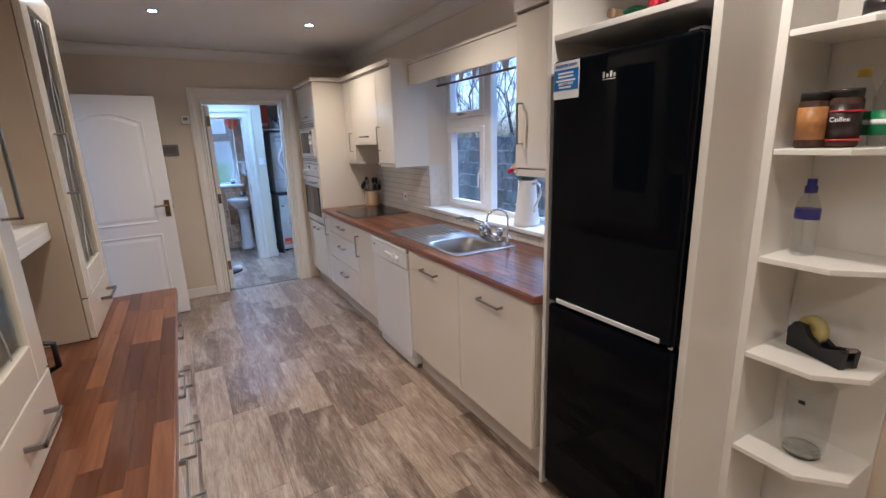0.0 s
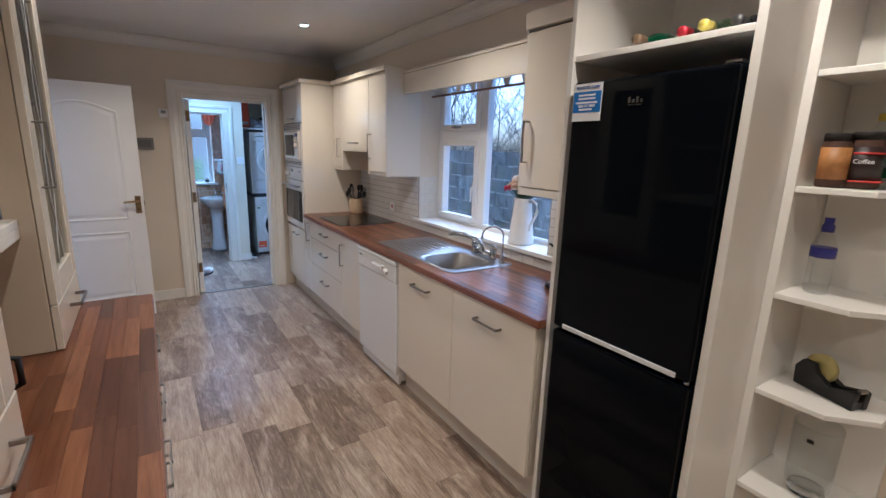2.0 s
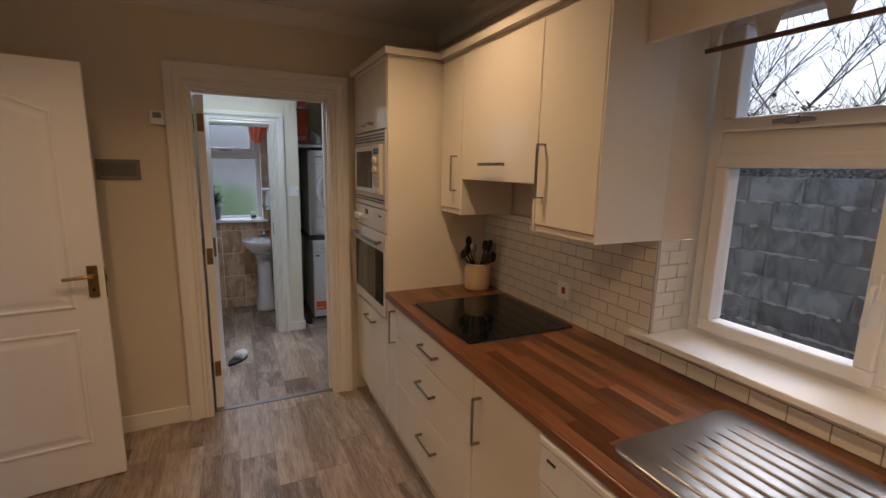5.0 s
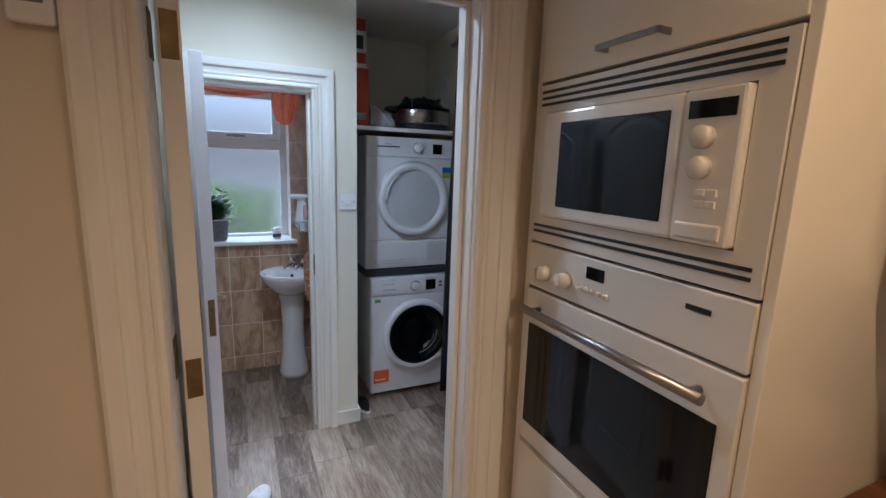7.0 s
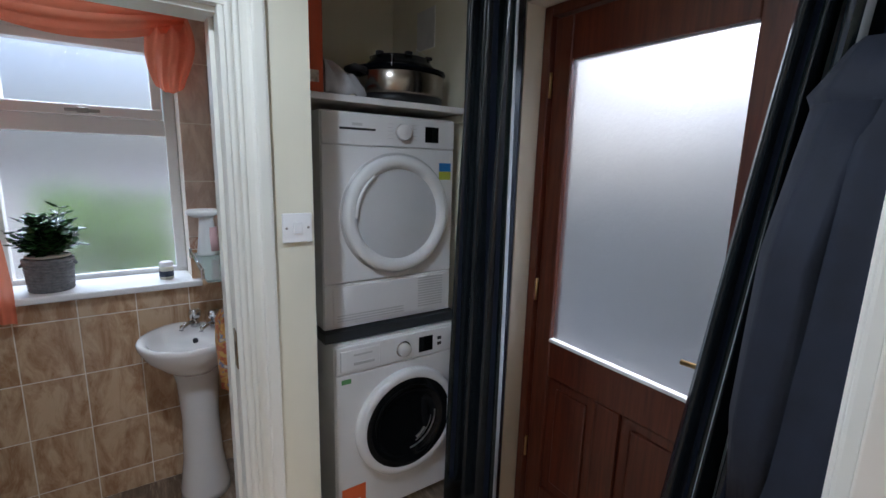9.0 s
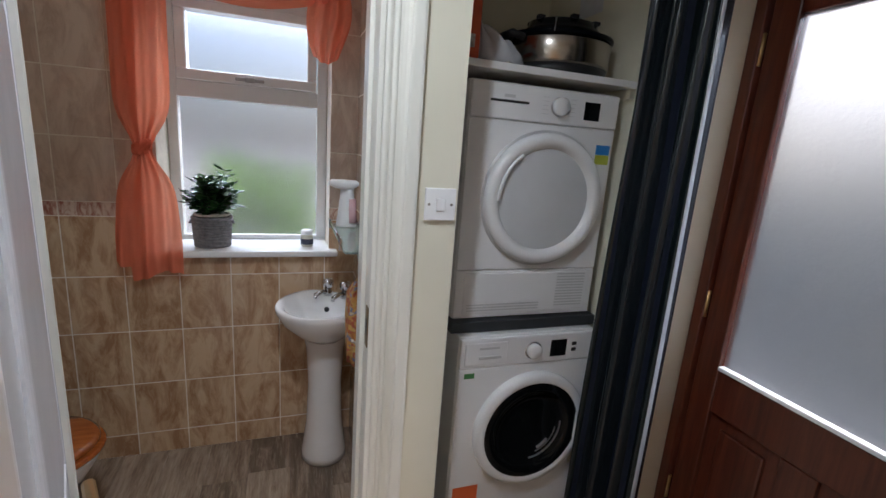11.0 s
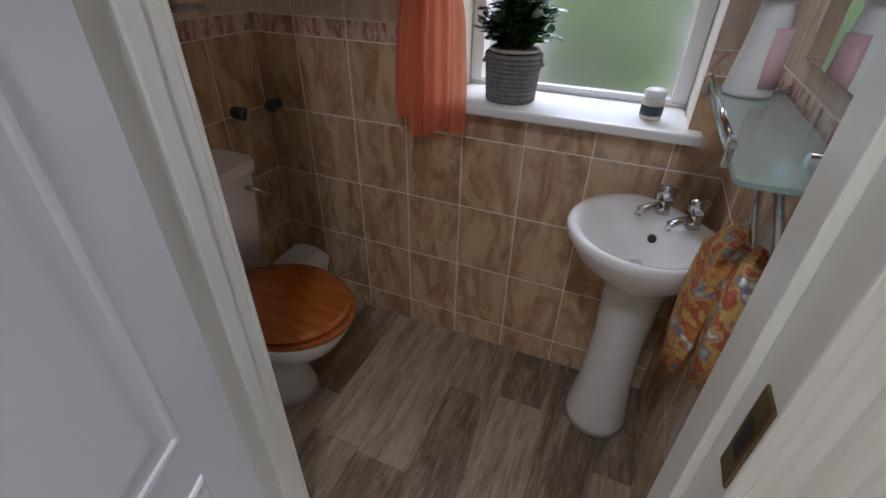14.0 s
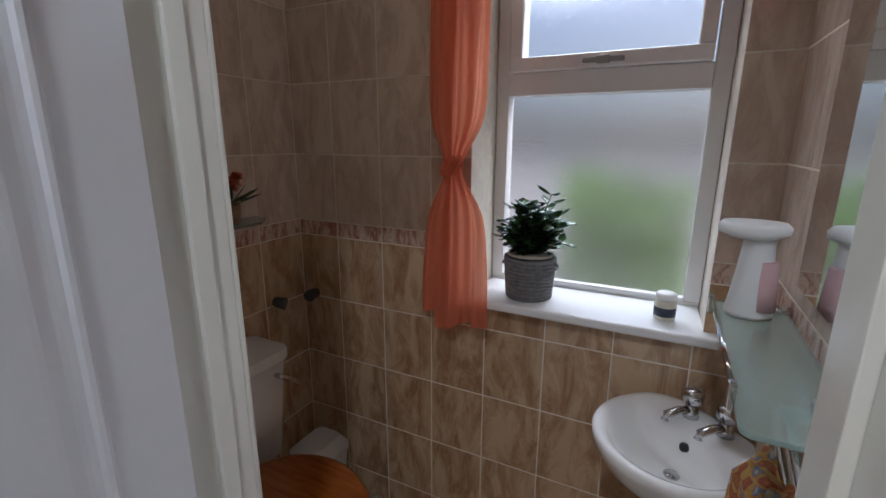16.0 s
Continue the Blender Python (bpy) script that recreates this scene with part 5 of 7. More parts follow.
AMBER = plain("label_amber", (0.38, 0.18, 0.035), 0.5, vary=0.3, scale=30)
j1 = jar((2.765, 1.658, 1.481), 0.035, 0.15, "glass coffee jar with an amber label", AMBER)
j2 = jar((2.805, 1.602, 1.481), 0.041, 0.155, "square dark coffee jar with a red and black label", plain("label_black", (0.022, 0.012, 0.012), 0.4))
words("lettering", "Coffee", 0.017, Matrix.Translation((2.7605, 1.593, 1.555)) @ FACE_W, SW, j2)
part("stripe", lathe(shape(), [(0.0432, 0.094), (0.0432, 0.099)], (2.805, 1.598, 1.481), 24), plain("label_red", (0.45, 0.03, 0.02), 0.4), j2)
part("stripe", lathe(shape(), [(0.0432, 0.018), (0.0432, 0.023)], (2.805, 1.598, 1.481), 24), bpy.data.materials["label_red"], j2)
LGREEN = plain("label_green", (0.03, 0.20, 0.06), 0.45, vary=0.2, scale=40)
for x, y, cap, lid in ((2.895, 1.60, (0.60, 0.45, 0.02), "yellow"), (2.86, 1.525, (0.75, 0.75, 0.75), "white")):
    g = bottle("water_bottle", f"clear water bottle with a green label and {lid} cap", [(0.030, 0.0), (0.034, 0.006), (0.034, 0.13), (0.02, 0.175), (0.013, 0.19), (0.013, 0.195)], (x, y, 1.481), THIN, "bottle",
               [("label", [(0.0345, 0.03), (0.0345, 0.095)], LGREEN, "green label"), ("cap", [(0.016, 0.19), (0.016, 0.208), (0.015, 0.21), (0, 0.21)], plain("cap_" + lid, cap, 0.4), "")])
    part("text_bar", lathe(shape(), [(0.0349, 0.058), (0.0349, 0.072)], (x, y, 1.481), 24), SW, g)
tin = thing("storage_tin", "white round tin with a dark scenic print", "tin", at=(2.85, 1.56, 1.80))
part("body", lathe(shape(), [(0.05, 0.0), (0.052, 0.004), (0.052, 0.12), (0.048, 0.124)], (2.85, 1.56, 1.801), 28), PLASTIC_WHITE, tin)
part("lid", lathe(shape(), [(0.053, 0.118), (0.053, 0.14), (0.045, 0.146), (0, 0.147)], (2.85, 1.56, 1.801), 28), plain("copper_lid", (0.3, 0.14, 0.08), 0.3, metal=0.8), tin, "copper coloured lid")
part("print", lathe(shape(), [(0.0525, 0.02), (0.0525, 0.055)], (2.85, 1.56, 1.801), 28), LID_BLACK, tin)

tape = thing("tape_dispenser", "black desk tape dispenser with a yellowish roll", "tape dispenser", at=(2.84, 1.57, 0.836))
side = [(-0.075, 0), (0.075, 0), (0.078, 0.045), (0.068, 0.05), (0.05, 0.04), (0.015, 0.03), (-0.02, 0.05), (-0.03, 0.075), (-0.06, 0.075), (-0.078, 0.05)]
M = Matrix.Translation((2.855, 1.575, 0.836)) @ Matrix.Rotation(radians(-112), 4, "Z") @ Matrix.Scale(1.2, 4)
for sgn in (-1, 1):
    bm = shape()
    prism(bm, side, 0.010, 0.026, 0.002)
    o = part("side", bm, BLACK_MATT, tape)
    o.matrix_world = M @ Matrix.Rotation(math.pi / 2, 4, "X") @ (Matrix.Identity(4) if sgn > 0 else Matrix.Translation((0, 0, -0.036)))
o = part("base", box(shape(), -0.074, 0.074, -0.026, 0.026, 0.001, 0.022, 0.002), BLACK_MATT, tape)
o.matrix_world = M
bm = lathe(shape(), [(0.018, -0.0095), (0.037, -0.0095), (0.037, 0.0095), (0.018, 0.0095), (0.018, -0.0095)], (0, 0, 0), 30, axis="Y")
o = part("tape_roll", bm, plain("tape_yellow", (0.46, 0.40, 0.12), 0.3), tape, "roll of yellowish clear tape")
o.matrix_world = M @ Matrix.Translation((-0.028, 0, 0.062))
o = part("cutter", box(shape(), 0.07, 0.079, -0.012, 0.012, 0.046, 0.054), STEEL, tape)
o.matrix_world = M

gj = thing("glass_jug", "large clear glass jug on the low shelf", "jug", at=(2.81, 1.58, 0.491))
JC = (2.835, 1.572, 0.491)
part("body", lathe(shape(), [(0.050, 0.012), (0.058, 0.03), (0.062, 0.07), (0.064, 0.245), (0.0625, 0.25), (0.060, 0.245), (0.058, 0.07), (0.052, 0.035), (0.0, 0.028)], JC, 36), THIN, gj)
part("thick_base", lathe(shape(), [(0.0, 0.001), (0.046, 0.001), (0.052, 0.010), (0.048, 0.024), (0.0, 0.026)], JC, 36), GLASS, gj, "thick clear glass base")
part("measure_mark", box(shape(), JC[0] - 0.0665, JC[0] - 0.0645, JC[1] - 0.012, JC[1] + 0.006, JC[2] + 0.205, JC[2] + 0.218), BLACK_MATT, gj, "small dark label")

# bottles lying in the cubby over the fridge
for i, (y, cap, gl) in enumerate(((2.16, (0.20, 0.14, 0.08), (0.01, 0.05, 0.02)), (2.02, (0.40, 0.02, 0.03), (0.02, 0.02, 0.015)), (1.945, (0.55, 0.48, 0.06), (0.02, 0.03, 0.015)), (1.865, (0.05, 0.05, 0.05), (0.012, 0.012, 0.014)))):
    b = thing("wine_bottle", f"dark wine bottle lying on its side, {('brown', 'red', 'yellow', 'black')[i]} capsule", "wine bottle", "wine bottles over the fridge", at=(2.65, y, 1.925))
    c = (2.50 + 0.02 * (i % 2), y, 1.925)
    part("body", lathe(shape(), [(0.0, 0.295), (0.036, 0.29), (0.037, 0.28), (0.037, 0.12), (0.028, 0.09), (0.0155, 0.07), (0.0145, 0.03)], c, 22, axis="X"), plain("bottle_dark", gl, 0.06, vary=0.1), b)
    part("capsule", lathe(shape(), [(0.0, -0.001), (0.0155, 0.0), (0.0165, 0.006), (0.0155, 0.045)], c, 18, axis="X"), plain("capsule", cap, 0.35, metal=0.3), b)

# coffee pot behind the dresser cabinet
cp = thing("glass_carafe", "dark glass carafe with a black lid on the worktop", "carafe", at=(0.72, 2.62, ZW))
part("body", lathe(shape(), [(0.05, 0.001), (0.065, 0.02), (0.068, 0.06), (0.05, 0.11), (0.045, 0.12)], (0.72, 2.62, ZW), 24), BLACK_GLASS, cp)
part("lid", lathe(shape(), [(0.05, 0.12), (0.052, 0.135), (0.0, 0.14)], (0.72, 2.62, ZW), 24), BLACK_MATT, cp)
part("handle", tube(shape(), [(0.77, 2.62, ZW + 0.12), (0.81, 2.62, ZW + 0.11), (0.81, 2.62, ZW + 0.04), (0.785, 2.62, ZW + 0.03)], 0.008), BLACK_MATT, cp)

# ---- utility room ----
sw = thing("light_switch", "white plastic single light switch", "switch", at=(2.17, UY1, 1.33))
part("plate", box(shape(), 2.126, 2.214, UY1 - 0.010, UY1 - 0.001, 1.287, 1.375, 0.003), PLASTIC_WHITE, sw)
part("rocker", box(shape(), 2.157, 2.183, UY1 - 0.015, UY1 - 0.008, 1.314, 1.348, 0.002), PLASTIC_WHITE, sw)
for x in (2.138, 2.202):
    part("screw", lathe(shape(), [(0.004, 0.0), (0.003, -0.0015), (0, -0.0015)], (x, UY1 - 0.010, 1.331), 10, axis="Y"), STEEL_DARK, sw)


def ring(bm, c, prof, seg=48):
    """A ring facing -y: (radius, depth) pairs."""
    return lathe(bm, prof, c, seg, axis="Y", caps=False)


GLINT_STEEL = plain("steel_drum", (0.4, 0.4, 0.41), 0.3, metal=1.0, vary=0.2, scale=40)
dx0, dx1, dy, dz0, dz1 = 2.346, 2.936, 7.90, 0.869, 1.712
dryer = thing("tumble_dryer", "white condenser tumble dryer stacked on a board", "tumble dryer", at=(2.64, 8.15, dz0))
part("body", box(shape(), dx0, dx1, dy + 0.012, 8.45, dz0, dz1, 0.006), APPLIANCE, dryer)
fp = part("front_panel", box(shape(), dx0 + 0.002, dx1 - 0.002, dy, dy + 0.014, dz0 + 0.19, dz1 - 0.125, 0.004), APPLIANCE, dryer)
cpn = part("control_panel", box(shape(), dx0 + 0.002, dx1 - 0.002, dy - 0.004, dy + 0.014, dz1 - 0.122, dz1 - 0.004, 0.006), APPLIANCE, dryer)
part("tank_slot", box(shape(), dx0 + 0.07, dx0 + 0.215, dy - 0.0055, dy, dz1 - 0.066, dz1 - 0.058), BLACK_MATT, cpn)
part("badge", box(shape(), dx0 + 0.12, dx0 + 0.16, dy - 0.0055, dy, dz1 - 0.05, dz1 - 0.04), APPLIANCE_GREY, cpn)
part("dial", lathe(shape(), [(0.032, -0.004), (0.031, -0.026), (0.026, -0.03), (0, -0.03)], (dx0 + 0.335, dy, dz1 - 0.062), 26, axis="Y"), APPLIANCE, cpn)
for sx in (-1, 1):
    for k in range(5):
        part("legend", box(shape(), dx0 + 0.335 + sx * 0.055 - 0.012, dx0 + 0.335 + sx * 0.055 + 0.012, dy - 0.005, dy, dz1 - 0.035 - 0.014 * k, dz1 - 0.0335 - 0.014 * k), APPLIANCE_GREY, cpn)
part("display", box(shape(), dx0 + 0.44, dx0 + 0.505, dy - 0.0055, dy, dz1 - 0.098, dz1 - 0.035), BLACK_GLASS, cpn)
dc = (dx0 + 0.315, dy, 1.322)
door = part("door", ring(shape(), dc, [(0.238, 0.0), (0.238, -0.02), (0.228, -0.034), (0.205, -0.036), (0.19, -0.024), (0.182, -0.012)]), APPLIANCE, dryer)
part("door_panel", ring(shape(), dc, [(0.183, -0.013), (0.15, -0.016), (0.0, -0.017)]), plain("pale_grey_enamel", (0.62, 0.63, 0.65), 0.2), door)
part("door_gap", ring(shape(), dc, [(0.247, 0.0), (0.247, -0.0025), (0.238, -0.0025)]), APPLIANCE_GREY, door)
bm = tube(shape(), [(dc[0] + 0.190 * math.cos(radians(126 + i * 4)), dy - 0.026, dc[2] + 0.190 * math.sin(radians(126 + i * 4))) for i in range(15)], 0.008, 8)
part("grip", bm, PLASTIC_WHITE, door)
en = part("energy_label", box(shape(), dx1 - 0.075, dx1 - 0.015, dy - 0.002, dy, dz1 - 0.215, dz1 - 0.18), plain("energy_blue", (0.03, 0.20, 0.55), 0.4), fp, "blue and yellow energy label")
part("band", box(shape(), dx1 - 0.075, dx1 - 0.015, dy - 0.0024, dy, dz1 - 0.25, dz1 - 0.216), plain("energy_yellow", (0.45, 0.50, 0.06), 0.4), en)
tank = part("lower_panel", box(shape(), dx0 + 0.002, dx1 - 0.002, dy + 0.001, dy + 0.014, dz0 + 0.004, dz0 + 0.187, 0.004), APPLIANCE, dryer)
part("flap", box(shape(), dx0 + 0.035, dx1 - 0.03, dy - 0.003, dy + 0.003, dz0 + 0.02, dz0 + 0.178, 0.004), APPLIANCE, tank)
for i in range(12):
    part("vent_slot", box(shape(), dx1 - 0.17, dx1 - 0.045, dy - 0.0042, dy - 0.002, dz0 + 0.04 + i * 0.0115, dz0 + 0.045 + i * 0.0115), APPLIANCE_GREY, tank)
for i in range(3):
    part("vent_slot", box(shape(), dx0 + 0.05, dx1 - 0.24, dy - 0.0042, dy - 0.002, dz0 + 0.032 + i * 0.011, dz0 + 0.036 + i * 0.011), APPLIANCE_GREY, tank)

single("stacking_board", box(shape(), 2.335, 2.955, 7.875, 8.5, 0.826, 0.867, 0.003), plain("dark_board", (0.03, 0.035, 0.04), 0.35), "dark laminate board between dryer and washer", "board")

mx0, mx1, my, mz1 = 2.36, 2.94, 7.835, 0.823
wm = thing("washing_machine", "white front-loading washing machine with a dark door", "washing machine", at=(2.65, 8.1, 0))
part("body", box(shape(), mx0, mx1, my + 0.012, 8.42, 0.03, mz1, 0.008), APPLIANCE, wm)
for x in (mx0 + 0.05, mx1 - 0.05):
    for y in (7.9, 8.36):
        part("foot", lathe(shape(), [(0.018, 0.0), (0.018, 0.032)], (x, y, 0.0), 12), BLACK_MATT, wm)
fp = part("front_panel", box(shape(), mx0 + 0.002, mx1 - 0.002, my, my + 0.014, 0.035, mz1 - 0.122, 0.006), APPLIANCE, wm)
cpn = part("control_panel", box(shape(), mx0 + 0.002, mx1 - 0.002, my - 0.003, my + 0.014, mz1 - 0.12, mz1 - 0.004, 0.006), APPLIANCE, wm)
dwr = part("soap_drawer", box(shape(), mx0 + 0.02, mx0 + 0.19, my - 0.006, my, mz1 - 0.108, mz1 - 0.02, 0.004), APPLIANCE, cpn)
part("drawer_grip", box(shape(), mx0 + 0.075, mx0 + 0.165, my - 0.009, my - 0.004, mz1 - 0.085, mz1 - 0.073, 0.002), APPLIANCE_GREY, dwr)
part("badge", box(shape(), mx0 + 0.075, mx0 + 0.155, my - 0.0075, my - 0.005, mz1 - 0.046, mz1 - 0.038), APPLIANCE_GREY, dwr)
part("dial", lathe(shape(), [(0.03, -0.002), (0.029, -0.02), (0.024, -0.025), (0, -0.025)], (mx0 + 0.30, my, mz1 - 0.066), 24, axis="Y"), APPLIANCE, cpn)
part("dial_ring", ring(shape(), (mx0 + 0.30, my, mz1 - 0.066), [(0.035, -0.003), (0.035, -0.006), (0.03, -0.006)], 28), CHROME, cpn)
part("display", box(shape(), mx0 + 0.375, mx0 + 0.445, my - 0.005, my, mz1 - 0.098, mz1 - 0.03), BLACK_GLASS, cpn)
for z in (0.05, 0.075):
    part("button", box(shape(), mx0 + 0.47, mx0 + 0.49, my - 0.006, my, mz1 - z - 0.008, mz1 - z + 0.006, 0.001, 1), BLACK_MATT, cpn)
wc = (mx0 + 0.322, my, 0.425)
door = part("door", ring(shape(), wc, [(0.243, 0.0), (0.243, -0.020), (0.234, -0.033), (0.212, -0.036), (0.203, -0.030)]), APPLIANCE, wm)
part("dark_ring", ring(shape(), wc, [(0.205, -0.031), (0.198, -0.034), (0.165, -0.030), (0.158, -0.020)]), BLACK_GLASS, door)
part("door_glass", ring(shape(), wc, [(0.16, -0.022), (0.145, -0.012), (0.11, -0.006), (0.05, -0.0035), (0.0, -0.003)]), BLACK_GLASS, door)
# glints of the drum, shaped as arcs laid over the dark glass
for r0, w0, a0, a1 in ((0.138, 0.0035, -85, 5), (0.118, 0.002, -70, -5), (0.105, 0.006, -65, -35)):
    part("drum_glint", tube(shape(), [(wc[0] + r0 * math.cos(radians(a0 + (a1 - a0) * i / 16)), my - 0.0125 + 0.02 * (0.138 - r0), wc[2] + r0 * math.sin(radians(a0 + (a1 - a0) * i / 16))) for i in range(17)], w0, 6), GLINT_STEEL, door, "steel arc laid on the glass as a drum glint")
part("catch", box(shape(), wc[0] + 0.190, wc[0] + 0.222, my - 0.042, my - 0.03, wc[2] - 0.06, wc[2] + 0.06, 0.005), APPLIANCE, door)
part("rating_sticker", box(shape(), mx0 + 0.025, mx0 + 0.065, my - 0.0015, my, mz1 - 0.16, mz1 - 0.14), plain("sticker_green", (0.10, 0.28, 0.10), 0.4), fp, "small green sticker")
os_ = part("price_sticker", box(shape(), mx0 + 0.02, mx0 + 0.125, my - 0.0015, my, 0.105, 0.195), plain("sticker_orange", (0.72, 0.13, 0.03), 0.4), fp, "orange promotional sticker")
part("text_bar", box(shape(), mx0 + 0.03, mx0 + 0.10, my - 0.002, my - 0.001, 0.125, 0.133), SW, os_)
part("energy_sticker", box(shape(), mx1 - 0.045, mx1 - 0.012, my - 0.0015, my, 0.22, 0.35), plain("sticker_pale", (0.7, 0.68, 0.5), 0.4, vary=0.3, scale=60), fp, "pale energy sticker")

shelf = thing("alcove_shelf", "white shelf above the tumble dryer", "shelf", at=(2.6, 8.2, 1.75))
part("board", box(shape(), 2.225, 2.997, 7.878, 8.58, 1.742, 1.764, 0.002), UNIT_WHITE, shelf)
part("edging", box(shape(), 2.226, 2.996, 7.874, 7.8785, 1.7415, 1.7645, 0.001, 1), PLASTIC_WHITE, shelf)
part("batten", box(shape(), 2.976, 2.998, 7.90, 8.57, 1.708, 1.7418, 0.002), PAINT_PALE, shelf, "painted support batten")
pot = thing("slow_cooker", "black and steel oval slow cooker on the shelf", "slow cooker", at=(2.72, 8.02, 1.765))
PC = (2.772, 8.085, 1.765)
part("base", lathe(shape(), [(0.175, 0.001), (0.186, 0.010), (0.19, 0.04)], PC, 40, 1.0, 0.85), BLACK_MATT, pot)
part("band", lathe(shape(), [(0.19, 0.04), (0.196, 0.05), (0.197, 0.125), (0.192, 0.135)], PC, 40, 1.0, 0.85), plain("cooker_steel", (0.42, 0.38, 0.34), 0.22, metal=1.0, vary=0.05), pot, "brushed steel band")
part("rim", lathe(shape(), [(0.192, 0.133), (0.203, 0.138), (0.203, 0.150), (0.17, 0.156)], PC, 40, 1.0, 0.85), BLACK_GLOSS, pot)
lid = part("lid", lathe(shape(), [(0.165, 0.153), (0.15, 0.172), (0.135, 0.185), (0.132, 0.20), (0.12, 0.204), (0.0, 0.196)], PC, 36, 1.0, 0.85), BLACK_GLASS, pot)
part("knob", lathe(shape(), [(0.016, 0.196), (0.026, 0.212), (0.026, 0.22), (0, 0.222)], PC, 18, 1.6, 1.0), BLACK_MATT, lid)
for a in (20, 80, 140, 200, 260, 320):
    part("lid_clip", box(shape(), PC[0] + 0.126 * math.cos(radians(a)) - 0.014, PC[0] + 0.126 * math.cos(radians(a)) + 0.014, PC[1] + 0.107 * math.sin(radians(a)) - 0.012, PC[1] + 0.107 * math.sin(radians(a)) + 0.012, PC[2] + 0.198, PC[2] + 0.213, 0.004), BLACK_MATT, lid)
part("side_handle", tube(shape(), [(PC[0] - 0.185, PC[1] - 0.05, PC[2] + 0.125), (PC[0] - 0.232, PC[1] - 0.045, PC[2] + 0.135), (PC[0] - 0.238, PC[1] + 0.02, PC[2] + 0.135), (PC[0] - 0.19, PC[1] + 0.03, PC[2] + 0.125)], 0.014, 10), BLACK_MATT, pot)
part("clasp", tube(shape(), [(PC[0] - 0.115, PC[1] - 0.14, PC[2] + 0.14), (PC[0] - 0.12, PC[1] - 0.145, PC[2] + 0.18), (PC[0] - 0.09, PC[1] - 0.10, PC[2] + 0.19)], 0.0045, 8), CHROME, pot, "chrome lid clasp")
ob = thing("storage_box", "tall orange cardboard box on the shelf", "box", at=(2.28, 8.0, 1.765))
part("carton", box(shape(), 2.232, 2.362, 7.90, 8.10, 1.765, 2.095, 0.002), plain("orange_card", (0.52, 0.08, 0.025), 0.6, vary=0.1, scale=6), ob)
part("print", box(shape(), 2.25, 2.345, 7.8985, 7.9005, 1.80, 1.84), plain("print_mixed", (0.5, 0.42, 0.36), 0.6, vary=0.5, scale=40), ob, "pale printed panel")
tb = thing("storage_box", "white printed carton on top of the orange box", "box", at=(2.29, 8.0, 2.096))
part("carton", box(shape(), 2.235, 2.35, 7.905, 8.08, 2.096, 2.37, 0.002), plain("white_card", (0.62, 0.60, 0.57), 0.6, vary=0.06, scale=8), tb)
for x0, x1, z0, z1, c in ((2.24, 2.345, 2.30, 2.365, "label_red"), (2.255, 2.33, 2.20, 2.275, "label_black"), (2.27, 2.345, 2.12, 2.18, "label_red")):
    part("print", box(shape(), x0, x1, 7.9035, 7.9055, z0, z1), bpy.data.materials[c], tb)
bm = sheet(shape(), lambda u, v: (2.375 + 0.17 * u + 0.012 * math.sin(9 * v + 3 * u), 7.93 + 0.17 * v + 0.01 * math.sin(8 * u), 1.768 + 0.155 * math.sin(math.pi * v) ** 0.6 * (1 - 0.55 * u) + 0.012 * math.sin(14 * u + 5 * v)), 16, 16)
single("folded_cloth", bm, plain("grey_cloth", (0.42, 0.42, 0.44), 0.85, vary=0.12, scale=12, relief=0.3), "crumpled grey cloth bag on the shelf", "cloth")
thicken(bpy.data.objects["folded_cloth"], 0.004)
wire = thing("wire_rack", "small white wire rack behind the cooker", "rack", at=(2.9, 8.2, 1.77))
for i in range(4):
    part("wire", tube(shape(), [(2.84 + 0.035 * i, 8.25, 1.765), (2.84 + 0.035 * i, 8.25, 2.02 + 0.015 * i), (2.86 + 0.035 * i, 8.20, 2.03)], 0.002, 6), PLASTIC_WHITE, wire)
part("wire", tube(shape(), [(2.83, 8.25, 1.95), (2.96, 8.25, 1.97)], 0.002, 6), PLASTIC_WHITE, wire)
single("wall_notice", box(shape(), 2.9965, 2.9995, 8.17, 8.33, 2.07, 2.25), plain("notice_paper", (0.66, 0.66, 0.66), 0.7, vary=0.05, scale=20), "white paper notice on the alcove wall", "notice")

# striped satin door curtains and coat
def satin(name):
    m, n, l, p = tree_of(name)
    uvc = n.new("ShaderNodeAttribute")
    uvc.attribute_name = "across"
    w = n.new("ShaderNodeTexWave")
    w.wave_type, w.bands_direction = "BANDS", "X"
    w.inputs["Scale"].default_value = 1.0
    vm = n.new("ShaderNodeCombineXYZ")
    l.new(uvc.outputs["Fac"], vm.inputs[0])
    l.new(vm.outputs[0], w.inputs["Vector"])
    r = n.new("ShaderNodeValToRGB")
    r.color_ramp.interpolation = "CONSTANT"
    for pos, c in ((0.0, (0.010, 0.014, 0.018)), (0.30, (0.016, 0.020, 0.034)), (0.62, (0.008, 0.013, 0.014)), (0.972, (0.50, 0.52, 0.56))):
        e = r.color_ramp.elements.new(pos) if pos else r.color_ramp.elements[0]
        e.color = (*c, 1)
    r.color_ramp.elements.remove(r.color_ramp.elements[-1]) if len(r.color_ramp.elements) > 4 else None
    l.new(w.outputs["Fac"], r.inputs[0])
    l.new(r.outputs[0], p.inputs["Base Color"])
    p.inputs["Roughness"].default_value, p.inputs["Specular IOR Level"].default_value = 0.22, 0.5
    bump(n, l, p, noise_tex(n, l, 120, (1, 1, 0.1)), 0.15)
    return m


SATIN = satin("striped_satin")


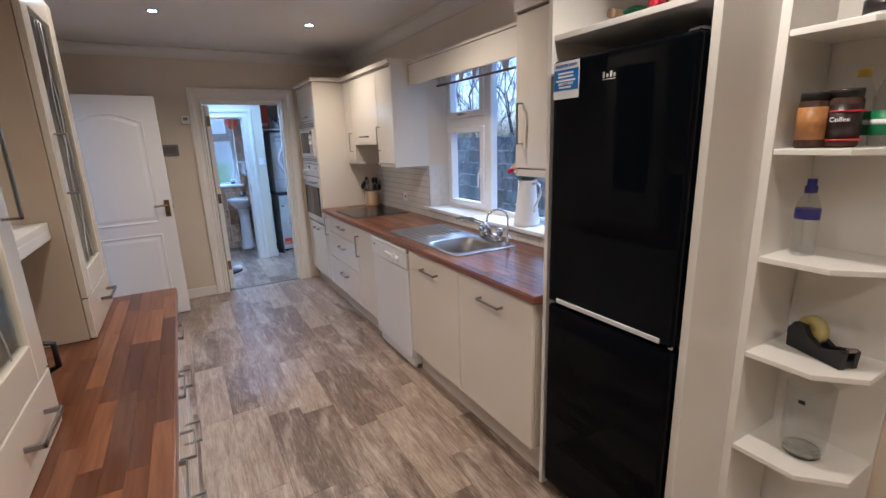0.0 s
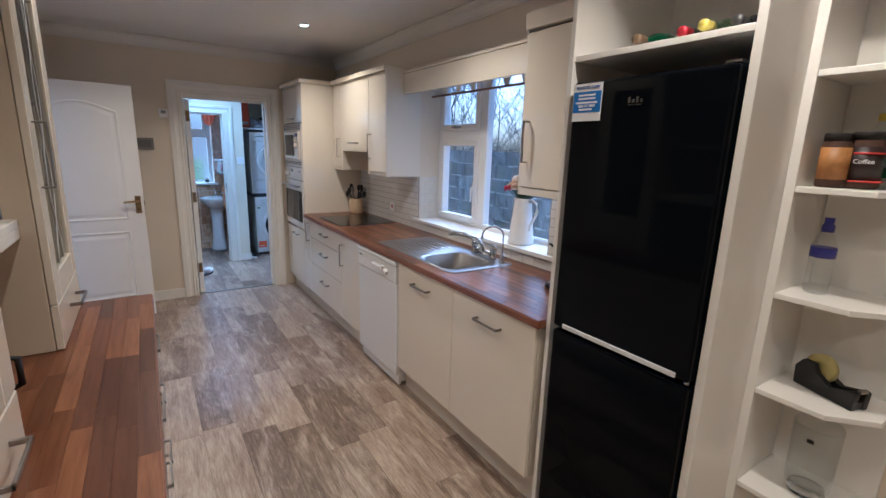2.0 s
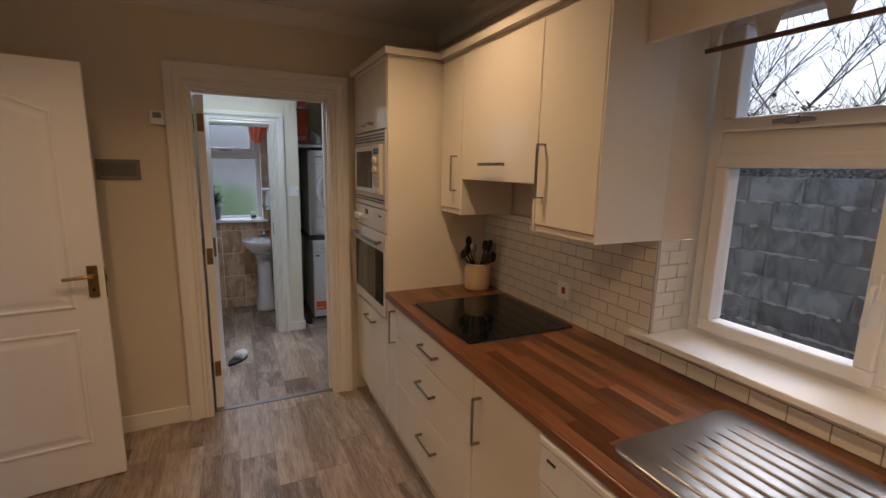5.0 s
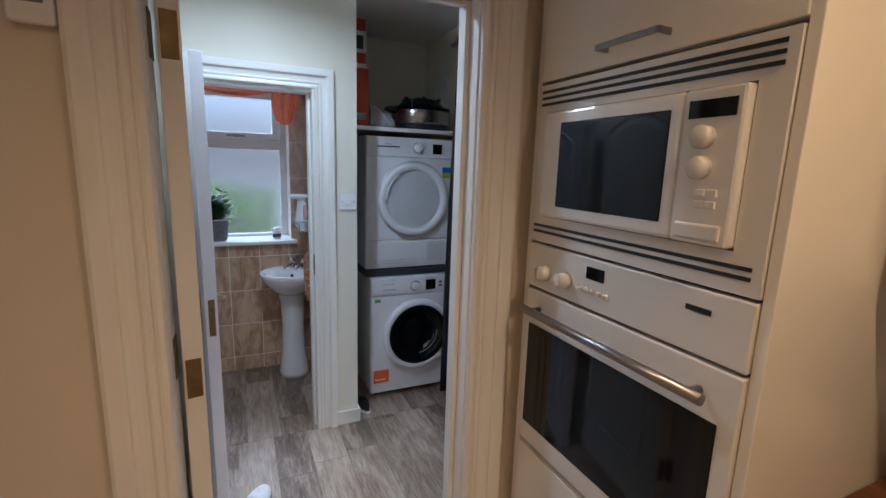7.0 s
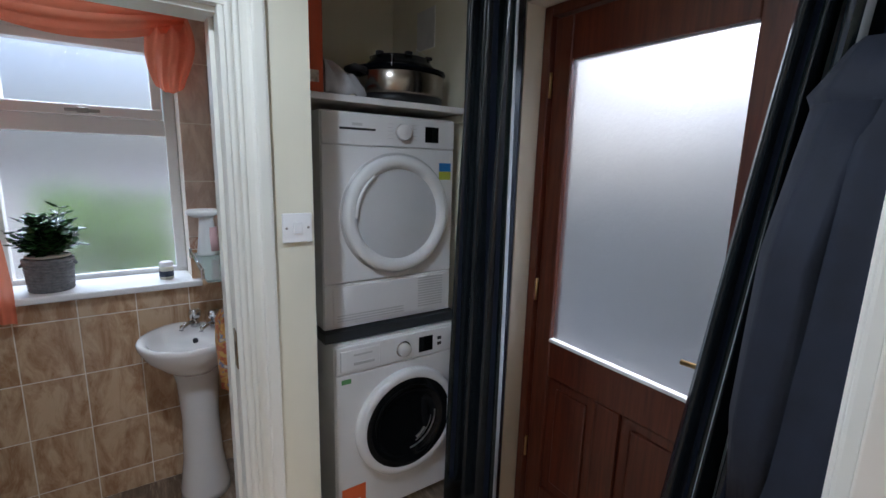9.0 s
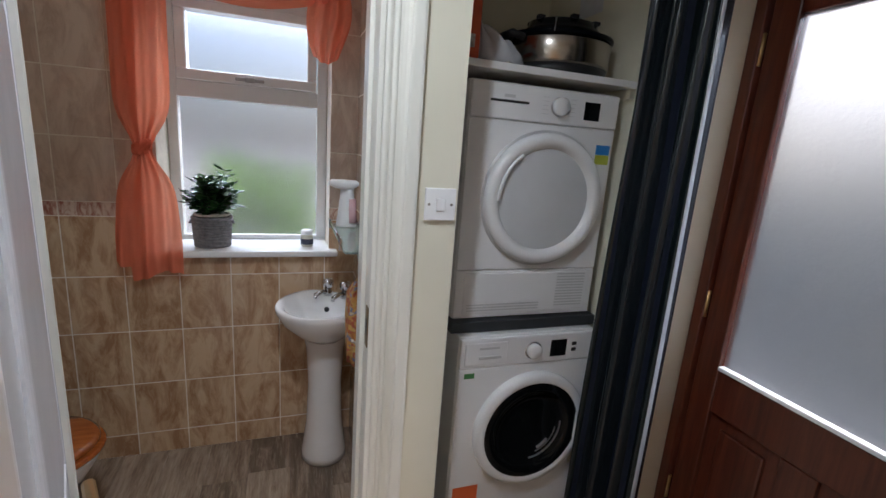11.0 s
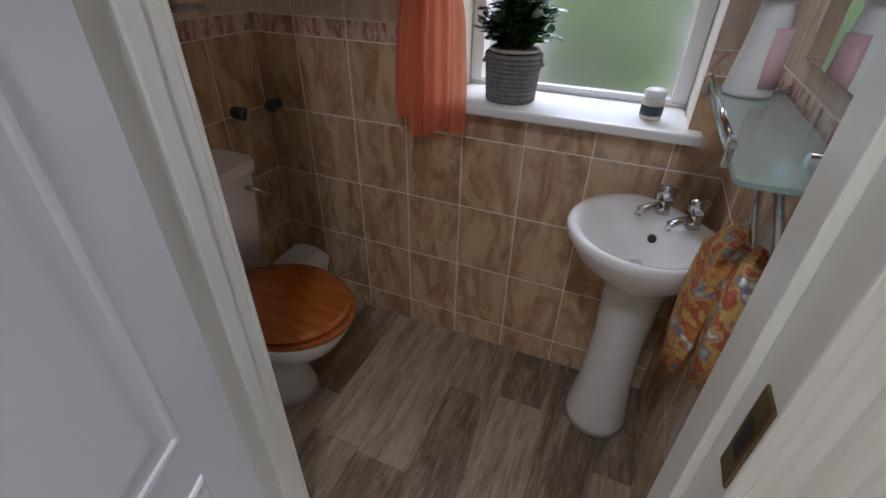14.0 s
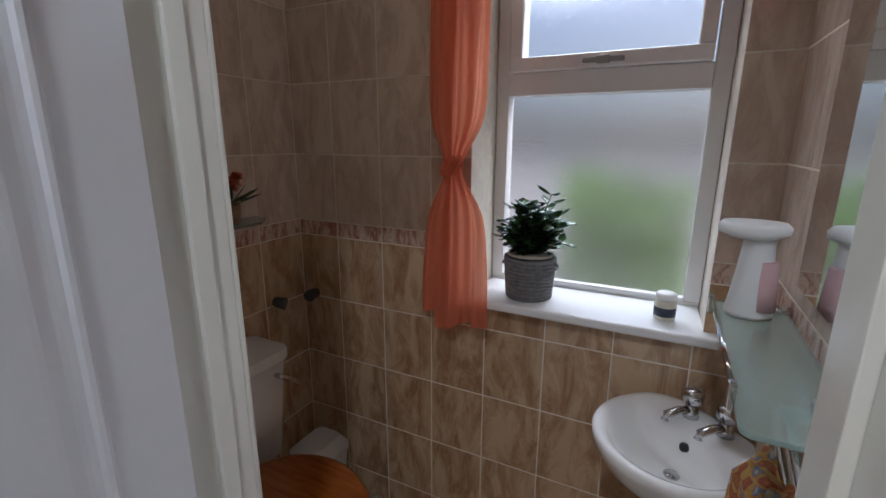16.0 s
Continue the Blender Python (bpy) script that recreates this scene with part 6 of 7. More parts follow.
def drape(name, label, y0, y1, x, z0, z1, folds, parent, seed, flare=0.0):
    rng = random.Random(seed)
    ph = [rng.uniform(0, 6.28) for _ in range(4)]
    bm = shape()
    lay = bm.verts.layers.float.new("across")
    nu, nv = folds * 12, 14

    def at(u, v):
        a = u * folds * 2 * math.pi
        amp = (0.032 + 0.014 * v) * (1 + 0.45 * math.sin(a * 0.37 + ph[3]))
        yy = y0 + (y1 - y0) * (u + 0.035 * math.sin(2 * math.pi * 1.7 * u + ph[2])) + 0.008 * math.sin(a * 0.5 + ph[0]) + flare * v ** 0.8 * u
        return (x + amp * math.sin(a + ph[1] + 0.5 * math.sin(3 * v + ph[2])) + 0.008 * math.sin(2.3 * a + ph[3]), yy, z1 - (z1 - z0) * v - 0.006 * math.sin(a))
    g = [[bm.verts.new(at(i / nu, j / nv)) for j in range(nv + 1)] for i in range(nu + 1)]
    for i in range(nu + 1):
        for j in range(nv + 1):
            g[i][j][lay] = i / nu * folds * 0.36 + 0.05 * (seed % 5)
    for i in range(nu):
        for j in range(nv):
            f = bm.faces.new((g[i][j], g[i + 1][j], g[i + 1][j + 1], g[i][j + 1]))
            f.smooth = True
    return thicken(part(name, bm, SATIN, parent, label), 0.003)


cu = thing("door_curtain", "dark striped satin curtain pulled aside by the back door", "curtain", "back door curtains", at=(2.9, 7.6, 0))
drape("fabric", "", 7.435, 7.735, 2.875, 0.04, 2.30, 5, cu, 3, 0.03)
for i in range(6):
    part("eyelet", lathe(shape(), [(0.018, -0.002), (0.027, -0.002), (0.027, 0.002), (0.018, 0.002), (0.018, -0.002)], (2.895, 7.40 + 0.065 * i, 2.285), 18, axis="Y"), CHROME, cu)
cu = thing("door_curtain", "dark striped satin curtain gathered beside the coat", "curtain", "back door curtains", at=(2.9, 6.6, 0))
drape("fabric", "", 6.385, 6.60, 2.86, 0.04, 2.30, 6, cu, 8, 0.26)
rod = thing("curtain_pole", "slim steel curtain pole over the back door", "curtain pole", at=(2.93, 7.1, 2.29))
part("pole", tube(shape(), [(2.895, 6.38, 2.29), (2.895, 7.88, 2.29)], 0.0125, 14), STEEL, rod)
for y in (6.42, 7.86):
    part("bracket", tube(shape(), [(2.895, y, 2.29), (2.999, y, 2.29)], 0.008), STEEL, rod)
coat = thing("winter_coat", "dark navy padded coat hanging on a hook", "coat", at=(2.7, 6.5, 1.7))
NAVY = plain("navy_cloth", (0.014, 0.018, 0.034), 0.75, vary=0.25, scale=14, relief=0.4, relief_scale=90)


def coat_ring(cx, cy, rx, ry, z, ph):
    return [(cx + rx * (1 + 0.12 * math.sin(5 * a + ph)) * math.cos(a), cy + ry * (1 + 0.12 * math.sin(4 * a + ph)) * math.sin(a), z) for a in [2 * math.pi * i / 30 for i in range(30)]]


part("body", loft(shape(), [coat_ring(2.80, 6.47, 0.03, 0.03, 1.78, 0), coat_ring(2.79, 6.47, 0.07, 0.06, 1.72, 0.3), coat_ring(2.765, 6.47, 0.11, 0.075, 1.55, 0.8), coat_ring(2.75, 6.475, 0.12, 0.085, 1.2, 1.4), coat_ring(2.74, 6.48, 0.14, 0.09, 0.85, 2.2), coat_ring(2.735, 6.48, 0.15, 0.095, 0.62, 2.8)]), NAVY, coat)
part("sleeve", loft(shape(), [coat_ring(2.72, 6.52, 0.05, 0.05, 1.64, 0), coat_ring(2.68, 6.545, 0.06, 0.05, 1.4, 1), coat_ring(2.665, 6.55, 0.055, 0.05, 1.1, 2), coat_ring(2.67, 6.545, 0.045, 0.045, 0.92, 3)]), NAVY, coat)
part("hood", loft(shape(), [coat_ring(2.77, 6.50, 0.08, 0.07, 1.60, 0), coat_ring(2.765, 6.515, 0.09, 0.075, 1.66, 1), coat_ring(2.78, 6.50, 0.06, 0.05, 1.74, 2)]), NAVY, coat)
part("hook", tube(shape(), [(2.80, UY0 + 0.001, 1.80), (2.80, 6.42, 1.80), (2.80, 6.45, 1.83)], 0.005), STEEL_DARK, coat)

shoe = thing("slipper", "white and dark slipper on the utility floor", "slipper", at=(1.62, 7.05, 0))
M = Matrix.Translation((1.625, 7.07, 0.0)) @ Matrix.Rotation(radians(-35), 4, "Z")
egg = [(0.045 * math.cos(a) * (1 + 0.15 * math.sin(a)), 0.115 * math.sin(a)) for a in [2 * math.pi * i / 24 for i in range(24)]]
o = part("sole", prism(shape(), egg, 0.001, 0.022, 0.003), BLACK_MATT, shoe)
o.matrix_world = M
o = part("upper", loft(shape(), [[(x * 0.98, max(y, -0.01) * 0.97, 0.022) for x, y in egg], [(x * 0.95, max(y, 0.0) * 0.95, 0.05) for x, y in egg], [(x * 0.7, max(y, 0.01) * 0.8, 0.068) for x, y in egg]]), plain("white_fleece", (0.7, 0.7, 0.7), 0.9, vary=0.1, scale=60, relief=0.6), shoe, "white fleece upper")
o.matrix_world = M
tr = thing("trainer", "dark trainer with a white sole beside the washer", "shoe", at=(2.27, 7.76, 0))
M = Matrix.Translation((2.285, 7.75, 0)) @ Matrix.Rotation(radians(10), 4, "Z") @ Matrix.Scale(0.8, 4)
o = part("sole", prism(shape(), egg, 0.001, 0.025, 0.004), PLASTIC_WHITE, tr)
o.matrix_world = M
o = part("upper", loft(shape(), [[(x * 0.96, y * 0.97, 0.025) for x, y in egg], [(x * 0.85, y * 0.9 - 0.005, 0.06) for x, y in egg], [(x * 0.55, y * 0.5 - 0.04, 0.09) for x, y in egg]]), BLACK_MATT, tr)
o.matrix_world = M

# ---- toilet ----
wcs = thing("toilet", "white close-coupled toilet with a varnished wooden seat", "toilet", at=(0.85, 8.08, 0))


def oval(cx, cy, rx, ry, z, n=40, k=0.0):
    return [(cx + rx * math.cos(a) * (1 if math.cos(a) > 0 else 0.92), cy + ry * math.sin(a) * (1 - k * math.cos(a)), z) for a in [2 * math.pi * i / n for i in range(n)]]


TY = 8.085
part("pan", loft(shape(), [oval(0.84, TY, 0.15, 0.11, 0.001), oval(0.84, TY, 0.14, 0.10, 0.03), oval(0.85, TY, 0.115, 0.085, 0.12), oval(0.87, TY, 0.14, 0.10, 0.20), oval(0.915, TY, 0.21, 0.15, 0.30), oval(0.935, TY, 0.23, 0.175, 0.37), oval(0.935, TY, 0.232, 0.178, 0.395), oval(0.935, TY, 0.17, 0.12, 0.397), oval(0.93, TY, 0.12, 0.08, 0.3)]), CERAMIC, wcs)
part("bracket_block", box(shape(), 0.545, 0.78, TY - 0.10, TY + 0.10, 0.2, 0.39, 0.02), CERAMIC, wcs)
part("seat", loft(shape(), [oval(0.945, TY, 0.235, 0.183, 0.398), oval(0.945, TY, 0.24, 0.187, 0.405), oval(0.945, TY, 0.24, 0.187, 0.413), oval(0.945, TY, 0.235, 0.183, 0.419)]), SEAT_WOOD, wcs, "orange varnished wooden seat")
part("lid", loft(shape(), [oval(0.94, TY, 0.225, 0.178, 0.420), oval(0.94, TY, 0.23, 0.182, 0.427), oval(0.94, TY, 0.228, 0.18, 0.437), oval(0.94, TY, 0.215, 0.168, 0.444), oval(0.94, TY, 0.08, 0.06, 0.449)]), SEAT_WOOD, wcs, "orange varnished wooden lid")
part("seat_hinge", tube(shape(), [(0.722, TY - 0.09, 0.418), (0.722, TY + 0.09, 0.418)], 0.008), BRASS, wcs)
cis = part("cistern", loft(shape(), [[(x, y, 0.40) for x, y in rounded(0.55, 0.715, TY - 0.185, TY + 0.185, 0.03)], [(x, y, 0.755) for x, y in rounded(0.548, 0.735, TY - 0.205, TY + 0.205, 0.03)]]), CERAMIC, wcs)
part("cistern_lid", prism(shape(), rounded(0.546, 0.745, TY - 0.215, TY + 0.215, 0.03), 0.756, 0.792, 0.008), CERAMIC, wcs)
part("flush_lever", tube(shape(), [(0.735, TY + 0.15, 0.71), (0.762, TY + 0.15, 0.71), (0.768, TY + 0.165, 0.70), (0.77, TY + 0.21, 0.665)], 0.009, 10), CHROME, cis)
single("trinket_dish", lathe(shape(), [(0.03, 0.0), (0.045, 0.02), (0.05, 0.035), (0.046, 0.035), (0.03, 0.006), (0, 0.005)], (0.64, 8.0, 0.793), 22), plain("dark_glaze", (0.06, 0.07, 0.07), 0.2), "dark glazed dish on the cistern lid", "dish")
bn = thing("waste_bin", "small white plastic bin with a rounded lid", "bin", at=(0.65, 8.5, 0))
part("body", loft(shape(), [[(x, y, 0.001) for x, y in rounded(0.575, 0.725, 8.42, 8.57, 0.03)], [(x, y, 0.20) for x, y in rounded(0.56, 0.74, 8.41, 8.585, 0.03)]]), PLASTIC_WHITE, bn)
part("lid", loft(shape(), [[(x, y, 0.201) for x, y in rounded(0.555, 0.745, 8.408, 8.587, 0.03)], [(x, y, 0.23) for x, y in rounded(0.555, 0.745, 8.408, 8.587, 0.03)], [(x, y, 0.265) for x, y in rounded(0.59, 0.71, 8.43, 8.57, 0.03)]]), PLASTIC_WHITE, bn)
rh = thing("roll_holder", "corner chrome toilet roll holder without a roll", "roll holder", at=(0.56, 8.5, 0.86))
DARK_CHROME = plain("dark_chrome", (0.10, 0.10, 0.105), 0.25, metal=0.6, vary=0.1)
part("post", tube(shape(), [(0.541, 8.435, 0.87), (0.575, 8.435, 0.87), (0.585, 8.44, 0.868)], 0.02, 14, 0.024), DARK_CHROME, rh)
part("post", tube(shape(), [(0.60, 8.591, 0.87), (0.60, 8.558, 0.87), (0.605, 8.545, 0.868)], 0.02, 14, 0.024), DARK_CHROME, rh)
cs = thing("corner_shelf", "clear glass corner shelf with chrome fixings", "shelf", at=(0.6, 8.1, 1.2))
part("glass", prism(shape(), [(0.542, 8.05), (0.60, 8.05), (0.66, 8.12), (0.66, 8.30), (0.60, 8.37), (0.542, 8.37)], 1.205, 1.212, 0.001), GLASS_GREEN, cs)
for y in (8.1, 8.32):
    part("fixing", tube(shape(), [(0.541, y, 1.203), (0.57, y, 1.203)], 0.008), STEEL_DARK, cs)
fl = thing("silk_flowers", "small pot of orange silk roses on the glass shelf", "flowers", at=(0.60, 8.23, 1.213))
part("pot", lathe(shape(), [(0.028, 0.0), (0.036, 0.07), (0.032, 0.07), (0, 0.06)], (0.60, 8.23, 1.213), 20), plain("tan_pot", (0.30, 0.20, 0.11), 0.5), fl)
rng = random.Random(4)
for i in range(5):
    c = (0.60 + rng.uniform(-0.03, 0.04), 8.23 + rng.uniform(-0.05, 0.05), 1.213 + rng.uniform(0.10, 0.17))
    part("rose", carnation(c, 0.026, PETALS[0], rng), plain("rose_orange", (0.60, 0.14, 0.06), 0.7), fl)
LEAF = plain("leaf_dark", (0.035, 0.085, 0.03), 0.35, vary=0.3, scale=25)


def leaf_at(bm, base, d, length, width, rng):
    d = Vector(d).normalized()
    s = d.cross(Vector((rng.uniform(-0.3, 0.3), rng.uniform(-0.3, 0.3), 1))).normalized() * width / 2
    n = s.cross(d).normalized() * width * 0.18
    b = Vector(base)
    pts = [b, b + d * length * 0.35 + s, b + d * length * 0.75 + s * 0.75, b + d * length, b + d * length * 0.75 - s * 0.75, b + d * length * 0.35 - s]
    mids = [b + d * length * 0.35 - n, b + d * length * 0.75 - n]
    v = [bm.verts.new(p) for p in pts]
    m = [bm.verts.new(p) for p in mids]
    for f in ((v[0], v[1], m[0]), (v[1], v[2], m[1], m[0]), (v[2], v[3], m[1]), (v[3], v[4], m[1]), (v[4], v[5], m[0], m[1]), (v[5], v[0], m[0])):
        bm.faces.new(f).smooth = True


for i in range(14):
    bm = shape()
    a = i * 2.4
    leaf_at(bm, (0.60, 8.23, 1.27), (math.cos(a), math.sin(a), rng.uniform(0.2, 1.2)), rng.uniform(0.08, 0.12), 0.025, rng)
    part("leaf", bm, LEAF, fl)

# basin
bs = thing("wash_basin", "white ceramic basin on a pedestal", "basin", at=(1.91, 8.4, 0))
BX, BY = 1.92, 8.37


def dee(a, bf, bb, z, n=48, dx=0.0, dyy=0.0):
    out = []
    for i in range(n):
        t = 2 * math.pi * i / n
        c, s = math.cos(t), math.sin(t)
        if s >= 0:
            c, s = math.copysign(abs(c) ** 0.7, c), abs(s) ** 0.7
        u, w_ = a * c, (bb if s >= 0 else bf) * s
        out.append((BX + dx + 0.7071 * (u + w_), BY + dyy + 0.7071 * (w_ - u), z))
    return out


part("bowl", loft(shape(), [dee(0.085, 0.07, 0.09, 0.624), dee(0.12, 0.11, 0.12, 0.654), dee(0.17, 0.165, 0.14, 0.709), dee(0.192, 0.192, 0.15, 0.759), dee(0.194, 0.195, 0.152, 0.777), dee(0.188, 0.189, 0.148, 0.785), dee(0.176, 0.177, 0.138, 0.783), dee(0.158, 0.158, 0.045, 0.774), dee(0.142, 0.142, 0.03, 0.729), dee(0.09, 0.09, 0.02, 0.679), dee(0.03, 0.03, 0.01, 0.674)]), CERAMIC, bs)
part("pedestal", loft(shape(), [[(1.94 + rx * math.cos(a), 8.43 + ry * math.sin(a), z) for a in [2 * math.pi * i / 36 for i in range(36)]] for rx, ry, z in ((0.105, 0.115, 0.001), (0.103, 0.113, 0.03), (0.082, 0.09, 0.18), (0.075, 0.085, 0.38), (0.085, 0.10, 0.56), (0.105, 0.12, 0.64), (0.115, 0.135, 0.67))]), CERAMIC, bs)
part("waste", lathe(shape(), [(0.02, 0.001), (0.017, 0.004), (0, 0.004)], (BX, BY, 0.6745), 18), CHROME, bs)
part("overflow", lathe(shape(), [(0.011, 0.004), (0.011, -0.006), (0, -0.006)], (BX + 0.02, BY + 0.022, 0.746), 14, axis="Y"), BLACK_MATT, bs)
for x, y in ((1.952, 8.478), (2.024, 8.428)):
    t = thing("pillar_tap", "chrome basin tap with a faceted head", "tap", "basin taps", at=(x, y, 0.785))
    part("body", lathe(shape(), [(0.02, -0.003), (0.017, 0.01), (0.015, 0.035)], (x, y, 0.786), 16), CHROME, t)
    part("spout", tube(shape(), [(x, y, 0.803), (x - 0.03, y - 0.026, 0.807), (x - 0.058, y - 0.05, 0.801), (x - 0.06, y - 0.052, 0.787)], 0.0105, 12), CHROME, t)
    part("head", lathe(shape(), [(0.012, 0.033), (0.024, 0.04), (0.026, 0.062), (0.022, 0.072), (0, 0.073)], (x, y, 0.786), 8), CHROME, t)

gs = thing("glass_wall_shelf", "frosted glass shelf with a chrome rail", "shelf", at=(2.0, 8.1, 1.14))
part("glass", prism(shape(), rounded(1.945, 2.075, 7.845, 8.35, 0.015, 3), 1.134, 1.142, 0.001), GLASS_GREEN, gs)
part("rail", tube(shape(), [(1.941, 7.90, 1.163), (1.941, 8.32, 1.163)], 0.004, 10), CHROME, gs)
for y in (7.915, 8.30):
    part("rail_post", box(shape(), 1.936, 1.946, y - 0.006, y + 0.006, 1.13, 1.17, 0.002), CHROME, gs)
    part("wall_fixing", tube(shape(), [(2.03, y + 0.02, 1.147), (2.089, y + 0.02, 1.147)], 0.010, 12), CHROME, gs)
ml = thing("mirror", "frameless clear wall mirror over the basin", "mirror", at=(2.08, 8.0, 1.6))
part("glass", box(shape(), 2.074, 2.082, 7.80, 8.30, 1.205, 1.92, 0.004, 1), MIRROR, ml)
hd = thing("soap_dispenser", "white automatic soap dispenser with pink liquid", "soap dispenser", at=(2.0, 8.29, 1.143))
part("tank", loft(shape(), [[(2.003 + rx * math.cos(a), 8.285 + ry * math.sin(a), z) for a in [2 * math.pi * i / 28 for i in range(28)]] for rx, ry, z in ((0.040, 0.036, 1.143), (0.041, 0.037, 1.15), (0.032, 0.030, 1.22), (0.026, 0.026, 1.285), (0.028, 0.03, 1.30))]), PLASTIC_WHITE, hd)
part("liquid_window", loft(shape(), [[(2.02 + rx * math.cos(a), 8.275 + ry * math.sin(a), z) for a in [2 * math.pi * i / 20 for i in range(20)]] for rx, ry, z in ((0.024, 0.028, 1.16), (0.021, 0.026, 1.20), (0.018, 0.022, 1.255))]), plain("pink_soap", (0.62, 0.40, 0.42), 0.2), hd, "pink liquid window")
part("head", loft(shape(), [[(1.99 + rx * math.cos(a), 8.28 + ry * math.sin(a), z) for a in [2 * math.pi * i / 28 for i in range(28)]] for rx, ry, z in ((0.035, 0.034, 1.296), (0.058, 0.04, 1.306), (0.06, 0.042, 1.318), (0.052, 0.036, 1.327))]), PLASTIC_WHITE, hd)
rg = thing("towel_ring", "chrome towel ring below the glass shelf", "towel ring", at=(2.04, 7.98, 1.02))
part("ring", tube(shape(), [(2.03 - 0.02 * math.cos(a), 7.955 + 0.082 * math.sin(a), 1.03 + 0.085 * math.cos(a)) for a in [2 * math.pi * i / 36 for i in range(37)]], 0.0065, 10), CHROME, rg)
part("mount", tube(shape(), [(2.012, 7.955, 1.116), (2.089, 7.955, 1.116)], 0.011, 12), CHROME, rg)


def towel_cloth():
    m, n, l, p = tree_of("patterned_towel")
    c = n.new("ShaderNodeTexCoord")
    v = n.new("ShaderNodeTexVoronoi")
    v.feature = "SMOOTH_F1"
    v.inputs["Scale"].default_value, v.inputs["Smoothness"].default_value = 52, 0.9
    l.new(c.outputs["Object"], v.inputs["Vector"])
    r = n.new("ShaderNodeValToRGB")
    cols = [(0.0, (0.56, 0.24, 0.05)), (0.30, (0.40, 0.09, 0.06)), (0.45, (0.60, 0.40, 0.12)), (0.62, (0.56, 0.26, 0.07)), (0.74, (0.13, 0.22, 0.40)), (0.86, (0.56, 0.48, 0.32))]
    for i, (q, k) in enumerate(cols):
        e = r.color_ramp.elements[0] if i == 0 else r.color_ramp.elements.new(q)
        e.position, e.color = q, (*k, 1)
    s = n.new("ShaderNodeSeparateColor")
    l.new(v.outputs["Color"], s.inputs[0])
    l.new(s.outputs[0], r.inputs[0])
    l.new(r.outputs[0], p.inputs["Base Color"])
    p.inputs["Roughness"].default_value = 0.9
    bump(n, l, p, noise_tex(n, l, 90), 0.9, 0.006)
    return m


def towel_ring_loop(cx, cy, rx, ry, z, ph):
    return [(cx + rx * (1 + 0.18 * math.sin(3 * a + ph)) * math.cos(a), cy + ry * (1 + 0.2 * math.sin(5 * a + ph)) * math.sin(a), z + 0.01 * math.sin(2 * a)) for a in [2 * math.pi * i / 32 for i in range(32)]]


tw = thing("hand_towel", "bright patterned hand towel hung through the ring", "towel", at=(2.02, 8.0, 0.8))
TC = towel_cloth()
part("front_fold", loft(shape(), [towel_ring_loop(2.025, 8.03, 0.02, 0.05, 0.985, 0), towel_ring_loop(2.015, 8.03, 0.032, 0.06, 0.95, 0.5), towel_ring_loop(2.01, 8.05, 0.03, 0.06, 0.85, 1.2), towel_ring_loop(2.01, 8.06, 0.028, 0.055, 0.74, 2.0), towel_ring_loop(2.01, 8.06, 0.022, 0.035, 0.655, 2.8)]), TC, tw)
part("back_fold", loft(shape(), [towel_ring_loop(2.04, 7.96, 0.02, 0.04, 0.98, 1), towel_ring_loop(2.035, 7.95, 0.03, 0.05, 0.92, 1.5), towel_ring_loop(2.035, 7.94, 0.028, 0.045, 0.82, 2.2), towel_ring_loop(2.035, 7.94, 0.02, 0.03, 0.735, 3.0)]), TC, tw)

# window sill things
pp = thing("potted_plant", "glossy green plant in a grey woven basket", "plant", at=(1.45, 8.65, 0.976))
PX, PY, PZ = 1.46, 8.66, 0.976
BASK = plain("grey_rope", (0.16, 0.16, 0.165), 0.85, vary=0.25, scale=60, relief=0.5, relief_scale=160)
for i in range(11):
    r = 0.072 + 0.009 * i / 10
    part("rope_coil", lathe(shape(), [(r - 0.008, -0.006), (r + 0.001, -0.0065), (r + 0.0045, 0.0), (r + 0.001, 0.0065), (r - 0.008, 0.006), (r - 0.008, -0.006)], (PX, PY, PZ + 0.0075 + i * 0.0122), 30), BASK, pp)
part("rim_band", lathe(shape(), [(0.068, 0.138), (0.074, 0.14), (0.072, 0.148), (0.066, 0.146)], (PX, PY, PZ), 30), plain("pale_rope", (0.5, 0.45, 0.38), 0.9), pp)
for s in (-1, 1):
    part("loop_handle", tube(shape(), [(PX + s * 0.076, PY - 0.02, PZ + 0.12), (PX + s * 0.088, PY - 0.01, PZ + 0.105), (PX + s * 0.088, PY + 0.01, PZ + 0.105), (PX + s * 0.076, PY + 0.02, PZ + 0.12)], 0.005), BASK, pp)
part("soil", lathe(shape(), [(0.0, 0.128), (0.066, 0.125)], (PX, PY, PZ), 24), plain("potting_soil", (0.03, 0.022, 0.015), 0.95, relief=0.6), pp)
rng = random.Random(21)
leaves = shape()
for k in range(30):
    a, lean, h = k * 2.4, 0.02 + 0.085 * ((k % 10) / 9) ** 0.7, rng.uniform(0.05, 0.13) + 0.05 * (1 - (k % 10) / 9)
    if k == 0:
        a, lean, h = -0.2, 0.06, 0.21
    pts = [Vector((PX + lean * math.cos(a) * q ** 1.3, PY + lean * math.sin(a) * q ** 1.3 * 0.8, PZ + 0.125 + h * q)) for q in [i / 8 for i in range(9)]]
    part("stem", tube(shape(), pts, 0.0035, 6, 0.0015), STEM, pp)
    for i, p in enumerate(pts[1:]):
        for s in range(3):
            b = a + 2.1 * s + i * 1.1
            leaf_at(leaves, p, (math.cos(b), math.sin(b), rng.uniform(-0.3, 0.7)), rng.uniform(0.042, 0.06), rng.uniform(0.027, 0.037), rng)
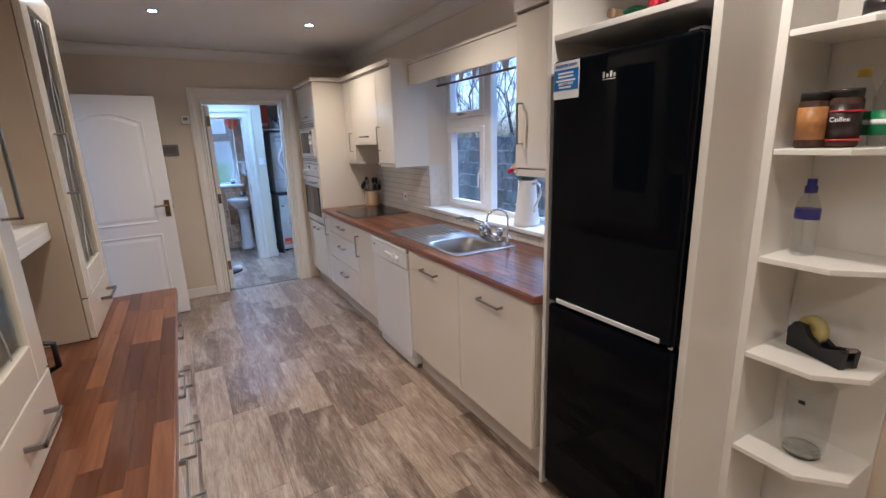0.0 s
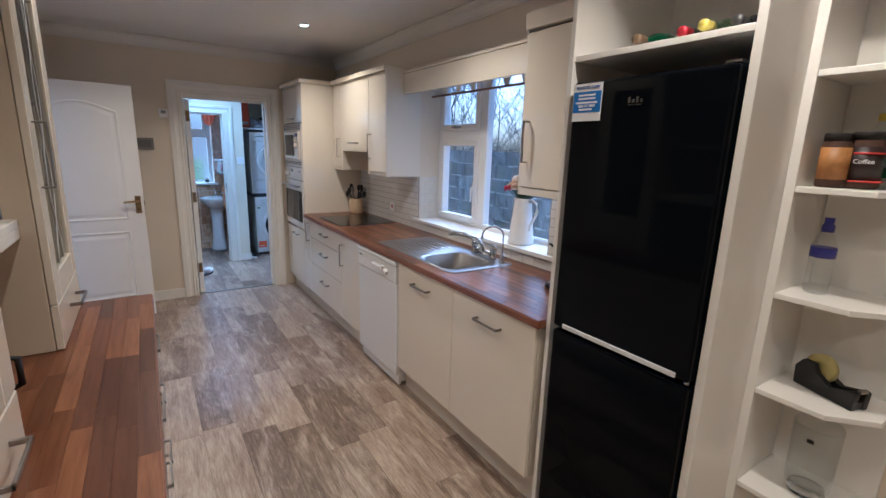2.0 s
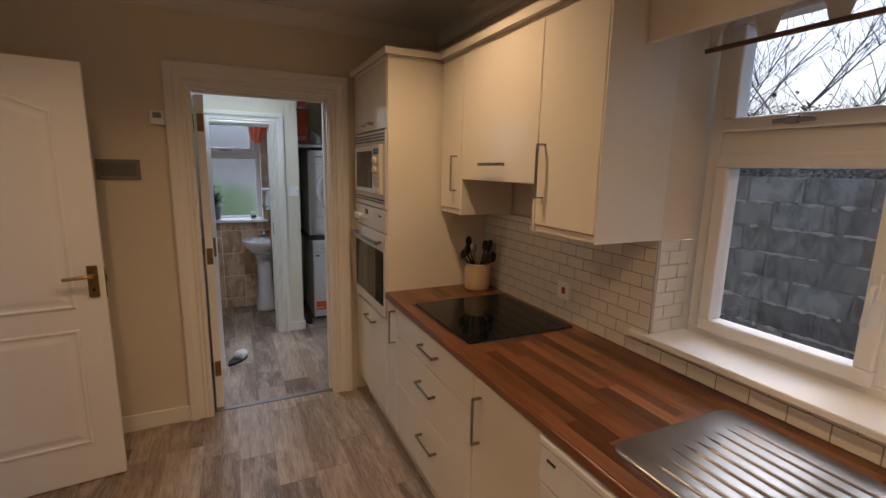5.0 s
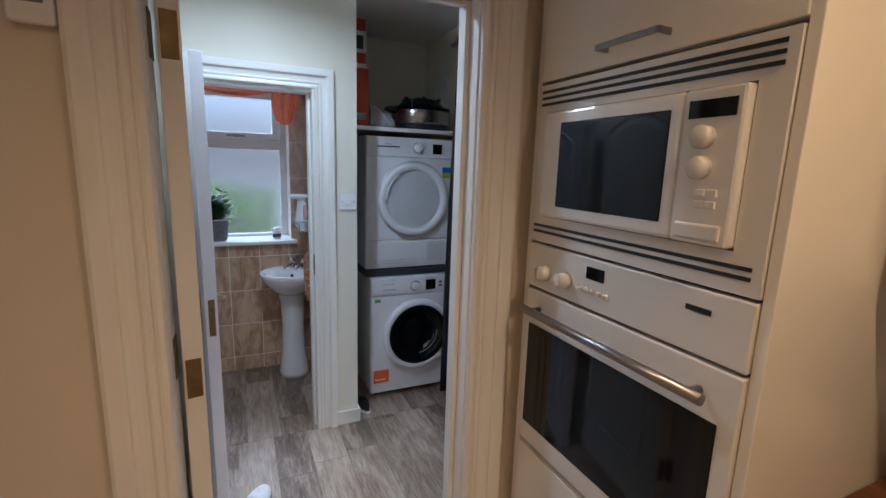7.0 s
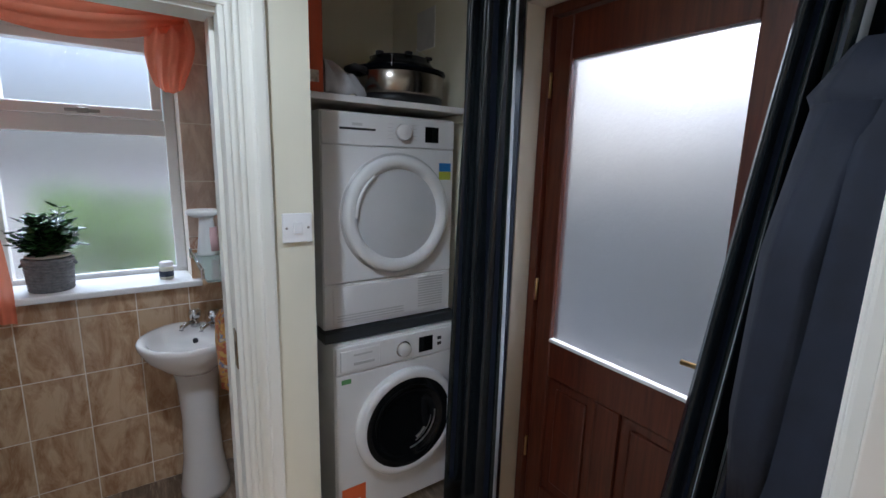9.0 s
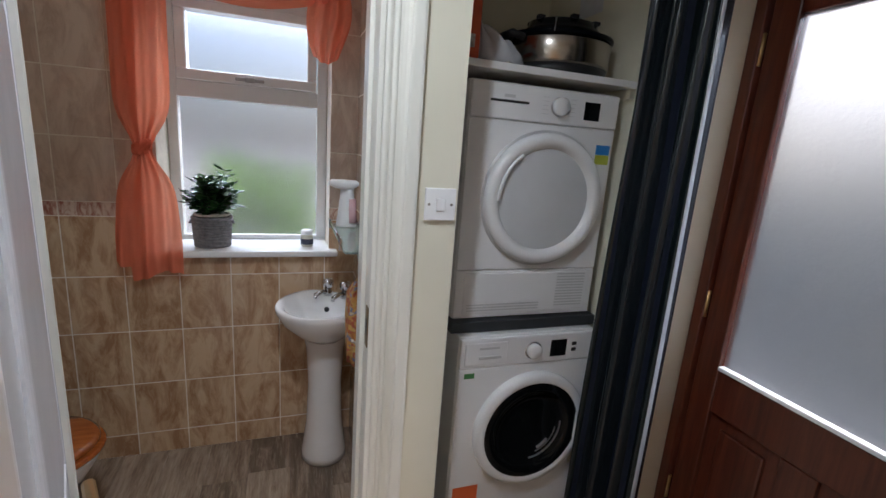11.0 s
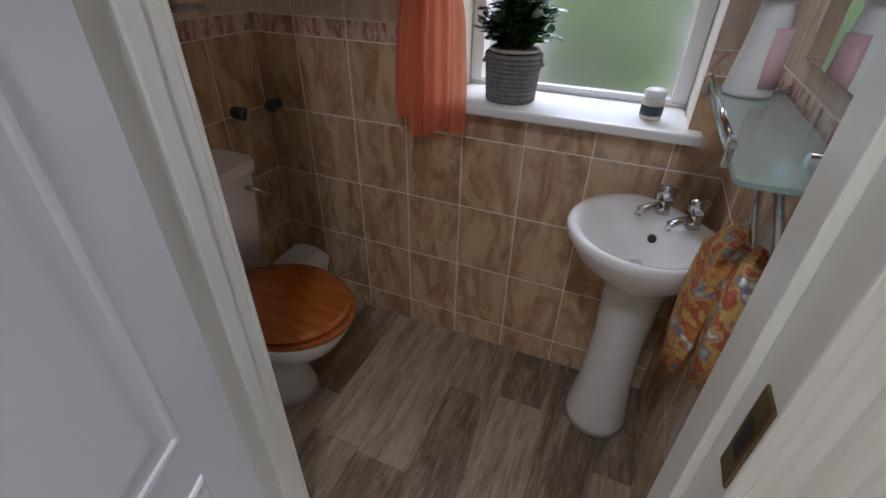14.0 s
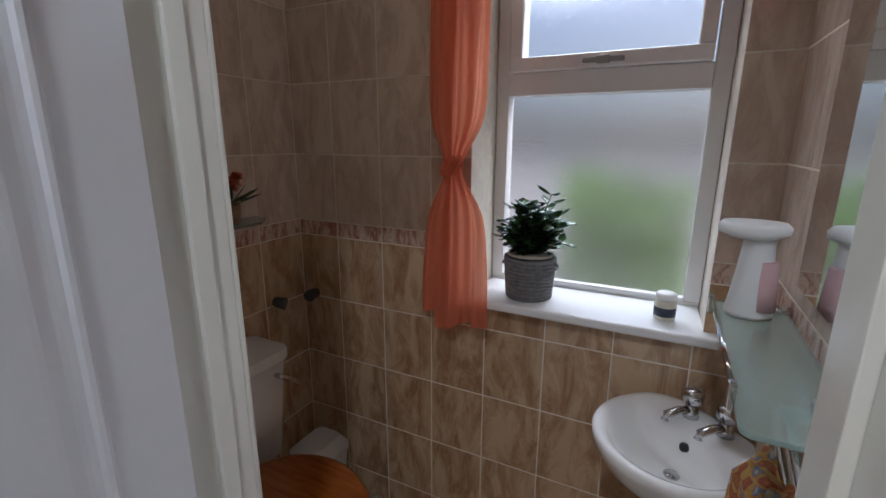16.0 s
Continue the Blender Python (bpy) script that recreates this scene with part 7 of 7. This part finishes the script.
tagged(part("leaves", leaves, plain("zz_leaf", (0.045, 0.11, 0.035), 0.22, vary=0.35, scale=30, coat=0.3), pp), kind="stuff")
cj = thing("candle_jar", "small candle jar with a white lid on the sill", "jar", at=(1.862, 8.64, 0.976))
C = (1.865, 8.645, 0.976)
part("glass", lathe(shape(), [(0.026, 0.0), (0.029, 0.005), (0.029, 0.05), (0.024, 0.058)], C, 22), plain("candle_wax", (0.62, 0.60, 0.50), 0.25), cj)
part("label", lathe(shape(), [(0.0294, 0.012), (0.0294, 0.038)], C, 22), plain("label_ink", (0.03, 0.04, 0.07), 0.5), cj, "dark label")
part("lid", lathe(shape(), [(0.0275, 0.058), (0.0285, 0.075), (0.02, 0.08), (0, 0.081)], C, 22), PLASTIC_WHITE, cj)

# salmon voile
def voile():
    m, n, l, p = tree_of("salmon_voile")
    p.inputs["Base Color"].default_value = (0.86, 0.26, 0.15, 1)
    p.inputs["Roughness"].default_value = 0.75
    out = n["Material Output"]
    tr_ = n.new("ShaderNodeBsdfTranslucent")
    tr_.inputs[0].default_value = (0.95, 0.34, 0.20, 1)
    tp = n.new("ShaderNodeBsdfTransparent")
    tp.inputs[0].default_value = (1.0, 0.62, 0.5, 1)
    a, b = n.new("ShaderNodeMixShader"), n.new("ShaderNodeMixShader")
    a.inputs[0].default_value, b.inputs[0].default_value = 0.5, 0.18
    l.new(p.outputs[0], a.inputs[1])
    l.new(tr_.outputs[0], a.inputs[2])
    l.new(a.outputs[0], b.inputs[1])
    l.new(tp.outputs[0], b.inputs[2])
    l.new(b.outputs[0], out.inputs[0])
    bump(n, l, p, noise_tex(n, l, 300), 0.2)
    return m


VOILE = voile()
vc = thing("voile_curtain", "sheer salmon voile curtain tied in a knot with a swag", "curtain", at=(1.25, 8.53, 1.4))


def fall(u, v):
    z = 2.13 - 1.255 * v
    w = 0.098 - 0.066 * math.exp(-((z - 1.39) / 0.10) ** 2) + 0.022 * max(0.0, min(1.0, (1.32 - z) / 0.3))
    cx = 1.262 - 0.018 * v
    a = (u - 0.5) * 2
    return (cx + w * a, 8.525 + (0.016 * math.sin(u * 17 + 2.5 * v) + 0.010 * math.sin(u * 31 + 1.2 + 3 * v * u)) * (0.4 + abs(z - 1.39)) - 0.02 * math.exp(-((z - 1.39) / 0.08) ** 2), z - 0.02 * math.sin(u * 6) * v + (0.06 * v ** 8 if u < 0.22 else 0.0))


part("long_panel", sheet(shape(), fall, 60, 40), VOILE, vc)
bm = shape()
for k in range(7):
    a = k / 6 * math.pi * 2
    tube(bm, [(1.252 + 0.024 * math.cos(a + q * 2.5), 8.50 + 0.026 * math.sin(a + q * 2.5), 1.40 + 0.022 * math.sin(q * 5 + k)) for q in [i / 5 for i in range(6)]], 0.011, 8)
part("knot", bm, VOILE, vc)
part("swag", sheet(shape(), lambda u, v: (1.20 + 0.80 * u, 8.52 - 0.03 * math.sin(math.pi * v) + 0.01 * math.sin(v * 20), 2.125 - (0.03 + 0.14 * v) * (0.45 + 0.55 * math.sin(math.pi * u)) + 0.006 * math.sin(v * 26 + u * 4)), 40, 24), VOILE, vc)
part("short_tail", sheet(shape(), lambda u, v: (1.94 + (0.05 + 0.04 * math.sin(math.pi * v)) * (u - 0.5) * 2 + 0.008 * math.sin(v * 5), 8.52 + 0.018 * math.sin(u * 20 + v * 2), 2.14 - 0.33 * v - 0.025 * math.sin(u * math.pi)), 36, 20), VOILE, vc)
part("rail", tube(shape(), [(1.13, 8.55, 2.14), (2.05, 8.55, 2.14)], 0.007), PLASTIC_WHITE, vc)

# ---- outside things ----
single("outside_wall_core", box(shape(), 6.01, 6.2, -3.0, 19.0, -0.22, 1.55), plain("mortar_grey", (0.22, 0.22, 0.21), 0.95, vary=0.2, scale=10, relief=0.4), "grey concrete block garden wall", "wall", kind="structure")
BARK = plain("bare_bark", (0.20, 0.175, 0.15), 0.9, vary=0.3, scale=10)


def bare_tree(x, y, h, seed):
    rng = random.Random(seed)
    t = thing("bare_tree", "leafless winter tree behind the garden wall", "tree", "bare trees behind the wall", at=(x, y, -0.22))
    trunk, crown = shape(), shape()

    def grow(bm, p, d, length, r, depth):
        pts = [p]
        for i in range(4):
            d = (d + Vector((rng.uniform(-0.16, 0.16), rng.uniform(-0.16, 0.16), rng.uniform(-0.02, 0.12)))).normalized()
            pts.append(pts[-1] + d * length / 4)
        tube(bm, pts, max(r, 0.0035), 4, max(r * 0.55, 0.0025))
        if depth == 0:
            return
        for i in range(rng.randint(3, 5)):
            q = pts[rng.randint(1, 4)]
            a = rng.uniform(0, 6.28)
            side = Vector((math.cos(a), math.sin(a), 0.25))
            grow(crown, q, (d * 0.75 + side * 0.75).normalized(), length * rng.uniform(0.5, 0.75), r * 0.5, depth - 1)
    grow(trunk, Vector((x, y, -0.22)), Vector((0, 0, 1)), h * 0.5, h * 0.006, 4)
    part("trunk", trunk, BARK, t)
    part("crown", crown, BARK, t)


k = 0
for x, y, h in ((9.2, 6.0, 5.0), (9.6, 7.6, 5.6), (8.4, 9.2, 5.4), (9.4, 10.8, 5.8), (9.0, 12.4, 6.0), (10.2, 5.0, 4.6), (9.6, 7.0, 5.2), (10.5, 10.0, 6.2), (8.8, 14.5, 6.5), (11.0, 13.0, 6.4), (9.5, 4.2, 4.2), (12.5, 16.5, 7.0), (9.0, 8.6, 5.2), (9.0, 12.0, 5.8), (10.9, 6.8, 5.4), (11.5, 8.6, 6.0), (9.8, 16.0, 6.2), (10.6, 18.0, 6.6), (12.0, 11.5, 6.0)):
    bare_tree(x, y, h, 40 + k)
    k += 1
rng = random.Random(77)
HEDGE = plain("hedge_leaf", (0.055, 0.075, 0.04), 0.7, vary=0.4, scale=3)


def hedge(name, label, x0, x1, y0, y1, z0, z1, count, material, size=1.0):
    bm = shape()
    for _ in range(count):
        x, y = rng.uniform(x0, x1), rng.uniform(y0, y1)
        top = z1 + 0.35 * math.sin(y * 1.3) + 0.25 * math.sin(y * 3.1 + x)
        z = z0 + (top - z0) * rng.random() ** 0.7
        a, e = rng.uniform(0, 6.28), rng.uniform(-0.6, 0.9)
        leaf_at(bm, (x, y, z), (math.cos(a) * math.cos(e), math.sin(a) * math.cos(e), math.sin(e)), rng.uniform(0.05, 0.10) * size, rng.uniform(0.03, 0.05) * size, rng)
    return single(name, bm, material, label, "hedge", kind="stuff")


hedge("hedge", "ivy and scrub hedge behind the garden wall", 6.9, 8.2, 0.0, 22.0, 0.3, 1.85, 9000, HEDGE)
hedge("hedge", "dark evergreen shrub rising above the garden wall", 7.0, 8.0, 5.0, 7.7, 1.2, 1.75, 9000, plain("shrub_leaf", (0.05, 0.068, 0.045), 0.6, vary=0.5, scale=4), 0.5)
hedge("hedge", "green garden bush beyond the toilet window", 1.2, 2.0, 10.1, 10.8, -0.2, 0.8, 2600, plain("garden_green", (0.20, 0.36, 0.06), 0.6, vary=0.4, scale=3))
path = single("yard_gravel", box(shape(), -6, 6.0, 9.3, 30, -0.22, -0.19), plain("pale_gravel", (0.46, 0.45, 0.43), 0.9, vary=0.25, scale=3, relief=0.5), "pale gravel yard behind the house", "yard", kind="structure")
ho = thing("house", "distant house with a dark hipped slate roof", "house", at=(36, 18, 0))
part("wall", box(shape(), 33, 42, 13.5, 23, -0.22, 2.9), plain("render_grey", (0.35, 0.33, 0.31), 0.9), ho)
bm = shape()
v = [bm.verts.new(p) for p in ((32.6, 13.2, 2.8), (42.4, 13.2, 2.8), (42.4, 23.3, 2.8), (32.6, 23.3, 2.8), (37.5, 15.8, 5.4), (37.5, 20.8, 5.4))]
for f in ((0, 1, 4), (1, 2, 5, 4), (2, 3, 5), (3, 0, 4, 5), (3, 2, 1, 0)):
    bm.faces.new([v[i] for i in f])
part("roof", bm, plain("roof_slate", (0.17, 0.17, 0.18), 0.8), ho)

# ---- pieces ----
def planks(parent, x0, x1, y0, y1, seed):
    rng = random.Random(seed)
    w, out = 0.178, []
    n = math.ceil((x1 - x0) / w)
    for i in range(n):
        a, b = x0 + i * w, min(x0 + (i + 1) * w, x1)
        y = y0 - rng.uniform(0, 0.65)
        while y < y1:
            e = y + 0.74
            c, d = max(y, y0), min(e, y1)
            if d - c > 0.02 and b - a > 0.01:
                out.append((a + 0.0006, b - 0.0006, c + 0.0006, d - 0.0006, -0.004, 0.0))
            y = e
    pieces_on(parent, "plank", PLANKS, out, 0.0005)


planks(floor, LW, RW, 0.3, END + 0.05, 1)
planks(floor, LW, RW, BACK, 0.3, 7)
planks(floor, 1.03, 3.07, END + 0.05, UY1 - 0.0, 2)
planks(floor, WX0, WX1, UY1, WY1, 3)
planks(floor, 2.222, 3.0, UY1, WY1, 4)


def staves(parent, x0, x1, y0, y1, holes, seed, w=0.0425):
    rng = random.Random(seed)
    out = []
    n = round((x1 - x0) / w)
    for i in range(n):
        a, b = x0 + i * (x1 - x0) / n, x0 + (i + 1) * (x1 - x0) / n
        y = y0 - rng.uniform(0, 0.3)
        while y < y1:
            e = y + rng.choice((0.30, 0.36, 0.42))
            c, d = max(y, y0), min(e, y1)
            cuts = [(h[2], h[3]) for h in holes if h[0] < b and h[1] > a]
            for p, q in minus(c, d, cuts):
                if q - p > 0.005:
                    out.append((a + 0.0002, b - 0.0002, p + 0.0002, q - 0.0002, 0.8965, 0.9))
            y = e
    pieces_on(parent, "stave", STAVES, out, 0.0003)


staves(top_r, FX - 0.014, 2.984, 2.36, 5.542, [(SINK[0] - 0.006, SINK[1] + 0.006, SINK[2] - 0.006, SINK[3] + 0.006)], 5)
staves(top_l, LW + 0.003, 1.094, 1.849, 3.426, [], 6)


def metro(parent, x0, x1, y0, y1, z0, z1, axis):
    out, row, z = [], 0, z0
    tw_, th, g = 0.10, 0.05, 0.003
    while z < z1 - 0.008:
        zt = min(z + th - g, z1)
        u0, u1 = (y0, y1) if axis == "x" else (x0, x1)
        u = u0 - (tw_ / 2 if row % 2 else 0)
        while u < u1:
            a, b = max(u, u0), min(u + tw_ - g, u1)
            if b - a > 0.01:
                out.append((x0, x1, a, b, z, zt) if axis == "x" else (a, b, y0, y1, z, zt))
            u += tw_
        z += th
        row += 1
    pieces_on(parent, "tile", METRO, out, 0.0015)


sp = single("splashback", wall_along(shape(), "y", 2.9757, 2.9845, 2.36, 5.545, 0.9005, 1.333, [(2.912, 4.369, 0.965, 1.4)]), GROUT, "white brick-pattern tiled splashback with grey grout", "splashback", kind="structure")
metro(sp, 2.9745, 2.978, 4.37, 5.543, 0.902, 1.332, "x")
metro(sp, 2.9745, 2.978, 2.36, 2.91, 0.902, 1.332, "x")
metro(sp, 2.9745, 2.978, 2.91, 4.37, 0.902, 0.962, "x")
metro(sp, 2.99, 3.155, 4.366, 4.3695, 0.992, 1.33, "y")
metro(sp, 2.99, 3.155, 2.9105, 2.914, 0.992, 1.33, "y")

TP = 0.203


def rows_of():
    zs = [(-0.15, 0.105, TILE_TAN), (0.1095, 0.355, TILE_TAN), (0.3595, 0.605, TILE_TAN), (0.6095, 0.855, TILE_TAN), (0.8595, 1.109, TILE_TAN), (1.113, 1.168, TILE_BORDER)]
    z = 1.171
    while z < CEIL:
        zs.append((z + 0.001, z + 0.248, TILE_PALE))
        z += 0.252
    return zs


def wall_tiles(parent, axis, face, out_dir, u0, u1, first, holes):
    """Tiles 20 by 25 cm over a wall face; holes: (u0, u1, z0, z1)."""
    lists = {}
    for z0, z1, mt in rows_of():
        u = first
        while u > u0:
            u -= TP
        while u < u1:
            a, b = max(u + 0.0022, u0), min(u + TP - 0.0022, u1)
            spans = [(a, b, max(z0, 0.001), min(z1, CEIL - 0.001))]
            for h in holes:
                new_spans = []
                for p, q, r, s in spans:
                    if h[0] >= q or h[1] <= p or h[2] >= s or h[3] <= r:
                        new_spans.append((p, q, r, s))
                        continue
                    for c, d in minus(p, q, [(h[0], h[1])]):
                        new_spans.append((c, d, r, s))
                    m0, m1 = max(p, h[0]), min(q, h[1])
                    for c, d in minus(r, s, [(h[2], h[3])]):
                        new_spans.append((m0, m1, c, d))
                spans = new_spans
            for p, q, r, s in spans:
                if q - p > 0.006 and s - r > 0.006:
                    lo, hi = sorted((face, face + out_dir * 0.006))
                    lists.setdefault(mt.name, (mt, []))[1].append((p, q, lo, hi, r, s) if axis == "x" else (lo, hi, p, q, r, s))
            u += TP
    for mt, boxes in lists.values():
        pieces_on(parent, "tile", mt, boxes, 0.0012)


wall_tiles(wall_wc, "x", WY1 + 0.006, -1, WX0, WX1 - 0.006, 0.928, [WCW])
wall_tiles(bpy.data.objects["wall_toilet_west"], "y", WX0 - 0.006, 1, WY0, WY1, WY1, [])
lin = single("wall_toilet_east", box(shape(), WX1 - 0.0088, WX1 - 0.0005, WY0, WY1, 0.0, CEIL), WC_GROUT, "tiled toilet wall behind the mirror", "wall", kind="structure")
wall_tiles(lin, "y", WX1 - 0.004, -1, WY0 + 0.001, WY1 - 0.001, WY1, [])


def block_course():
    out, rb = [], random.Random(9)
    for r in range(8):
        z = -0.235 + r * 0.224
        y = -2.9 - (0.225 if r % 2 else 0)
        while y < 18.5:
            if y > 2.6:
                out.append((6.0 + rb.uniform(-0.006, 0.004), 6.015, y, y + 0.438 - rb.choice((0, 0, 0.004, 0.01)), z, z + 0.213 - rb.choice((0, 0, 0.005, 0.012))))
            y += 0.45
    return out


def block_material():
    """Weathered concrete block: a tone for each block, soot streaks running down and green algae."""
    m, n, l, p = tree_of("concrete_block")
    rnd, off = piece_offset(n, l)
    base = ramp(n, l, rnd, (0.22, 0.225, 0.22), (0.40, 0.41, 0.40), 0.0, 1.0)
    grit = noise_tex(n, l, 60, (1, 1, 1), 5, 0.7, off)
    stain = noise_tex(n, l, 3.2, (1, 1.6, 0.9), 5, 0.68, off, 1.2)
    algae = noise_tex(n, l, 1.8, (1, 1, 1), 4, 0.6, off, 0.6)
    c = mix(n, l, ramp(n, l, grit, (0.55, 0.55, 0.55), (0, 0, 0), 0.35, 0.6), base, (0.5, 0.5, 0.5), "MULTIPLY")
    c = mix(n, l, ramp(n, l, stain, (0.85, 0.85, 0.85), (0, 0, 0), 0.36, 0.58), c, (0.075, 0.08, 0.075))
    c = mix(n, l, ramp(n, l, algae, (0, 0, 0), (0.45, 0.45, 0.45), 0.54, 0.7), c, (0.13, 0.16, 0.09))
    l.new(c, p.inputs["Base Color"])
    p.inputs["Roughness"].default_value = 0.9
    bump(n, l, p, grit, 0.6, 0.006)
    return m


BLOCK = block_material()
pieces_on(bpy.data.objects["outside_wall_core"], "block", BLOCK, block_course(), 0.006)

# pale mortar squeezed out along the joints of the garden wall
rng = random.Random(31)
bm = shape()
for r in range(1, 8):
    zj = -0.235 + r * 0.224 - 0.006
    for _ in range(70):
        y, lw, lh = rng.uniform(3.4, 11.0), rng.uniform(0.015, 0.10), rng.uniform(0.006, 0.016)
        ring_pts = [bm.verts.new((5.995 - 0.006 * rng.random(), y + lw * math.cos(a) * rng.uniform(0.7, 1.2), zj + lh * math.sin(a) * rng.uniform(0.5, 1.3) - (0.012 if math.sin(a) < 0 and rng.random() < 0.3 else 0))) for a in [2 * math.pi * i / 9 for i in range(9)]]
        hub = bm.verts.new((5.984, y, zj))
        for i in range(9):
            bm.faces.new((ring_pts[i], ring_pts[(i + 1) % 9], hub))
tagged(part("mortar", bm, plain("pale_mortar", (0.46, 0.46, 0.44), 0.95, vary=0.25, scale=14, relief=0.4), bpy.data.objects["outside_wall_core"], "pale mortar smears along the joints"), kind="stuff")
